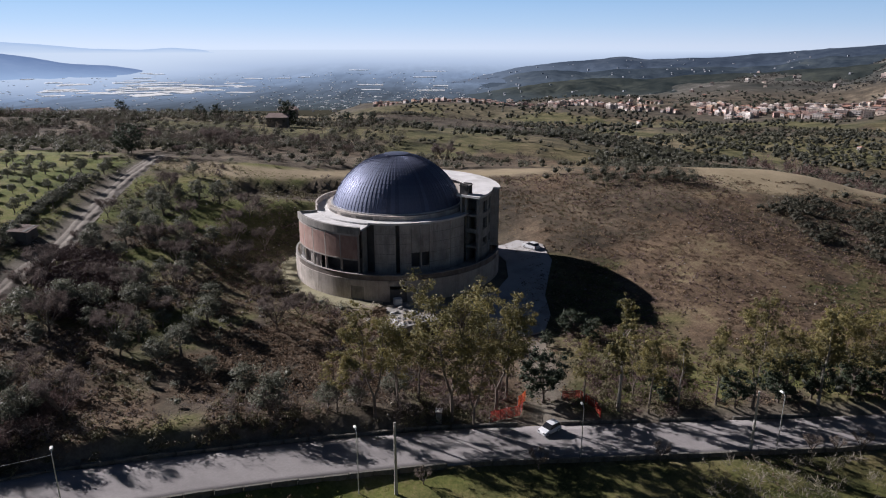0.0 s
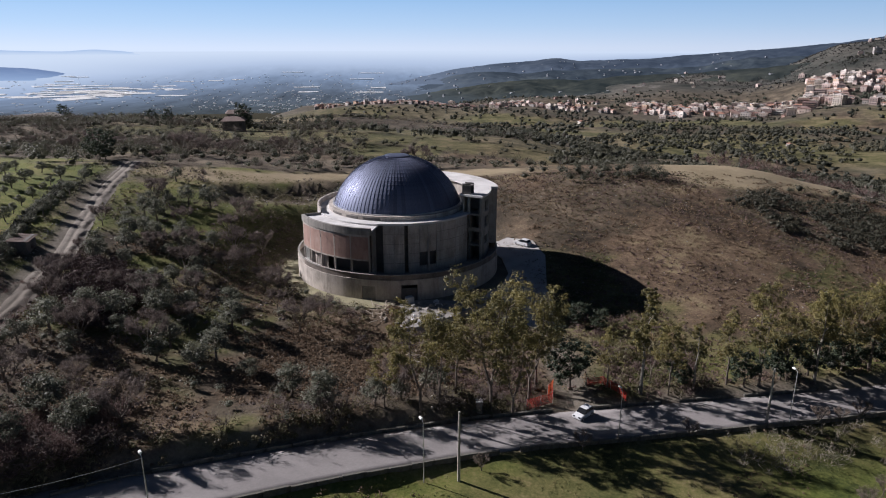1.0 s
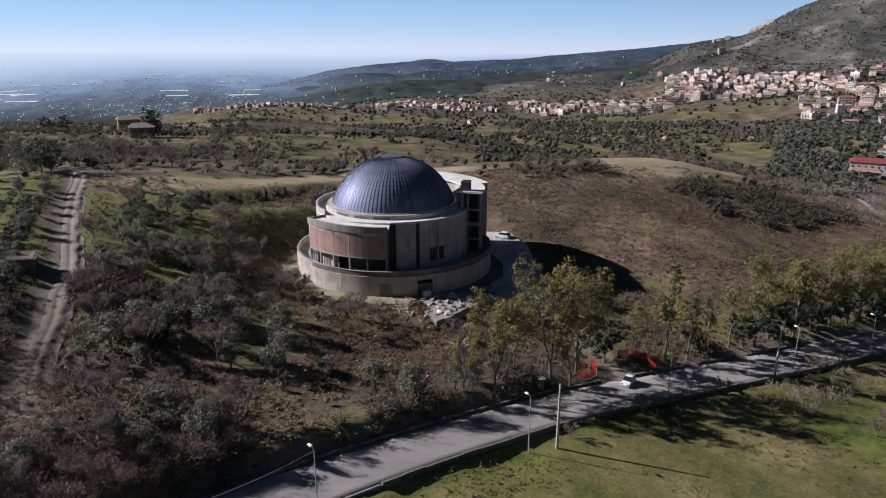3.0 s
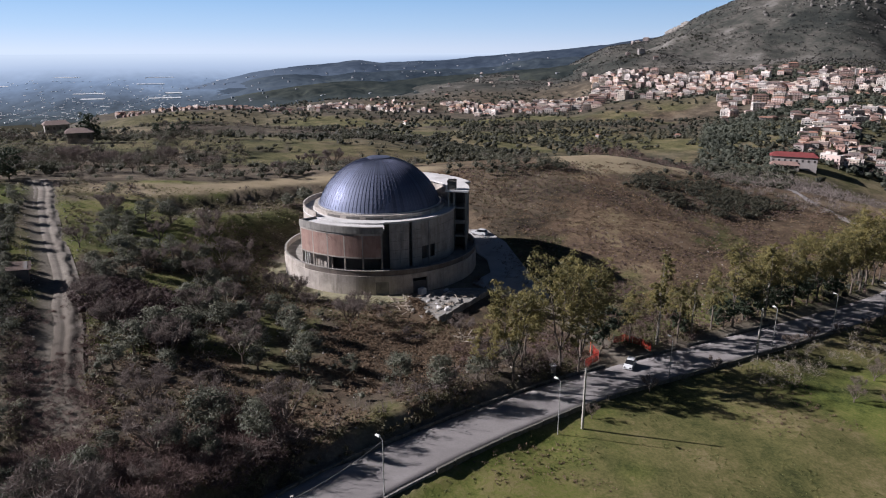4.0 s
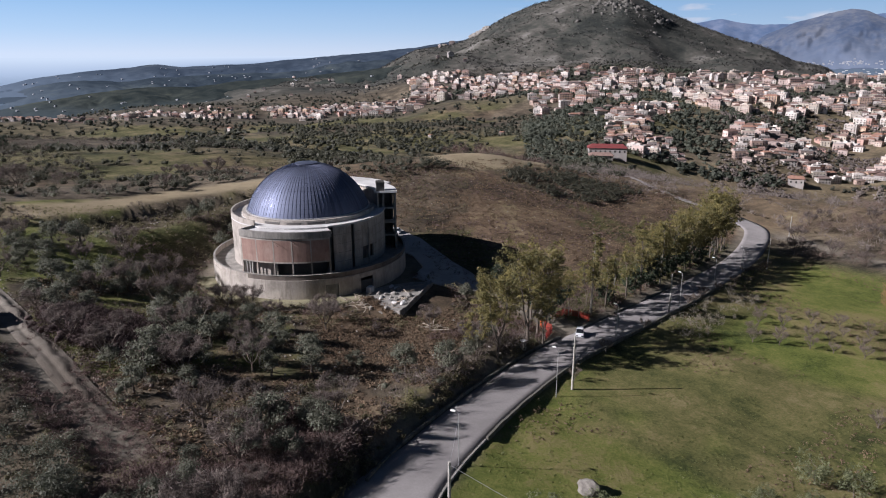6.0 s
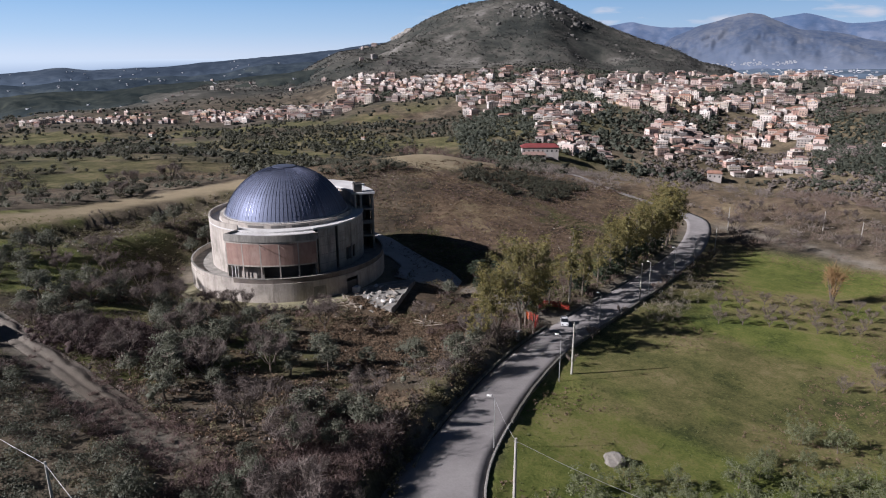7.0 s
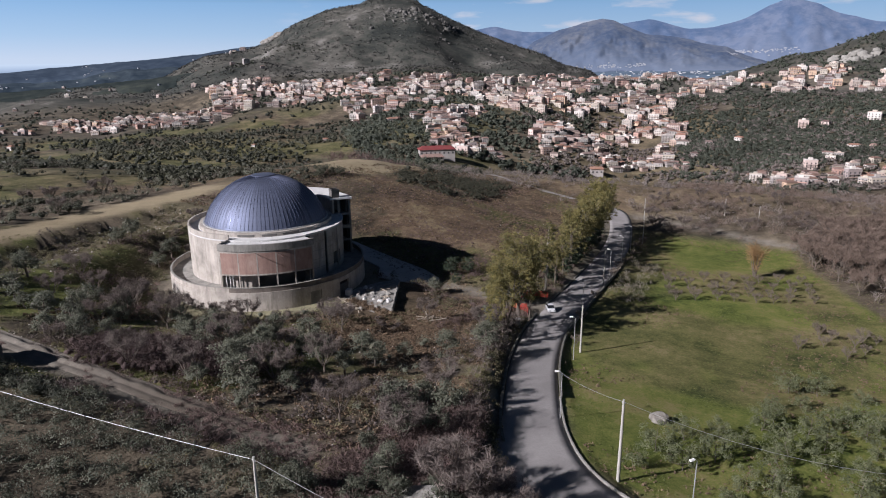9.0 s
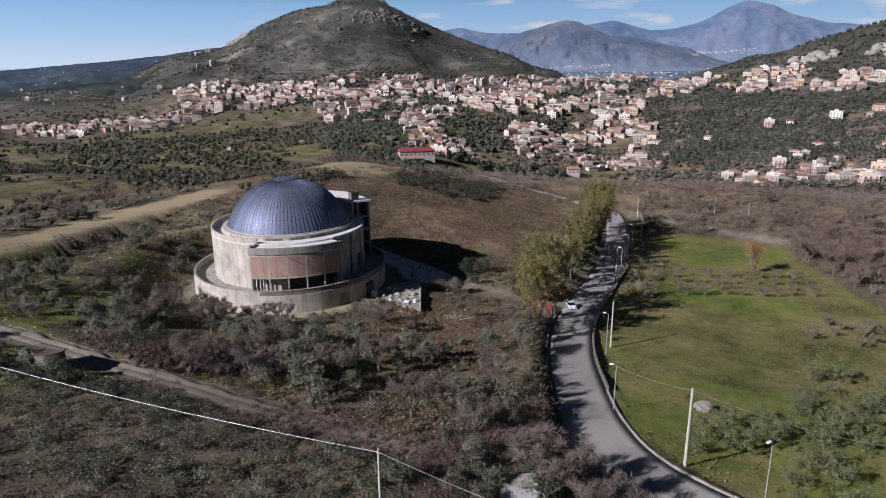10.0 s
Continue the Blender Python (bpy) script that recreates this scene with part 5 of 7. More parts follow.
def grow_eucalyptus(label, height, spread, trunk_r, bark_mat, seed, stems, limbs, clumps, leaves=74):
    """Forked stems, steep limbs and hanging leaf clumps, heaviest towards the top."""
    g = np.random.default_rng(seed)
    root = thing("eucalyptus_tree", label, "tree")
    bm = bmesh.new()
    fork = height * (0.2 if stems > 1 else 0.34)
    tube(bm, [(0, 0, -0.4), (0.04, 0.02, fork * 0.5), (0.0, 0.05, fork)], [trunk_r * 1.35, trunk_r * 1.05, trunk_r * 0.95], 8)
    ends = []
    for q in range(stems):
        a = 6.283 * q / stems + g.random()
        out = spread * (0.42 if stems > 1 else 0.12)
        d = Vector((math.cos(a), math.sin(a), 0))
        top = d * out * g.uniform(0.8, 1.3) + Vector((0, 0, height * g.uniform(0.84, 0.97)))
        mid = d * out * 0.75 + Vector((g.normal() * 0.12, g.normal() * 0.12, height * 0.52))
        base = Vector((0, 0.05, fork))
        tube(bm, [tuple(base), tuple(base.lerp(mid, 0.5) + d * 0.15), tuple(mid), tuple(top)], [trunk_r * 0.8, trunk_r * 0.62, trunk_r * 0.46, trunk_r * 0.1], 6)
        ends += [top, mid.lerp(top, 0.75)]
        for k in range(limbs):
            t = (-0.55 if stems > 1 else -0.8) + (1.5 if stems > 1 else 1.75) * (k + g.random()) / limbs
            b0 = mid.lerp(top, t) if t > 0 else mid.lerp(base, -t)
            t = max(t, 0.05)
            b = a + g.normal() * 1.5
            reach = spread * (0.75 - 0.35 * t) * g.uniform(0.6, 1.15)
            e = b0 + Vector((math.cos(b) * reach, math.sin(b) * reach, height * g.uniform(0.05, 0.15)))
            tube(bm, [tuple(b0), tuple(b0.lerp(e, 0.5) + Vector((0, 0, 0.12))), tuple(e)], [trunk_r * 0.3, trunk_r * 0.2, trunk_r * 0.06], 5)
            ends += [e, b0.lerp(e, 0.65)]
    part("trunk", bm, bark_mat, root)
    c, r = [], []
    for k in range(clumps):
        e = ends[k % len(ends)]
        c.append(np.array(e) + g.normal(size=3) * np.array((spread * 0.13, spread * 0.13, height * 0.035)))
        w = spread * g.uniform(0.09, 0.24)
        r.append((w, w, w * g.uniform(0.8, 1.3)))
    v, f, t = leaf_cloud(c, r, leaves, 0.085, g, 0.15, 0.6, 0.4, 0.0)
    crown = sheet("crown", v, f, EUCALYPT, tint=t)
    crown.parent = root
    return root


def grow_bare(name, label, height, spread, trunk_r, seed, forks=5, twigs=26, twig_mat=None):
    """A leafless tree: limbs that fork twice into thin rising twigs, and a haze of the finest twigs."""
    g = np.random.default_rng(seed)
    root = thing(name, label, "tree")
    bm = bmesh.new()
    head = height * 0.22
    tube(bm, [(0, 0, -0.3), (0.03, 0, head)], [trunk_r * 1.2, trunk_r], 6)
    tips = []
    for q in range(forks):
        a = 6.283 * q / forks + g.random() * 0.7
        e = Vector((math.cos(a) * spread * 0.5, math.sin(a) * spread * 0.5, height * g.uniform(0.48, 0.62)))
        tube(bm, [(0.03, 0, head), tuple(Vector((0.03, 0, head)).lerp(e, 0.5) + Vector((0, 0, -0.05 * height))), tuple(e)], [trunk_r * 0.7, trunk_r * 0.5, trunk_r * 0.34], 4)
        for k in range(4):
            b = a + g.normal() * 0.8
            e2 = e + Vector((math.cos(b) * spread * 0.32, math.sin(b) * spread * 0.32, height * g.uniform(0.1, 0.28)))
            s0 = Vector((0.03, 0, head)).lerp(e, g.uniform(0.6, 1.0))
            tube(bm, [tuple(s0), tuple(e2)], [trunk_r * 0.3, trunk_r * 0.14], 3)
            tips.append(e2)
            for _ in range(3):
                c = b + g.normal() * 1.0
                e3 = e2 + Vector((math.cos(c) * spread * 0.2, math.sin(c) * spread * 0.2, height * g.uniform(0.04, 0.16)))
                tube(bm, [tuple(s0.lerp(e2, g.uniform(0.5, 1.0))), tuple(e3)], [trunk_r * 0.16, trunk_r * 0.08], 3)
                tips.append(e3)
    part("trunk", bm, BARK, root)
    v, f, t = leaf_cloud(np.array([tuple(p) for p in tips]), np.full((len(tips), 3), spread * 0.2), twigs // 3, spread * 0.14, g, 0.3, 0.6, 0.06)
    crown = sheet("crown", v, f, twig_mat or BARE, tint=t)
    crown.parent = root
    return root


# eucalyptus row along the road
EUCS = [(-9.4, 82.0, 16, 4), (-6.4, 84.6, 13, 0), (1.2, 85.0, 20.5, 3), (7.9, 88.8, 19, 4), (4.4, 84.0, 14, 0), (26.8, 90.6, 20, 1), (22.0, 92.8, 10.5, 2), (31.3, 90.2, 12.5, 2), (36.3, 91.8, 12.5, 1), (42.7, 93.0, 13, 2), (48.5, 93.0, 17.5, 0),
        (54.6, 94.9, 13, 3), (60.1, 95.3, 18, 1), (61.5, 98.2, 14, 4), (67.7, 99.0, 15, 3), (73.3, 99.3, 17, 2), (78.4, 99.6, 16.5, 4), (84.2, 101.6, 17, 3), (89.5, 102.0, 15, 0), (95.5, 104.5, 17, 4), (101.0, 105.0, 18, 3), (106.2, 106.4, 21.5, 4), (110.0, 107.8, 20, 3),
        (116.5, 110.0, 18, 0), (122.0, 112.0, 17, 4), (-3.6, 88.6, 13, 2), (9.8, 92.4, 15, 2), (30.0, 94.5, 11, 0), (112.5, 111.5, 17, 3), (98.5, 109.0, 15, 0), (68.0, 103.0, 13, 0), (-14.6, 81.8, 9, 0)]
eprotos = [grow_eucalyptus("roadside eucalyptus with a dark forked trunk and yellow-green crown" if n > 1 else "slender roadside eucalyptus with a thin yellow-green crown", 10.0, sp, 0.12, PALE_BARK if q == 1 else BARK, 40 + q, n, li, cl, 60 if q > 2 else 54)
           for q, (sp, n, li, cl) in enumerate(((2.3, 2, 11, 170), (1.3, 1, 18, 130), (2.1, 1, 18, 160), (2.9, 3, 13, 230), (2.6, 2, 13, 190)))]
used = set()
for x, y, h, s in EUCS:
    if s in used:
        tree = place(eprotos[s], x, y, rng.uniform(0, 360), h / 10.0, 0.0, 1.0)
    else:
        used.add(s)
        park(eprotos[s], x, y, rng.uniform(0, 360), h / 10.0)
        tree = eprotos[s]
    tagged(tree, group="eucalyptus row beside the road")
pine = grow_tree("pine_tree", "dark dense pine between the eucalyptus trees", "tree", 8.6, 3.3, 0.2, PINE, BARK, 51, 18, 90, 60, 0.15, 0.16, 0.85, 0.05, 0.4, False)
park(pine, 15.6, 92.6, 30, 1.0)
for x, y, s in ((45.5, 92.5, 0.6), (59.8, 96.8, 0.7), (67.5, 98.6, 0.65), (74.5, 100.5, 0.7), (34.0, 92.6, 0.45), (53.5, 95.0, 0.75), (81.5, 103.0, 0.85), (90.5, 104.0, 0.9), (24.0, 117.0, 0.45), (27.5, 114.0, 0.4), (19.0, 112.0, 0.3)):
    place(pine, x, y, rng.uniform(0, 360), s * 1.25)

for x, y, s in ((-86.5, 117, 0.4), (-97, 208, 1.0), (-101, 214, 1.1)):
    place(pine, x, y, rng.uniform(0, 360), s)

# olives and shrub-like trees on the slope
oprotos = [grow_tree("olive_tree", "grey-green olive tree on the rough slope", "tree", 3.4, 1.75, 0.13, OLIVE, BARK, 70 + s, 6, 26, 90, 0.08, 0.2, 0.85, 0.06, 0.25, True) for s in range(4)]
yprotos = [grow_tree("young_olive_tree", "young olive tree with a thin wispy crown", "tree", 3.2, 1.9, 0.07, YOUNG, BARK, 75 + s, 11, 44, 44, 0.1, 0.15, 1.2, 0.08, 0.0, False) for s in range(3)]
g2 = np.random.default_rng(11)
slope = scatter(150, -72, -6, 64, 198, lambda x, y: clear_of(x, y, 7.5, 6.0, 30) & left_of_road(x, y) & (clearing(x, y) < 0.11) & (value_noise(x, y, 20, 61) > 0.42 + 0.1 * smooth01(y, 105, 130)) & ~((y > 96) & (x > -16)), 4.4, g2)
slope = slope[np.hypot((slope[:, 0] + 19) / 24, (slope[:, 1] - 103) / 18) > 0.85]
slope = slope[np.hypot((slope[:, 0] + 65) / 8.5, (slope[:, 1] - 113) / 13) > 1]
rows_left = np.array([(-88 - 6.2 * i - 0.13 * (j * 6 - 30) + g2.normal() * 0.5, 122 + 6.0 * j + g2.normal() * 0.5) for i in range(5) for j in range(11)])
lower = scatter(42, -60, 4, 14, 46, lambda x, y: clear_of(x, y, 8) & ~left_of_road(x, y) & (y < 45 - 0.25 * (x + 40)), 4.2, g2)
corner = scatter(50, -112, -66, 38, 72, lambda x, y: clear_of(x, y, 8, 5) & (y < 78), 3.2, g2)
first_use = set()
for pts, label, group in ((slope, "grey-green olive tree on the rough slope", "olives on the slope"), (rows_left, "small olive tree on bright green orchard grass", "orchard rows beyond the track"),
                          (lower, "young olive tree on green grass below the road", "olives below the road"), (corner, "dense grey olive tree beside the power line", "olives under the power line")):
    for x, y in pts:
        young = pts is lower
        s = int(g2.integers(3 if young else 4))
        size = g2.uniform(0.8, 1.5) * (0.85 if pts is rows_left else 0.85 if pts is lower else 1.28 if pts is slope else 1.0)
        protos, key = (yprotos, (1, s)) if young else (oprotos, (0, s))
        if key not in first_use:
            first_use.add(key)
            park(protos[s], x, y, g2.uniform(0, 360), size)
            tree = protos[s]
        else:
            tree = place(protos[s], x, y, g2.uniform(0, 360), size, 0.05)
        tagged(tree, label, group=group)
dark_crowns = {}
for ob in [o for o in scene.objects if o.name.split(".")[0] == "olive_tree" and o.get("group", "") == "olives under the power line"]:
    for c in ob.children:
        if c.name.split(".")[0] == "crown":
            if c.data.name not in dark_crowns:
                me = c.data.copy()
                me.materials[0] = CANOPY
                dark_crowns[c.data.name] = me
            c.data = dark_crowns[c.data.name]


def bushes(name, label, pts, rad, count, leaf, material, gen, lift=0.35, category="scrub", squash=0.8, aspect=0.5, core=0.0, fine_core=True, patch=0):
    z = ground(pts[:, 0], pts[:, 1])
    r = gen.uniform(rad[0], rad[1], len(pts))
    c = np.column_stack([pts, z + r * lift])
    v, f, t = leaf_cloud(c, np.column_stack([r, r, r * squash]), count, leaf, gen, 0.3, 0.45 if core else 0.55, aspect, core, fine_core,
                         np.clip(1.7 * (value_noise(pts[:, 0], pts[:, 1], patch, 131, 3) - 0.5) + 0.42 + 0.2 * gen.random(len(pts)), 0, 1) if patch else None)
    return tagged(sheet(name, v, f, material, tint=t), label, category, kind="stuff")


def many(count, x0, x1, y0, y1, keep, gen):
    p = np.column_stack([gen.uniform(x0, x1, count), gen.uniform(y0, y1, count)])
    return p[keep(p[:, 0], p[:, 1])]


g3 = np.random.default_rng(23)
open_front = lambda x, y: np.hypot((x + 19) / 24, (y - 103) / 18) + (value_noise(x, y, 9, 116) - 0.5) * 0.9 < 0.9      # dry grass below the building
on_slope = lambda x, y: clear_of(x, y, 5.5, 3.2, 27) & left_of_road(x, y) & (clearing(x, y) < 0.07) & ~(open_front(x, y) & (value_noise(x, y, 4, 117) < 0.62))
bushes("scrub_bushes", "low brown and green scrub over the slope", many(2200, -86, 10, 58, 205, lambda x, y: on_slope(x, y) & (value_noise(x, y, 9, 62) > 0.48), g3), (0.5, 1.5), 46, 0.14, SCRUB, g3)
bushes("bare_bushes", "leafless grey-brown bushes over the slope", many(3000, -86, 10, 58, 205, lambda x, y: on_slope(x, y) & (value_noise(x, y, 10, 63) > 0.47 + 0.06 * smooth01(y, 110, 150)), g3), (0.5, 1.5), 70, 0.19, BARE, g3, 0.45, aspect=0.14, core=0.2)
bushes("grey_shrubs", "grey-green rounded shrubs between the olives", many(330, -80, 10, 60, 205, lambda x, y: on_slope(x, y) & (value_noise(x, y, 13, 75) > 0.5), g3), (0.8, 1.9), 150, 0.1, OLIVE, g3, 0.5, core=0.3)
bushes("red_thicket", "dense reddish leafless thicket beside the road bend", many(2100, -80, -47, 50, 92, lambda x, y: (y < 74 + 0.3 * (x + 60)) & clear_of(x, y, 5.6, 3.0) & left_of_road(x, y) & (value_noise(x, y, 16, 64) + 0.12 * smooth01(-y, -80, -62) > 0.47), g3), (0.7, 1.7), 90, 0.25, BARE_RED, g3, 0.6, aspect=0.11, core=0.15)
bushes("dark_thicket", "dark purple-brown thicket on the upper slope", many(1000, -80, -48, 94, 134, lambda x, y: np.hypot((x + 65 + 0.3 * (y - 113)) / 8.5, (y - 113) / 14) + (value_noise(x, y, 7, 122) - 0.5) * 0.5 < 1, g3), (1.0, 2.3), 170, 0.22, THICKET, g3, 0.7, aspect=0.1, core=0.3)
bushes("track_verge", "dark bramble hedge along the dirt track", many(1000, -104, -66, 66, 205, lambda x, y: (lambda d: (d > 4.2) & (d < 8.5))(near_line(x, y, TRACK_LINE)[0]) & (value_noise(x, y, 9, 65) > 0.42), g3), (0.4, 1.0), 44, 0.14, SCRUB, g3)
bushes("track_brush", "dead brush and weeds growing over the track's lower end", many(2600, -84, -64, 62, 130, lambda x, y: (lambda d: (d < 5.5) & (value_noise(x, y, 5, 114) + 0.12 * smooth01(d, 1.2, 3.0) > 0.40 + 0.33 * smooth01(y, 82, 116)))(near_line(x, y, TRACK_LINE)[0]), g3), (0.25, 0.8), 50, 0.15, BARE_RED, g3, 0.35, aspect=0.14)
bushes("bank_hedge", "dense dark hedge on the roadside bank", many(1500, -56, 10, 56, 92, lambda x, y: (lambda d: (d > 5.2) & (d < 8.2))(near_line(x, y, ROAD_LINE)[0]) & left_of_road(x, y) & (value_noise(x, y, 8, 76) > 0.36), g3), (0.5, 1.3), 60, 0.15, SCRUB, g3, 0.5)
bushes("bank_saplings", "thin leafless saplings on the roadside bank", many(260, -56, 4, 56, 92, lambda x, y: (lambda d: (d > 6.0) & (d < 11))(near_line(x, y, ROAD_LINE)[0]) & left_of_road(x, y), g3), (1.0, 2.0), 70, 0.4, BARE, g3, 0.9, "saplings", 1.2, aspect=0.07)
bushes("slope_straw", "dry brown grass and brush between the olives", many(9000, -70, 10, 60, 150, lambda x, y: on_slope(x, y) & (value_noise(x, y, 11, 98) > 0.42), g3), (0.2, 0.6), 11, 0.16, DRY, g3, 0.2, "grass", 0.7)
bushes("front_grass", "dry yellow-brown grass on the open slope below the building", many(8200, -46, 10, 82, 126, lambda x, y: clear_of(x, y, 6, 4, 27) & open_front(x, y), g3), (0.25, 0.7), 14, 0.13, DRY, g3, 0.15, "grass", 0.55)
bushes("hollow_scrub", "low dark scrub and dead brush in the hollow round the building", many(3600, -60, 6, 105, 200, lambda x, y: (lambda d: (d > 25.5) & (d < 44))(np.hypot(x - CX, y - CY)) & clear_of(x, y, 6, 4, 25) & (value_noise(x, y, 6, 102) > 0.45), g3), (0.25, 1.0), 22, 0.13, SCRUB, g3, 0.3)
bushes("bank_scrub", "dark bramble over the dug bank behind the building", many(2200, -64, 10, 172, 216, lambda x, y: (lambda q: (q[0] > 0.5) & (q[0] < 24) & (q[1] > 0.3))(cut_bank(x, y)) & (np.hypot(x - CX, y - CY) > 27) & (value_noise(x, y, 6, 121) > 0.47), g3), (0.25, 1.0), 36, 0.13, SCRUB, g3, 0.35)
bushes("hollow_brush", "leafless brush in the hollow round the building", many(2600, -60, 6, 118, 200, lambda x, y: (lambda d: (d > 26.5) & (d < 46))(np.hypot(x - CX, y - CY)) & clear_of(x, y, 6, 4, 26) & (value_noise(x, y, 8, 103) > 0.5), g3), (0.4, 1.3), 26, 0.3, BARE_RED, g3, 0.4, aspect=0.09)
bushes("clearing_grass", "bright green grass in the slope's clearings", many(7000, -90, 10, 60, 205, lambda x, y: clear_of(x, y, 5.5, 3.2, 25) & left_of_road(x, y) & (clearing(x, y) > 0.06), g3), (0.2, 0.55), 12, 0.1, GRASS, g3, 0.1, "grass", 0.5)
bushes("hill_tufts", "low dry brush over the brown hill", many(5000, 12, 175, 92, 216, lambda x, y: clear_of(x, y, 7, 4, 30) & left_of_road(x, y) & (value_noise(x, y, 10, 66) > 0.45), g3), (0.15, 0.5), 6, 0.15, STRAW, g3, 0.2)
bushes("hill_grass", "tussocks of rough brown grass over the hill", many(9000, 12, 175, 92, 216, lambda x, y: clear_of(x, y, 7, 4, 29) & left_of_road(x, y) & (value_noise(x, y, 7, 115) > 0.46), g3), (0.4, 1.3), 16, 0.17, DRY, g3, 0.1, "grass", 0.35)
bushes("hill_brush", "dark low brush over the brown hill", many(7000, 12, 175, 92, 216, lambda x, y: clear_of(x, y, 7, 4, 30) & left_of_road(x, y) & (value_noise(x, y, 14, 67) > 0.49), g3), (0.25, 0.95), 9, 0.19, BARE_RED, g3, 0.2)
bushes("hill_green", "low green shrubs on the brown hill", many(6000, 12, 175, 92, 216, lambda x, y: clear_of(x, y, 7, 4, 30) & left_of_road(x, y) & (value_noise(x, y, 17, 91, 5) + 0.08 * (1 - smooth01(x, 30, 75)) > 0.5), g3), (0.25, 0.9), 14, 0.15, SCRUB, g3, 0.2)
blob = lambda cx, cy, rx, ry: (lambda x, y: np.hypot((x - cx) / rx, (y - cy) / ry) + (value_noise(x, y, 8, 68) - 0.5) < 1)
SHRUBS = blob(127, 179, 33, 19)
bushes("dark_shrubs", "dark evergreen shrub patch on the hill flank", many(2300, 80, 185, 130, 205, lambda x, y: SHRUBS(x, y) & (value_noise(x, y, 10, 92) > 0.38), g3), (0.9, 2.4), 80, 0.17, DARKSHRUB, g3, 0.5, core=0.3)
bushes("hilltop_trees", "grey-green olive clump on the hill crest", many(190, 36, 95, 192, 232, blob(63, 208, 22, 9), g3), (1.3, 3.0), 150, 0.2, GROVE, g3, 0.8, core=0.3)
strip = many(900, -84, 70, 200, 262, lambda x, y: (lambda d: (d > 10.5) & (d < 21))(y - crest_line(x)) & (zones(x, y)[:, 2] < 0.3) & (value_noise(x, y, 8, 123) > 0.42), g3)
bushes("strip_olives", "grey-green olives along the pale strip's far edge", strip[::2], (1.0, 2.2), 110, 0.16, OLIVE, g3, 0.7, "grove", core=0.3)
bushes("strip_saplings", "leafless saplings along the pale strip's far edge", strip[1::2], (1.1, 2.4), 90, 0.34, COPSE, g3, 0.8, "saplings", 1.2, 0.1)
bushes("crest_row", "leafless trees along the far edge of the pale field", np.array([(108 + 1.3 * q + g3.normal(), 240 + 0.1 * q + g3.normal() * 2.5) for q in range(64)]), (1.6, 3.2), 60, 0.8, BARE_RED, g3, 1.0, "trees", 1.1, 0.09)
bushes("verge_bushes", "tall brown shrubs under the eucalyptus row", many(700, -12, 125, 84, 118, lambda x, y: clear_of(x, y, 5.4) & left_of_road(x, y) & (near_line(x, y, ROAD_LINE)[0] < 16) & (value_noise(x, y, 9, 69) > 0.45) & ~((x > 8) & (x < 25)), g3), (0.5, 1.7), 56, 0.24, BARE_RED, g3, 0.6, aspect=0.15)
bushes("evergreen_verge", "dark evergreen bushes under the roadside trees", many(300, 44, 122, 86, 116, lambda x, y: clear_of(x, y, 6.0) & left_of_road(x, y) & (near_line(x, y, ROAD_LINE)[0] < 13) & (value_noise(x, y, 11, 94) > 0.5), g3), (0.9, 2.3), 90, 0.18, FARWOOD, g3, 0.7, core=0.4)
bushes("roadside_shrubs", "tall dark shrubs between the building and the road", many(420, -14, 40, 86, 118, lambda x, y: clear_of(x, y, 5.6) & left_of_road(x, y) & (value_noise(x, y, 12, 80) > 0.46) & ~((x > 11) & (x < 23)) & ~((x < 6) & (y > 97)), g3), (0.6, 1.7), 64, 0.17, SCRUB, g3, 0.6)
bushes("roadside_brush", "reddish-brown brush under the roadside trees", many(900, -14, 40, 86, 118, lambda x, y: clear_of(x, y, 5.6) & left_of_road(x, y) & (value_noise(x, y, 9, 104) > 0.44) & ~((x > 11) & (x < 23)) & ~((x < 6) & (y > 97)), g3), (0.6, 1.7), 50, 0.3, BARE_RED, g3, 0.5, aspect=0.12)
bushes("olive_canopy", "dense dark olive canopy beside the power line", many(2100, -128, -68, 34, 126, lambda x, y: clear_of(x, y, 9, 5.5) & ((x < -77) | (y < 66)), g3), (0.7, 1.7), 130, 0.11, CANOPY, g3, 0.75, "olives")
bushes("reeds", "pale straw-coloured reed clump", many(60, 30, 46, 104, 114, blob(39, 108, 4.0, 3.0), g3), (0.6, 1.2), 90, 0.5, STRAW, g3, 0.9, "reeds", 1.8, 0.08)
bushes("field_saplings", "thin dry saplings along the field's roadside edge", many(420, 34, 75, 66, 88, lambda x, y: (lambda d: (d > 6.5) & (d < 15))(near_line(x, y, ROAD_LINE)[0]) & ~left_of_road(x, y) & (value_noise(x, y, 9, 93) > 0.45), g3), (0.6, 1.3), 22, 0.45, PALE_STEM, g3, 0.9, "saplings", 1.3, 0.05)
bushes("field_grass", "short green grass of the field", many(11000, -58, 135, 8, 100, lambda x, y: (near_line(x, y, ROAD_LINE)[0] > 5.4) & ~left_of_road(x, y) & (value_noise(x, y, 7, 70) > 0.45), g3), (0.15, 0.45), 8, 0.09, GRASS, g3, 0.1, "grass", 0.4)
bushes("field_weeds", "dry brown weeds in the field", many(9000, -58, 135, 8, 100, lambda x, y: (near_line(x, y, ROAD_LINE)[0] > 5.4) & ~left_of_road(x, y) & (value_noise(x, y, 16, 79) > 0.52), g3), (0.15, 0.75), 9, 0.13, DRY, g3, 0.15, "weeds", 0.6)
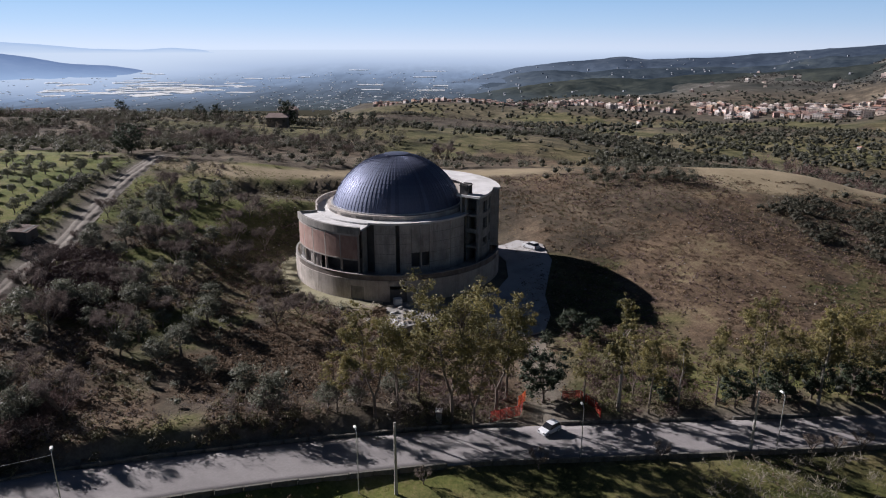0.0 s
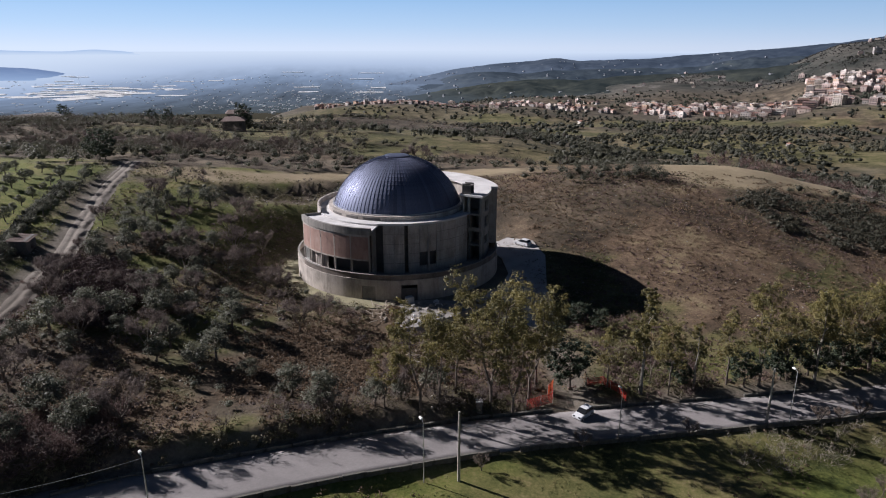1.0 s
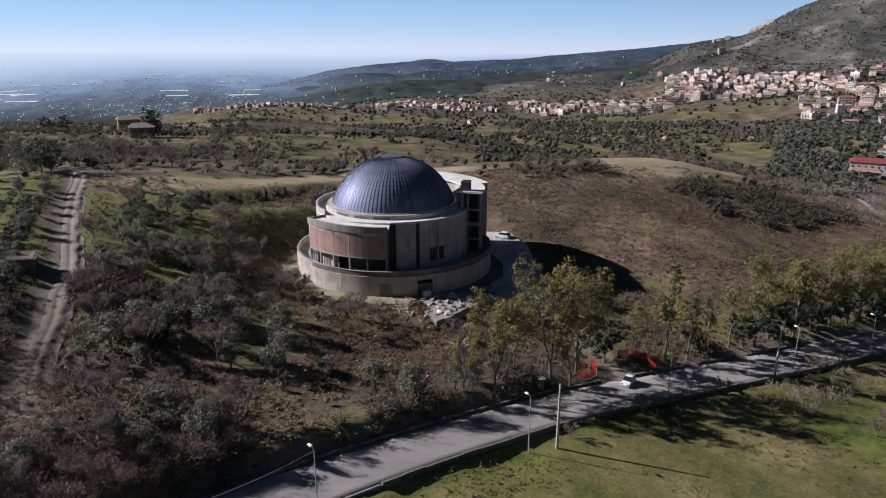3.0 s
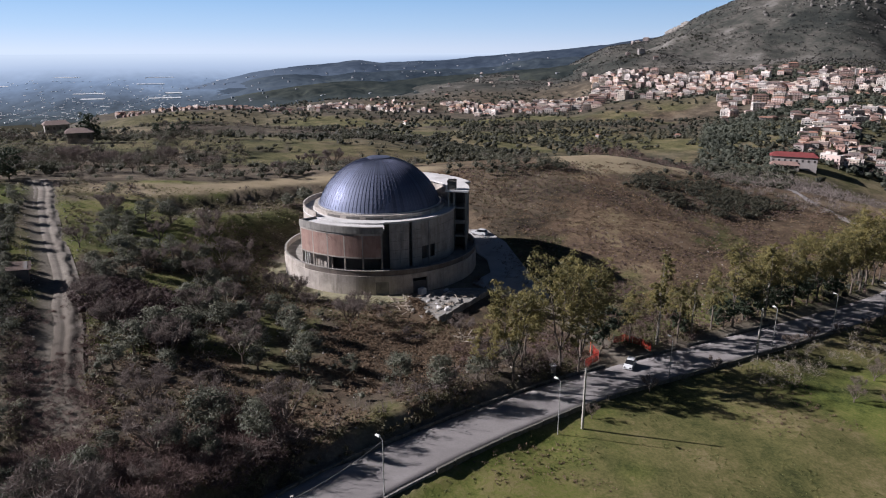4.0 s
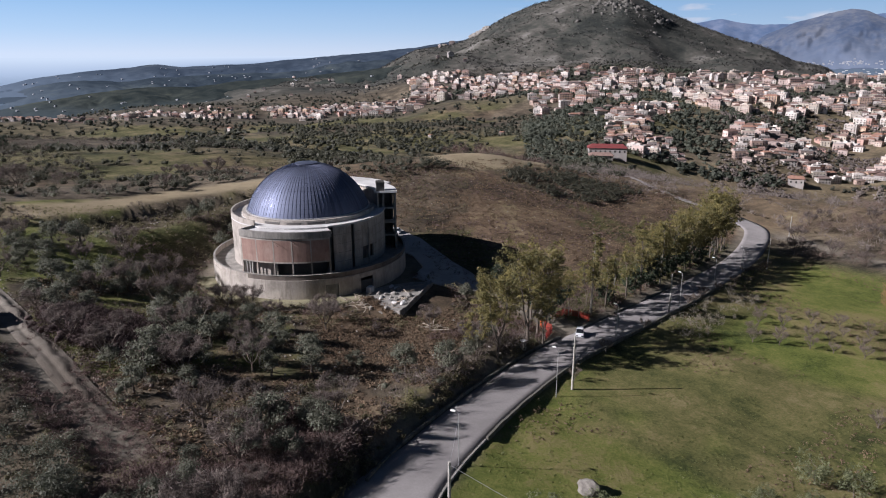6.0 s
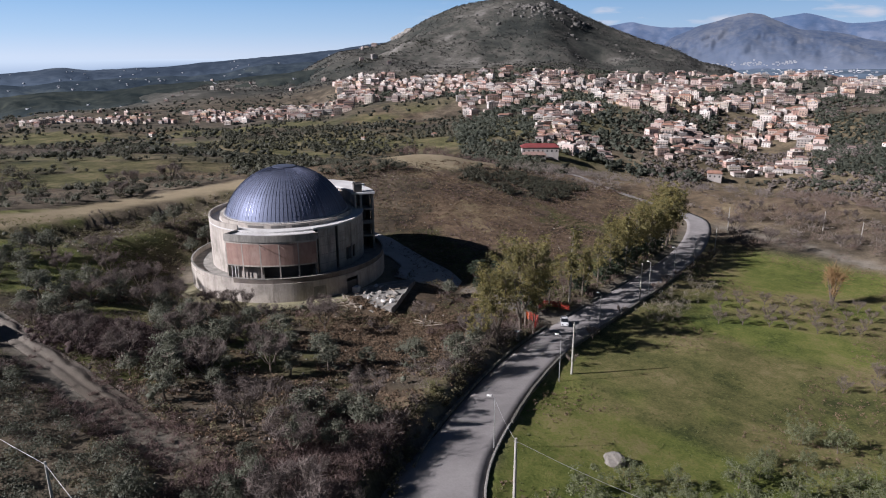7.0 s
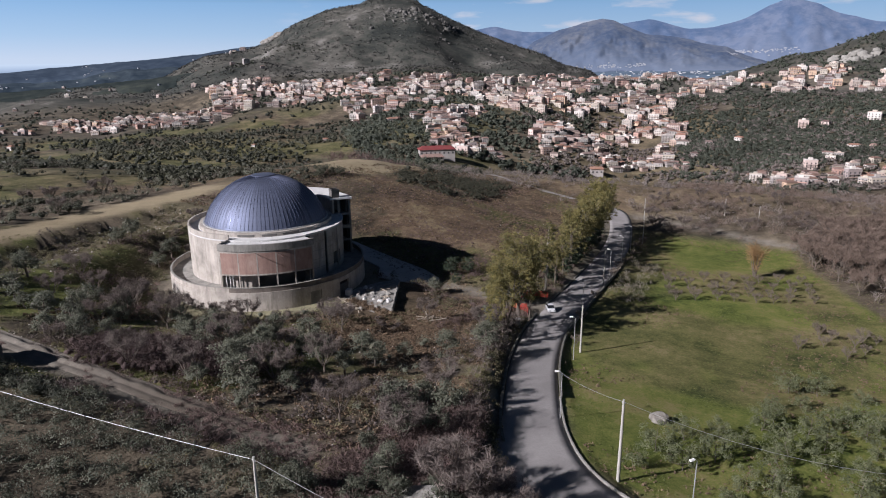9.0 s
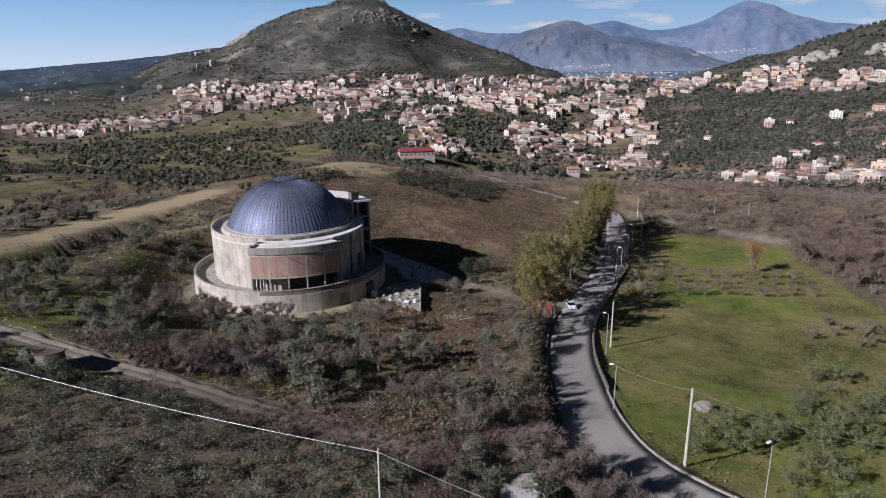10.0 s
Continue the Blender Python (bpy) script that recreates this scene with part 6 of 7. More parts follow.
bushes("slope_grass", "green grass patches between the scrub", many(5200, -150, 10, 58, 205, lambda x, y: clear_of(x, y, 5.5, 3.2, 24) & left_of_road(x, y) & (value_noise(x, y, 22, 31) > 0.5), g3), (0.2, 0.5), 12, 0.09, GRASS, g3, 0.1, "grass", 0.5)
fprotos = [grow_bare("fruit_tree", "small bare fruit tree in the field rows", 2.9, 1.4, 0.1, 90 + q, 7, 44, FRUIT) for q in range(2)]
spots = [(x0 + (x1 - x0) * i / 7 + g3.normal() * 0.5, y0 + (y1 - y0) * i / 7 + g3.normal() * 0.5) for x0, y0, x1, y1 in ((46, 64, 69, 34), (51, 66.5, 75, 36), (58, 68.5, 84, 36), (64, 71, 90, 40)) for i in range(8)]
spots += [(70 + 6 * i, 84 + 1.2 * i + g3.normal()) for i in range(8)] + [(g3.uniform(24, 44), g3.uniform(16, 34)) for _ in range(10)] + [(-2.4, 70.2), (12.5, 75.2), (29.5, 78.4), (52, 82), (56, 82.6), (60, 83.4)]
for q, (x, y) in enumerate(spots):
    if q < 2:
        park(fprotos[q], x, y, 40 * q, 1.0)
        tree = fprotos[q]
    else:
        tree = place(fprotos[q % 2], x, y, g3.uniform(0, 360), g3.uniform(0.7, 1.05))
    tagged(tree, group="fruit trees in the field")
bprotos = [grow_bare("bare_tree", "tall leafless tree among the scrub", 5.0, 2.4, 0.13, 95 + q, 6, 66) for q in range(3)]
bare_spots = scatter(44, -76, 2, 62, 200, lambda x, y: clear_of(x, y, 6.5, 5.0, 29) & left_of_road(x, y) & (value_noise(x, y, 30, 81) > 0.45), 4.5, g3)
bare_spots = np.concatenate([bare_spots, scatter(34, -190, 10, 205, 300, lambda x, y: (zones(x, y)[:, 2] < 0.2) & (near_line(x, y, TRACK_LINE)[0] > 5), 7.0, g3), scatter(24, 120, 190, 20, 110, lambda x, y: clear_of(x, y, 8) & ~left_of_road(x, y) & (zones(x, y)[:, 0] < 0.3), 5.0, g3)])
for q, (x, y) in enumerate(bare_spots):
    if q < 3:
        park(bprotos[q], x, y, 70 * q, 1.0)
    else:
        place(bprotos[q % 3], x, y, g3.uniform(0, 360), g3.uniform(0.6, 1.25) * (1.3 if y > 204 else 1.0))
for x, y, n in ((-66.5, 54.0, 1.2), (-69.0, 50.5, 1.35), (-71.5, 46.5, 1.3), (-73.5, 43.0, 1.2), (-70.0, 55.5, 1.5), (-67.8, 58.5, 1.1), (-75.0, 47.5, 1.2)):
    place(bprotos[int(g3.integers(3))], x, y, g3.uniform(0, 360), n)
edge_protos = [grow_bare("bare_tree", "tall brown leafless tree at the green field's edge", 9.0, 4.4, 0.17, 195 + q, 7, 72, FIELD_TWIGS) for q in range(2)]
for q, (x, y) in enumerate(scatter(46, 76, 152, -22, 44, lambda x, y: clear_of(x, y, 9) & (y < 0.40 * x - 5.5) & (y > 0.40 * x - 34), 4.0, g3)):
    if q < 2:
        park(edge_protos[q], x, y, 50 * q, 1.0)
    else:
        place(edge_protos[q % 2], x, y, g3.uniform(0, 360), g3.uniform(0.6, 1.1))
willow = thing("willow_tree", "leafless willow with golden-orange upright stems in the field", "tree", (90.2, 52.0, gz(90.2, 52.0)))
bm = bmesh.new()
for q in range(9):
    a = 0.7 * q
    tube(bm, [(0.1 * math.cos(a), 0.1 * math.sin(a), -0.3), (0.7 * math.cos(a), 0.7 * math.sin(a), 2.4), (1.5 * math.cos(a), 1.5 * math.sin(a), 5.4)], [0.12, 0.08, 0.03], 5)
part("trunk", bm, BARK, willow)
v, f, t = leaf_cloud([(0, 0, 3.6), (0.8, 0.5, 4.6), (-0.9, 0.3, 4.4), (0.1, -0.9, 4.9), (0.3, 0.8, 5.2), (0, 0, 1.8)], [(1.9, 1.9, 2.6)] * 5 + [(1.2, 1.2, 1.8)], 240, 0.6, g3, 0.6, 0.7, 0.06)
sheet("crown", v, f, WILLOW, tint=t).parent = willow
willow.scale = (1.35, 1.35, 1.35)
# groves and woods further off
def wooded_plot(x, y):
    """Where a plot of the farmland carries trees: groves, bare copses and hedges, few in the meadows."""
    plot, edge = plots(x, y)
    return np.where(plot < 0.42, (edge < 0.045) | (value_noise(x, y, 9, 113) > 0.74), (edge < 0.05) | (value_noise(x, y, 26, 71) > 0.40))


out_there = lambda x, y: (np.hypot(x + 60, y) > 224) & (zones(x, y)[:, 2] < 0.25) & (np.hypot((x + 98) / 14, (y - 395) / 20) > 1) & wooded_plot(x, y)
grove = many(7600, -330, 190, 205, 640, lambda x, y: out_there(x, y) & ((plots(x, y)[0] < 0.42) | (plots(x, y)[0] > 0.66)), g3)
near_grove = np.hypot(grove[:, 0] + 60, grove[:, 1]) < 380
bushes("olive_grove", "grey-green olive groves on the far slope", grove[near_grove], (1.2, 2.6), 90, 0.27, GROVE, g3, 0.6, "grove", core=0.42)
bushes("olive_grove", "grey-green olive groves further down the slope", grove[~near_grove], (1.5, 3.2), 30, 0.5, GROVE, g3, 0.6, "grove", core=0.45, fine_core=False, patch=40)
copse = many(4200, -330, 190, 205, 640, lambda x, y: out_there(x, y) & (plots(x, y)[0] > 0.36) & (plots(x, y)[0] < 0.72), g3)
bushes("bare_copse", "leafless grey-brown copses between the fields", copse, (1.3, 3.0), 44, 0.6, COPSE, g3, 0.7, "wood", 1.0, 0.09)
bare_wood = many(6200, 40, 420, -80, 330, lambda x, y: clear_of(x, y, 9) & ((y < 0.40 * x - 8.5) | (x > 140)) & (zones(x, y)[:, 2] < 0.2) & (value_noise(x, y, 40, 72) > 0.34) & ~((x < 150) & (y > 100)), g3)
bushes("field_wood", "tall purple-brown leafless wood at the field's end", many(2000, 95, 230, -50, 112, lambda x, y: clear_of(x, y, 8) & ~left_of_road(x, y) & (zones(x, y)[:, 0] < 0.25) & (value_noise(x, y, 30, 95) > 0.36), g3), (1.3, 3.0), 90, 0.42, FIELD_TWIGS, g3, 0.8, "wood", 1.1, 0.085)
bushes("bare_wood", "brown leafless woodland in the valley", bare_wood, (1.3, 3.2), 26, 0.7, VALLEY_BARE, g3, 0.7, "wood", 0.9, 0.12)
crest = lambda x, y: (near_line(x, y, TRACK_LINE)[0] > 6) & (x < -84 - 0.05 * (y - 200) + 90 * smooth01(y, 225, 330)) & (zones(x, y)[:, 2] < 0.25)
bushes("grey_wood", "dense grey olive wood beyond the track's end", many(1200, -280, -20, 188, 430, lambda x, y: crest(x, y) & (value_noise(x, y, 34, 82) > 0.40), g3), (1.8, 3.8), 120, 0.3, GROVE, g3, 0.8, "wood", core=0.3)
bushes("brown_wood", "leafless brown trees among the grey olives", many(1000, -280, -20, 196, 430, lambda x, y: crest(x, y) & (value_noise(x, y, 40, 83) > 0.46), g3), (1.8, 3.8), 90, 0.5, COPSE, g3, 1.0, "wood", 1.0, 0.1)
bushes("orchard_hedge", "dark clipped hedge bank between orchard and track", np.array([(-78.6 - 0.155 * (y - 108) - 5.2 + g3.normal() * 0.7, y) for y in np.arange(106, 172, 0.22)]), (0.5, 1.2), 46, 0.15, FARWOOD, g3, 0.6, "hedge", 1.0, core=0.4)
polar = lambda a0, a1, r0, r1, n: (lambda a, r: np.column_stack([OX + r * np.sin(a), OY + r * np.cos(a)]))(np.radians(g3.uniform(a0, a1, n)), g3.uniform(r0, r1, n))
noisy = lambda p, scale, seed, cut: p[value_noise(p[:, 0], p[:, 1], scale, seed) > cut]
green_gap = lambda p: p[value_noise(p[:, 0], p[:, 1], 75, 86) < 0.43]
bushes("valley_scrub", "brown leafless woods on the valley side", noisy(polar(60, 97, 380, 1150, 5600), 80, 84, 0.40), (2.0, 4.4), 14, 1.1, VALLEY_BARE, g3, 0.5, "wood", core=0.6, fine_core=False, patch=55)
bushes("valley_olives", "dark green olive plots on the valley side", np.concatenate([noisy(polar(58, 97, 400, 740, 700), 70, 85, 0.55), noisy(polar(73, 98, 690, 1160, 7600), 90, 132, 0.36), noisy(polar(44, 51, 560, 860, 700), 50, 85, 0.4), noisy(polar(60, 66, 900, 1000, 200), 50, 85, 0.4)]), (2.2, 4.6), 12, 1.2, VALLEY_GREEN, g3, 0.45, "wood", core=0.6, fine_core=False, patch=55)
bushes("mid_scrub", "mixed green and brown scrub on the near valley side", noisy(polar(22, 51, 330, 950, 3400), 60, 99, 0.42), (1.8, 3.8), 10, 1.2, GROVE, g3, 0.5, "wood", core=0.6, fine_core=False, patch=55)
bushes("quarry_wood", "dark green scrub on the quarry hill", noisy(polar(79, 100, 1350, 1720, 1700), 70, 97, 0.38), (2.5, 5.5), 6, 2.4, VALLEY_GREEN, g3, 0.4, "wood", core=0.6, fine_core=False, patch=55)
bushes("town_trees", "dark trees between the town houses", np.concatenate([green_gap(polar(0, 46, 1080, 1420, 500)), green_gap(polar(44, 66, 640, 1500, 3600)), green_gap(polar(62, 96, 1150, 1420, 900))]), (2.5, 5.5), 8, 2.0, VALLEY_GREEN, g3, 0.6, "trees", core=0.7, fine_core=False, patch=55)
in_town = lambda x, y: (lambda a, r: (a > -4) & (a < 36) & (r > 1120) & (r < 1320))(np.degrees(np.arctan2(x - OX, y - OY)), np.hypot(x - OX, y - OY))
wood2 = many(9000, -300, 1300, -60, 1500, lambda x, y: (np.hypot(x + 60, y) > 420) & ~in_town(x, y) & (value_noise(x, y, 130, 73) > 0.46), g3)
bushes("valley_wood", "dark olive woods across the valley", wood2, (1.8, 4.4), 7, 1.6, FARWOOD, g3, 0.5, "wood", core=0.7, fine_core=False, patch=55)
wood3 = many(20000, 700, 2300, 700, 2300, lambda x, y: (np.hypot(x + 60, y) > 1500) & (value_noise(x, y, 120, 74) > 0.36), g3)
bushes("mountain_wood", "dark scrub woods on the mountain", wood3, (3.0, 7.0), 3, 2.3, DARKWOOD, g3, 0.1, "wood", 0.4, patch=140)


for x, y, n in ((-93, 405, 1.5), (-95, 410, 1.2), (-60, 430, 0.9), (-52, 425, 0.8), (-45, 428, 0.9), (-215, 455, 1.1), (-150, 420, 0.9), (-142, 424, 1.0)):
    place(pine, x, y, rng.uniform(0, 360), n, 0.0, 1.2)


# ---- poles, lamps and cables ----
def pole(name, label, x, y, top, r, lean=(0, 0)):
    root = thing(name, label, "utility pole", (x, y, 0))
    bm = bmesh.new()
    z = gz(x, y) - 0.6
    tube(bm, [(0, 0, z), (lean[0], lean[1], top)], [r * 1.5, r * 0.85], 10)
    part("shaft", bm, POLE, root)
    bm = bmesh.new()
    box(bm, -0.05 + lean[0], 0.05 + lean[0], -0.22 + lean[1], 0.22 + lean[1], top - 0.42, top - 0.36)
    part("bracket", bm, METAL, root)
    return root


def street_lamp(x, y, top, turn):
    root = thing("street_lamp", "slim grey street lamp with a white head", "street lamp", (x, y, 0), turn, "street lamps along the road")
    z = gz(x, y) - 0.4
    bm = bmesh.new()
    tube(bm, [(0, 0, z), (0, 0, z + 1.2), (0, 0, top - 0.25), (0.25, 0, top - 0.05), (0.6, 0, top)], [0.085, 0.075, 0.05, 0.045, 0.04], 8)
    part("post", bm, METAL, root)
    bm = bmesh.new()
    box(bm, 0.4, 1.05, -0.16, 0.16, top - 0.06, top + 0.14)
    bmesh.ops.bevel(bm, geom=bm.edges[:], offset=0.05, segments=2, affect="EDGES")
    part("head", bm, LAMP_WHITE, root)
    return root


for x, y, top, r in ((-5.6, 68.0, 11.4, 0.15), (43.2, 81.6, 7.9, 0.15), (112.0, 92.5, 1.5, 0.14), (152.0, 104.5, 0.0, 0.14), (-50.6, 45.0, 19.2, 0.16), (-86.2, 66.0, 23.9, 0.12), (158, 62, 0.5, 0.13), (166, 76, 0.5, 0.13), (-84.0, 28.0, 21.8, 0.12), (-103.0, 134.0, 29.9, 0.12), (-15, -6, 8.3, 0.14)):
    pole("utility_pole", "pale concrete utility pole beside the road", x, y, top, r)
for x, y, top, turn in ((-10.0, 67.6, 10.6, 110), (-38.9, 57.6, 14.4, 118), (-55.7, 35.5, 17.7, 150), (46.6, 81.2, 7.6, 100), (69.0, 85.6, 5.5, 100), (92.0, 90.4, 3.0, 105), (18.4, 77.4, 8.0, 100)):
    street_lamp(x, y, top, turn)


def cable(a, b, sag, r=0.022):
    bm = bmesh.new()
    p = [Vector(a).lerp(Vector(b), t / 14) - Vector((0, 0, sag * 4 * (t / 14) * (1 - t / 14))) for t in range(15)]
    tube(bm, p, [r] * 15, 5)
    tagged(part("cable", bm, METAL), "thin overhead cable between utility poles", "cable")


cable((-50.6, 45.0, 18.9), (-15, -6, 8.0), 4.7)
cable((-50.6, 45.0, 18.9), (-38.9, 57.6, 14.1), 0.4, 0.02)
cable((-86.2, 66.0, 23.6), (-84.0, 28.0, 21.5), 1.0)
cable((-86.2, 66.0, 23.6), (-103.0, 134.0, 29.6), 1.2)


# ---- cars ----
def car(x, y, turn, length, width, height, label):
    root = thing("car", label, "car", (x, y, gz(x, y) + 0.12), turn)
    hl, hw = length / 2, width / 2
    side = [(-hl, 0.35), (-hl, 0.75), (-hl * 0.97, height * 0.62), (-hl * 0.86, height * 0.66), (hl * 0.45, height * 0.62), (hl * 0.92, height * 0.50), (hl, 0.62), (hl, 0.32), (hl * 0.8, 0.22), (-hl * 0.85, 0.22)]
    bm = bmesh.new()
    f = bm.faces.new([bm.verts.new((px, -hw, pz)) for px, pz in side])
    g = bmesh.ops.extrude_face_region(bm, geom=[f])
    bmesh.ops.translate(bm, vec=(0, width, 0), verts=[v for v in g["geom"] if isinstance(v, bmesh.types.BMVert)])
    bmesh.ops.recalc_face_normals(bm, faces=bm.faces[:])
    bmesh.ops.bevel(bm, geom=bm.edges[:], offset=0.07, segments=2, affect="EDGES")
    part("body", bm, WHITE_PAINT, root)
    zb = height * 0.6
    cab = [(-hl * 0.93, zb), (-hl * 0.78, height - 0.06), (hl * 0.02, height - 0.06), (hl * 0.46, zb)]
    bm = bmesh.new()
    lo = [bm.verts.new((px, s * (hw - 0.06 - (0.12 if pz > zb else 0)), pz)) for s in (-1, 1) for px, pz in cab]
    for q in ((0, 1, 2, 3), (7, 6, 5, 4), (0, 4, 5, 1), (1, 5, 6, 2), (2, 6, 7, 3), (3, 7, 4, 0)):
        bm.faces.new([lo[i] for i in q])
    part("glass", bm, BLACK_GLASS, root, "dark tinted windows")
    bm = bmesh.new()
    box(bm, -hl * 0.8, hl * 0.05, -hw + 0.16, hw - 0.16, height - 0.07, height)
    bmesh.ops.bevel(bm, geom=bm.edges[:], offset=0.03, segments=1, affect="EDGES")
    part("roof", bm, WHITE_PAINT, root)
    for sx in (-0.62, 0.62):
        for sy in (-1, 1):
            bm = bmesh.new()
            tube(bm, [(hl * sx, sy * (hw - 0.2), 0.31), (hl * sx, sy * (hw + 0.01), 0.31)], [0.31, 0.31], 16)
            w = part("wheel", bm, RUBBER, root)
            bm = bmesh.new()
            tube(bm, [(hl * sx, sy * (hw - 0.1), 0.31), (hl * sx, sy * (hw + 0.025), 0.31)], [0.19, 0.19], 12)
            part("rim", bm, METAL, w)
    for sy in (-1, 1):
        bm = bmesh.new()
        box(bm, hl - 0.12, hl + 0.015, sy * (hw - 0.3) - 0.16, sy * (hw - 0.3) + 0.16, 0.58, 0.72)
        part("headlight", bm, BLACK_GLASS, root)
        bm = bmesh.new()
        box(bm, -hl - 0.015, -hl + 0.1, sy * (hw - 0.18) - 0.09, sy * (hw - 0.18) + 0.09, 0.7, 0.95)
        part("tail_light", bm, RED_MESH, root)
    return root


car(15.2, 83.9, 218, 3.45, 1.6, 1.5, "small white hatchback parked at the road's edge")
car(22.0, 160.2, 128, 4.6, 1.8, 1.75, "white estate car parked on the concrete yard")


# ---- site fences, rubble, stones ----
def mesh_fence(pts, high, material, label):
    root = thing("site_fence", label, "fence", (0, 0, 0))
    for (x0, y0), (x1, y1) in zip(pts, pts[1:]):
        n = max(1, int(math.hypot(x1 - x0, y1 - y0) / 1.6))
        for i in range(n):
            a, b = Vector((x0 + (x1 - x0) * i / n, y0 + (y1 - y0) * i / n, 0)), Vector((x0 + (x1 - x0) * (i + 1) / n, y0 + (y1 - y0) * (i + 1) / n, 0))
            a.z, b.z = gz(a.x, a.y), gz(b.x, b.y)
            bm = bmesh.new()
            sag = rng.uniform(0.0, 0.2)
            for k in range(9):
                z = high * (0.12 + 0.88 * k / 8)
                mid = a.lerp(b, 0.5) + Vector((rng.normal() * 0.05, rng.normal() * 0.05, z - sag * k / 8))
                tube(bm, [a + Vector((0, 0, z)), mid, b + Vector((0, 0, z))], [0.05] * 3, 4)
            for k in range(1, 8):
                p = a.lerp(b, k / 8)
                tube(bm, [p + Vector((0, 0, high * 0.1)), p + Vector((0, 0, high - sag * 0.5))], [0.03] * 2, 4)
            part("netting", bm, material, root)
            bm = bmesh.new()
            tube(bm, [a - Vector((0, 0, 0.3)), a + Vector((0, 0, high + 0.15))], [0.04, 0.04], 6)
            part("post", bm, METAL, root)
    return root


mesh_fence([(6.8, 85.6), (9.4, 87.0), (11.6, 88.2), (12.2, 91.0)], 1.9, RED_MESH, "sagging red plastic site fence beside the gateway")
mesh_fence([(18.6, 93.4), (21.6, 93.8), (23.2, 91.0), (23.6, 88.4)], 1.5, RED_MESH, "red plastic site fence round a gateway pit")
mesh_fence([(11.4, 90.5), (12.8, 92.6)], 1.9, ORANGE, "torn orange plastic site fence")


def boulder(name, label, x, y, s, seed, material=None, squash=0.65):
    g = np.random.default_rng(seed)
    bm = bmesh.new()
    bmesh.ops.create_icosphere(bm, subdivisions=3, radius=1.0)
    off = Vector(g.normal(size=3) * 5)
    for v in bm.verts:
        v.co *= 1 + 0.45 * noise.fractal(v.co * 0.9 + off, 1.0, 2.0, 3)
        v.co = Vector((v.co.x * s, v.co.y * s * 0.8, v.co.z * s * squash))
    ob = part(name, bm, material or STONE)
    ob.matrix_basis = pose(x, y, gz(x, y) + s * squash * 0.3, 0, 0, g.uniform(0, 360))
    return tagged(ob, label, "rock" if name == "boulder" else "rubble")


boulder("boulder", "large pale boulder in the green field", -27.6, 46.6, 1.5, 5, BOULDER)
g5 = np.random.default_rng(31)


def stones(name, label, pts, lo, hi, gen, material):
    """Many small rough stones in one mesh."""
    base = bmesh.new()
    bmesh.ops.create_icosphere(base, subdivisions=1, radius=1.0)
    v0 = np.array([v.co[:] for v in base.verts])
    f0 = np.array([[v.index for v in f.verts] for f in base.faces])
    base.free()
    z = ground(pts[:, 0], pts[:, 1])
    sc = gen.uniform(lo, hi, (len(pts), 1, 1)) * gen.uniform(0.6, 1.3, (len(pts), 1, 3))
    v = v0[None] * (1 + gen.normal(size=(len(pts), len(v0), 1)) * 0.16) * sc + np.column_stack([pts, z])[:, None]
    f = f0[None] + (np.arange(len(pts)) * len(v0))[:, None, None]
    tagged(sheet(name, v.reshape(-1, 3), f.reshape(-1, 3), material), label, "stones", kind="stuff")


stones("hill_stones", "pale stones strewn over the hill", many(420, 15, 170, 95, 215, lambda x, y: clear_of(x, y, 8, 4, 28) & left_of_road(x, y), g5), 0.1, 0.3, g5, STONE)
stones("slope_stones", "pale stones and debris on the slope", many(600, -80, 10, 62, 200, lambda x, y: clear_of(x, y, 7, 4, 27) & left_of_road(x, y), g5), 0.1, 0.3, g5, STONE)
stones("bank_debris", "pale rubble and stones on the dug bank", many(900, -62, 8, 176, 216, lambda x, y: (lambda q: (q[0] > 0.5) & (q[0] < 16) & (q[1] > 0.3))(cut_bank(x, y)) & (value_noise(x, y, 5, 120) > 0.5), g5), 0.12, 0.42, g5, STONE)
stones("track_stones", "stones banked along the dirt track", many(4000, -100, -64, 74, 210, lambda x, y: (lambda d: (d > 2.6) & (d < 5.0))(near_line(x, y, TRACK_LINE)[0]), g5), 0.06, 0.2, g5, STONE)
def crags(name, label, pts, lo, hi, gen, material=None):
    """Angular half-buried rock faces, longer along the slope than they are high."""
    v0 = np.array([(x, y, z) for z in (-1, 0.2, 1) for x, y in ((-1, -1), (0, -1.15), (1, -1), (1, 1), (0, 1.1), (-1, 1))], float)
    f0 = np.array([(6 * k + i, 6 * k + (i + 1) % 6, 6 * k + 6 + (i + 1) % 6, 6 * k + 6 + i) for k in (0, 1) for i in range(6)] + [(12, 13, 16, 17), (13, 14, 15, 16)])
    n = len(pts)
    v = v0[None] + gen.normal(size=(n, 18, 3)) * 0.24
    v = v * gen.uniform(lo, hi, (n, 1, 1)) * np.array((1.0, 0.6, 0.8)) * gen.uniform(0.6, 1.4, (n, 1, 3))
    turn = np.arctan2(pts[:, 0] - OX, pts[:, 1] - OY)[:, None] + gen.normal(size=(n, 1)) * 0.3
    x, y = v[..., 0] * np.cos(turn) + v[..., 1] * np.sin(turn), -v[..., 0] * np.sin(turn) + v[..., 1] * np.cos(turn)
    v = np.stack([x, y, v[..., 2]], -1) + np.column_stack([pts, ground(pts[:, 0], pts[:, 1])])[:, None]
    f = f0[None] + (np.arange(n) * 18)[:, None, None]
    tagged(sheet(name, v.reshape(-1, 3), f.reshape(-1, 4), material or CLIFF), label, "rocks", kind="stuff")


around = lambda a, r: np.column_stack([OX + r * np.sin(np.radians(a)), OY + r * np.cos(np.radians(a))])
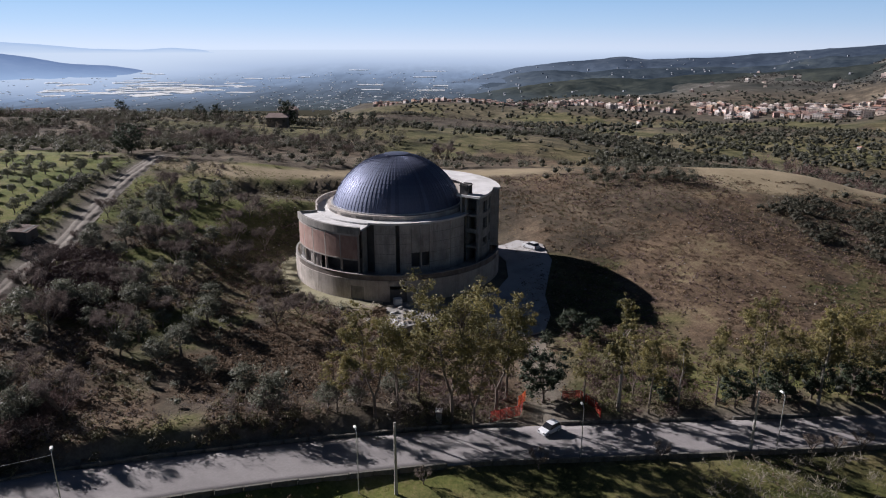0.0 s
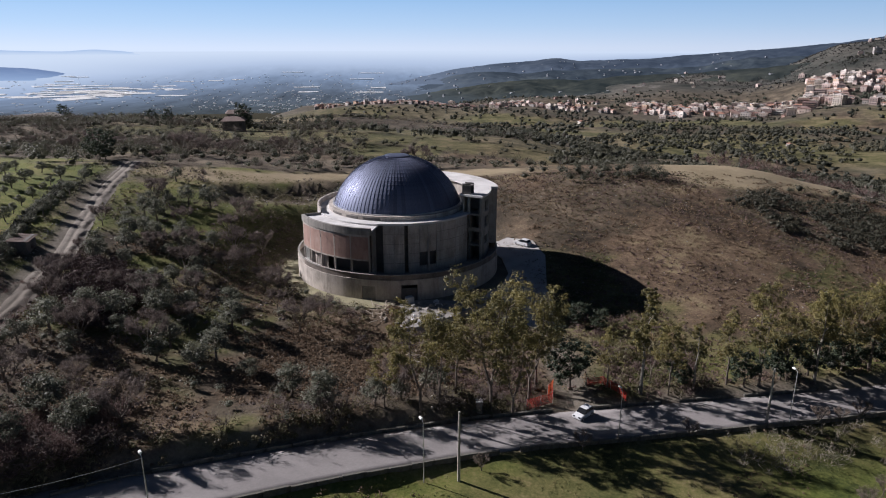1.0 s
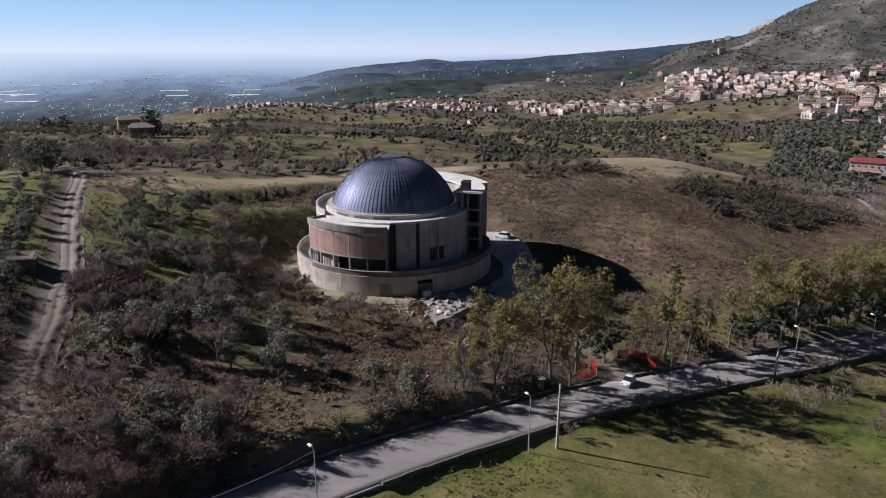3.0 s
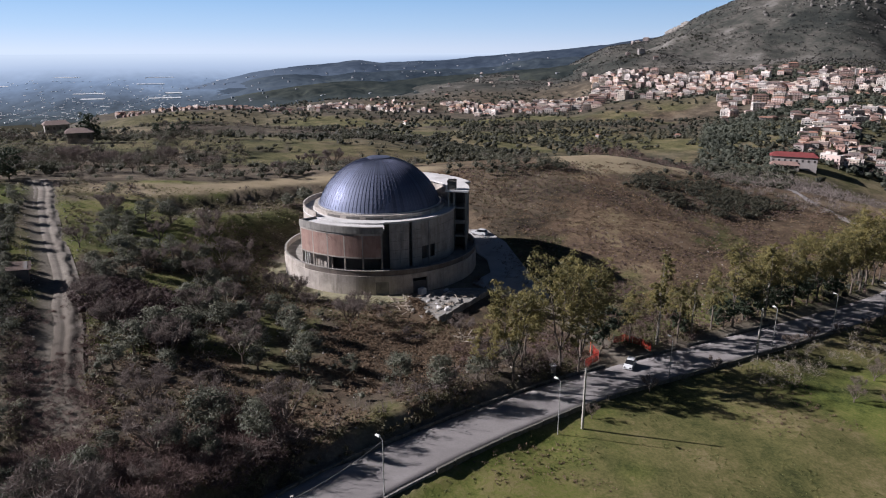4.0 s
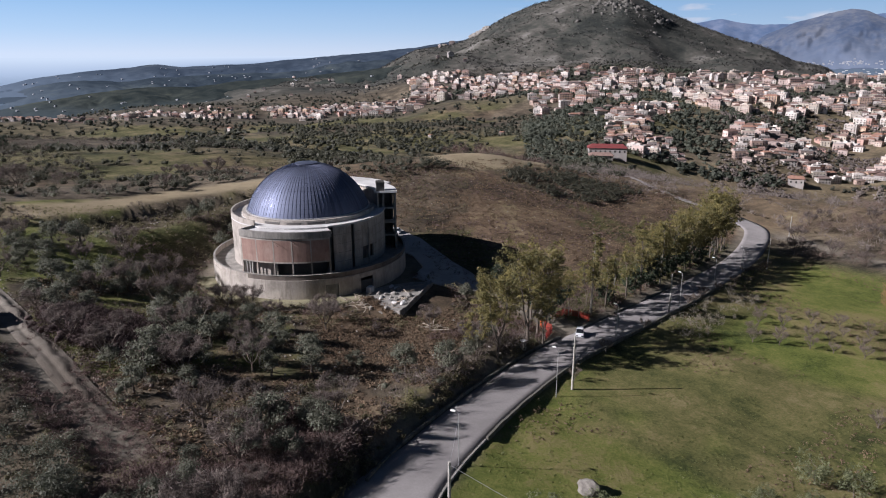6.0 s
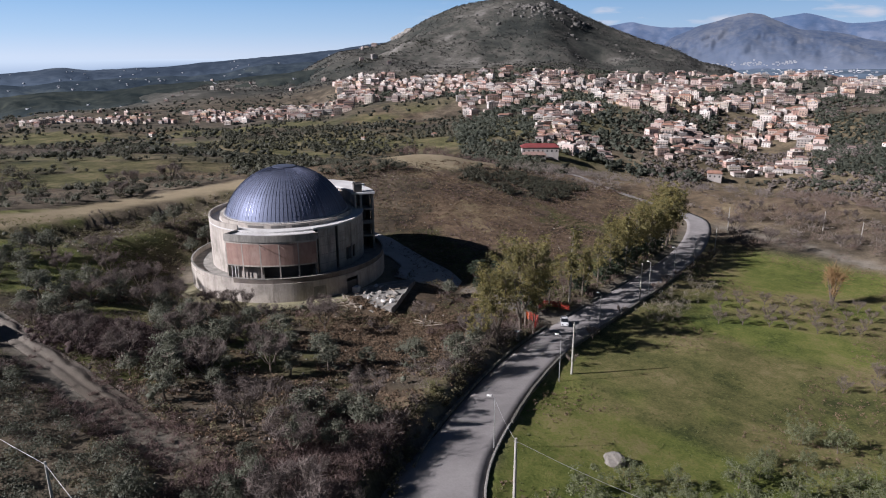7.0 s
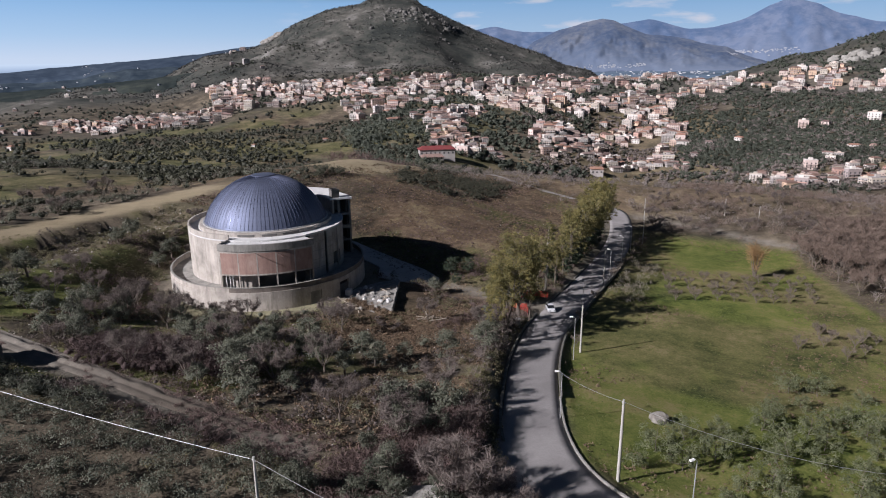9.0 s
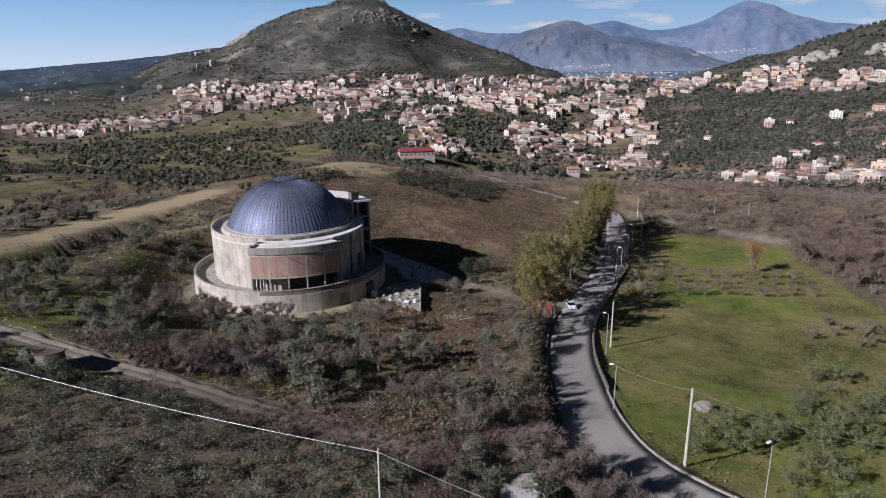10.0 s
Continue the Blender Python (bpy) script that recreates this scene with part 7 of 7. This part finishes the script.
crags("cliff_rocks", "pale rock cliff on the mountain shoulder", around(g5.uniform(40.5, 41.9, 80), g5.uniform(2270, 2390, 80)), 4, 8, g5, SHOULDER)
crags("peak_rocks", "grey rock band below the mountain top", around(g5.normal(52.4, 2.0, 150), g5.normal(2130, 40, 150)), 2, 5.5, g5)
crags("slope_rocks", "grey rock patches on the mountain flank", around(g5.uniform(43, 60, 26), g5.uniform(1850, 2250, 26)), 2, 5, g5)
crags("quarry_rocks", "white quarry face on the eastern hill", np.concatenate([around(g5.uniform(84.6, 87.4, 40), g5.uniform(1500, 1560, 40)), around(g5.uniform(89.6, 92.5, 40), g5.uniform(1480, 1560, 40))]), 4, 9, g5, QUARRY)
# raised slab with its broken edge wall, rubble and scrap timber
SLAB_Z = gz(-4, 121) + 0.12
bm = bmesh.new()
top = [bm.verts.new((x, y, SLAB_Z)) for x, y in ((-10.8, 110.4), (-2.4, 115.6), (6.2, 121.2), (2.0, 123.8), (-4.0, 125.6), (-9.4, 125.4), (-12.4, 120.6), (-12.2, 115.0))]
bm.faces.new(top)
got = bmesh.ops.extrude_face_region(bm, geom=bm.faces[:])
for v in got["geom"]:
    if isinstance(v, bmesh.types.BMVert):
        v.co.z -= 2.6
bmesh.ops.recalc_face_normals(bm, faces=bm.faces[:])
tagged(part("pavement_slab", bm, CONCRETE_DARK), "raised concrete slab strewn with rubble", "slab", kind="structure")
wall = thing("broken_wall", "broken low concrete wall along the slab's edge", "wall", (-11.0, 110.0, SLAB_Z), math.degrees(math.atan2(10.8, 17.0)))
for i in range(8):
    bm = bmesh.new()
    box(bm, 2.5 * i, 2.5 * i + 2.4, -0.2, 0.2, -2.6, 0.42 - 0.16 * (i * 5 % 3))
    bmesh.ops.bevel(bm, geom=bm.edges[:], offset=0.05, segments=1, affect="EDGES")
    part("wall_block", bm, CONCRETE_DARK, wall)


def on_slab(x, y):
    return SLAB_Z if (-12 < x < 5 and 111 < y < 125.4 and (y - 110.4) > (x + 10.8) * 0.635 + 0.3) else gz(x, y)


for i in range(34):
    x, y = (-3.2 + g5.normal() * 1.2, 122.0 + g5.normal() * 0.7) if i < 9 else (-9.0 + g5.normal() * 3.0, 117.5 + g5.normal() * 3.0)
    n = g5.uniform(0.28, 0.75)
    ob = boulder("rubble_lump", "broken concrete lump on the rubble slab", x, y, n, 300 + i, SCREED if i % 4 == 0 else CONCRETE_DARK)
    ob.location.z = on_slab(x, y) + n * 0.25
weeds = np.array([(-11.6 - 1.4 * q + g5.normal() * 0.5, 109.5 + 11.5 * r + g5.normal() * 0.4) for q, r in g5.random((150, 2))])
bushes("slab_weeds", "dry weeds banked against the slab's edge", weeds, (0.4, 0.95), 40, 0.16, DRY, g5, 0.5, "weeds")
for i in range(16):
    x, y, n = -12.6 + g5.normal() * 0.7, g5.uniform(110.5, 119.5), g5.uniform(0.2, 0.5)
    boulder("rubble_lump", "broken concrete lump beside the slab", x, y, n, 340 + i, CONCRETE_DARK)
bm = bmesh.new()
box(bm, -0.8, 0.8, -0.65, 0.65, 0, 1.35)
bmesh.ops.bevel(bm, geom=bm.edges[:], offset=0.12, segments=2, affect="EDGES")
ob = tagged(part("white_block", bm, SCREED), "white plastered block on the rubble slab", "block")
ob.matrix_basis = pose(-9.0, 124.2, SLAB_Z, 0, 0, 20)
for i in range(84):
    bm = bmesh.new()
    n = g5.uniform(0.9, 2.8)
    box(bm, 0, n, -0.07, 0.07, 0, 0.1)
    if i < 46:
        x, y = -14.2 + g5.normal() * 1.5, 119.5 + g5.normal() * 2.4
    elif i < 66:
        q = g5.random()
        x, y = -12 + 14.0 * q + g5.normal() * 0.5, 111.4 + 8.6 * q + 0.8 + g5.normal() * 0.5
    else:
        x, y = -9.6 + g5.normal() * 1.4, 101.6 + g5.normal() * 0.8
    ob = tagged(part("timber", bm, TIMBER), "weathered scrap timber lying on the ground", "timber", "scrap timber heap")
    ob.matrix_basis = pose(x, y, on_slab(x, y) + 0.05 + 0.45 * g5.random(), g5.uniform(-10, 10), g5.uniform(-16, 16), g5.uniform(0, 360))
place(oprotos[1], 9.2, 112.2, 40, 1.35)


hut = thing("hut", "small dark hut with a rusty sheet roof by the track", "hut", (-83.2, 127.5, gz(-83.2, 127.5)), 8)
bm = bmesh.new()
box(bm, -1.6, 1.6, -2.6, 2.6, -0.5, 2.2)
part("wall", bm, SHADE_DARK, hut)
for i in range(12):
    bm = bmesh.new()
    box(bm, -1.9, 1.9, -2.9 + 0.48 * i, -2.9 + 0.48 * i + 0.4, 2.2, 2.28 + 0.03 * (i % 2), pose(0, 0, 0, 0, 6, 0))
    part("roof_sheet", bm, RUST, hut)
shed = thing("shed", "small shed with a pale corrugated sheet roof in the thicket", "shed", (-74.2, 57.2, gz(-74.2, 57.2)), 28)
bm = bmesh.new()
box(bm, -2.8, 2.8, -1.7, 1.7, -0.6, 2.1)
part("wall", bm, CONCRETE_DARK, shed)
for i in range(7):
    bm = bmesh.new()
    rows = [[bm.verts.new((-3.1 + 0.9 * i + 0.075 * k, y, 2.3 - 0.09 * y + 0.03 * (k % 2) + dz)) for k in range(13)] for y, dz in ((-2.0, 0), (2.0, 0), (2.0, -0.03), (-2.0, -0.03))]
    for r0, r1 in zip(rows, rows[1:] + rows[:1]):
        for k in range(12):
            bm.faces.new((r0[k], r0[k + 1], r1[k + 1], r1[k]))
    for k in (0, 12):
        bm.faces.new([r[k] for r in rows])
    bmesh.ops.recalc_face_normals(bm, faces=bm.faces[:])
    part("roof_sheet", bm, METAL if i in (2, 3) else CONCRETE_DARK, shed)
pillar = thing("gate_pillar", "pale stone gate pillar beside the trees", "pillar", (-0.6, 84.3, gz(-0.6, 84.3)))
bm = bmesh.new()
box(bm, -0.4, 0.4, -0.4, 0.4, -0.5, 1.7)
bmesh.ops.bevel(bm, geom=bm.edges[:], offset=0.05, segments=1, affect="EDGES")
part("post", bm, STONE, pillar)
bm = bmesh.new()
box(bm, -0.5, 0.5, -0.5, 0.5, 1.7, 1.85)
part("cap", bm, SCREED, pillar)


# ---- town across the valley ----
def house_proto(w, d, h, wall_mat, roof_kind, seed):
    g = np.random.default_rng(seed)
    root = thing("house", "rendered town house with a clay tile roof", "house")
    bm = bmesh.new()
    box(bm, -w / 2, w / 2, -d / 2, d / 2, -6, h)
    part("wall", bm, wall_mat, root)
    bm = bmesh.new()
    o = 0.6
    if roof_kind == "flat":
        box(bm, -w / 2 - 0.2, w / 2 + 0.2, -d / 2 - 0.2, d / 2 + 0.2, h, h + 0.5)
        box(bm, -w / 5, w / 8, -d / 6, d / 5, h + 0.5, h + 2.8)
    else:
        k = min(w, d) * 0.22
        v = [bm.verts.new(p) for p in ((-w / 2 - o, -d / 2 - o, h), (w / 2 + o, -d / 2 - o, h), (w / 2 + o, d / 2 + o, h), (-w / 2 - o, d / 2 + o, h), (-w * 0.28, 0, h + k), (w * 0.28, 0, h + k))]
        for q in ((0, 1, 5, 4), (1, 2, 5), (2, 3, 4, 5), (3, 0, 4), (3, 2, 1, 0)):
            bm.faces.new([v[i] for i in q])
    part("roof", bm, RENDER_PALE if roof_kind == "flat" else TILE, root)
    proto = None
    floors = max(2, int(h / 3.1))
    n = max(2, int(w / 3.6))
    spots = [(pose(-w / 2 + w * (c + 0.5) / n, -d / 2, 0.9 + 3.1 * fl), fl) for fl in range(floors) for c in range(n)]
    spots += [(pose(s * w / 2, -d / 2 + d * (c + 0.5) / 2, 0.9 + 3.1 * fl, 0, 0, 90), fl) for s in (-1, 1) for fl in range(floors) for c in range(2)]
    for m, fl in spots:
        if g.random() < 0.15:
            continue
        if proto is None:
            bm = bmesh.new()
            box(bm, -0.72, 0.72, -0.12, 0.12, 0, 1.8)
            proto = part("window", bm, SHUTTER, root)
            proto.matrix_basis = m
        else:
            part_again("window", proto, root, m)
    if h > 10:
        # a shaded balcony along each upper floor
        for fl in range(1, floors):
            bm = bmesh.new()
            box(bm, -w * 0.42, w * 0.42, -d / 2 - 1.3, -d / 2, 3.1 * fl + 0.1, 3.1 * fl + 0.35)
            box(bm, -w * 0.42, w * 0.42, -d / 2 - 1.3, -d / 2 - 1.2, 3.1 * fl + 0.35, 3.1 * fl + 1.2)
            part("balcony", bm, wall_mat, root)
    return root


def gapped(x, y):
    """High where the town is built up, low in its green gaps."""
    return float(value_noise(x, y, 75, 86)[()]) if np.ndim(x) == 0 else value_noise(x, y, 75, 86)


def town_spots(gen):
    """Bearings and distances of the houses, quarter by quarter."""
    out = []
    for az0, az1, r0, r1, n in ((-3, 14, 1210, 1290, 240), (12, 28, 1150, 1300, 430), (26, 36, 1120, 1280, 260), (35, 45, 1180, 1480, 300), (45, 50, 870, 1480, 190), (50, 57, 840, 1450, 330), (51, 57, 640, 850, 190), (57, 66, 980, 1370, 260),
                                (60, 72, 740, 890, 150), (61, 73.6, 738, 800, 68), (66, 73.6, 744, 775, 40), (67, 74, 900, 1010, 68), (65, 73, 1000, 1330, 260), (65, 95, 1175, 1340, 520), (78.3, 95, 606, 668, 69), (80.5, 92, 612, 650, 40), (84, 92, 690, 790, 12), (72, 92, 800, 1000, 7), (14, 44, 700, 1100, 3), (0, 40, 1500, 2600, 60)):
        for _ in range(int(n * 1.5)):
            az = gen.uniform(az0, az1)
            r = r0 + 24 * round((gen.uniform(r0, r1) - r0) / 24) + 16 * math.sin(az * 0.9) + 9 * math.sin(az * 2.3) + gen.normal() * 2.0
            x, y = OX + r * math.sin(math.radians(az)), OY + r * math.cos(math.radians(az))
            if n < 70 or gapped(x, y) > 0.41:
                out.append((az, r))
    return np.array(out)


def build_town():
    g = np.random.default_rng(91)
    spots = town_spots(g)
    a, r = np.radians(spots[:, 0]), spots[:, 1]
    x, y = OX + r * np.sin(a), OY + r * np.cos(a)
    z = ground(x, y)
    kept = []
    for i in np.argsort(r):
        if all((x[i] - x[k]) ** 2 + (y[i] - y[k]) ** 2 > 58 for k in kept):
            kept.append(i)
    protos = [house_proto(9.5 + 2.4 * (i % 4), 8 + 1.2 * (i % 3), (6, 7, 9, 11, 6.5, 8, 12, 7)[i], (RENDER_WALL, RENDER_PALE)[i % 2], "flat" if i in (3, 6) else "hip", 500 + i) for i in range(8)]
    protos += [house_proto(17, 11, 15.6, RENDER_PALE, "flat", 508), house_proto(21, 11, 12.5, RENDER_WALL, "hip", 509)]
    first = set()
    stuff = []
    for c, i in enumerate(kept):
        p = int(g.integers(8)) if g.random() < 0.86 or spots[i, 0] < 34 or r[i] < 960 else 8 + int(g.integers(2))
        turn = -max(spots[i, 0], 54) + 20 * math.sin(x[i] * 0.013) + g.normal() * 15
        k = g.uniform(0.66, 0.95) * (0.82 if spots[i, 0] < 30 or (r[i] < 1110 and spots[i, 0] < 44) else 1.0)
        m = pose(x[i], y[i], z[i] - 0.5, 0, 0, turn) @ Matrix.Diagonal((k, k, k, 1))
        if c < 190:
            if p in first:
                copy_thing(protos[p], m)
            else:
                first.add(p)
                protos[p].matrix_basis = m
        elif p not in first:
            first.add(p)
            protos[p].matrix_basis = m
        else:
            stuff.append((p, m))
    for p in range(10):
        ms = [m for q, m in stuff if q == p]
        root = protos[p]
        for kind, mat in (("wall", None), ("roof", None), ("window", None), ("balcony", None)):
            bits = [(o.data, o.matrix_basis.copy()) for o in root.children if o.name.split(".")[0] == kind]
            me_list, k = [], 0
            if not bits:
                continue
            for data, basis in bits:
                v = np.array([vv.co[:] for vv in data.vertices])
                me_list.append((v, [tuple(f.vertices) for f in data.polygons], basis))
            V, F = [], []
            for m in ms:
                for v, f, basis in me_list:
                    w = np.array(m @ basis)
                    V.append(v @ w[:3, :3].T + w[:3, 3])
                    F += [tuple(q + k for q in ff) for ff in f]
                    k += len(v)
            if not V:
                continue
            me = bpy.data.meshes.new("town_houses")
            me.from_pydata(np.concatenate(V).tolist(), [], F)
            me.materials.append(bits[0][0].materials[0])
            tagged(new("town_houses", me), "far rendered town houses with tiled roofs", "houses", kind="stuff")


build_town()
# long red-roofed house at the town's foot and a lone white one
for x, y, turn, w, d, h, mat, wallm, label in ((414, 387, -48, 34, 14, 8, TILE_RED, RENDER_PALE, "long white house with a dull red roof"), (398, 381, -48, 20, 11, 4, TILE, CONCRETE_DARK, "low brown-roofed barn beside the red-roofed house"), (560, 280, -64, 13, 10, 8, TILE, RENDER_PALE, "lone white house in the valley"),
                                              (-129, 566, 12, 16, 12, 7, TILE, CONCRETE_DARK, "unfinished farmhouse among olive trees"), (-98, 402, 5, 12, 10, 6, TILE, SHADE_DARK, "dark stone farmhouse among trees"),
                                              (-236, 451, 53, 42, 12, 4, CONCRETE, SHADE_DARK, "long grey farm shed on the crest"), (-300, 500, 20, 22, 12, 6, TILE, RENDER_WALL, "farmhouse on the crest")):
    root = thing("house", label, "house", (x, y, gz(x, y)), turn)
    bm = bmesh.new()
    box(bm, -w / 2, w / 2, -d / 2, d / 2, -5, h)
    part("wall", bm, wallm, root)
    bm = bmesh.new()
    v = [bm.verts.new(p) for p in ((-w / 2 - 1, -d / 2 - 1, h), (w / 2 + 1, -d / 2 - 1, h), (w / 2 + 1, d / 2 + 1, h), (-w / 2 - 1, d / 2 + 1, h), (-w * 0.4, 0, h + d * 0.22), (w * 0.4, 0, h + d * 0.22))]
    for q in ((0, 1, 5, 4), (1, 2, 5), (2, 3, 4, 5), (3, 0, 4), (3, 2, 1, 0)):
        bm.faces.new([v[i] for i in q])
    part("roof", bm, mat, root)
    n = int(w / 4)
    for c in range(n):
        bm = bmesh.new()
        box(bm, -0.7, 0.7, -0.12, 0.12, 0, 1.8, pose(-w / 2 + w * (c + 0.5) / n, -d / 2, h * 0.5))
        part("window", bm, SHUTTER, root)
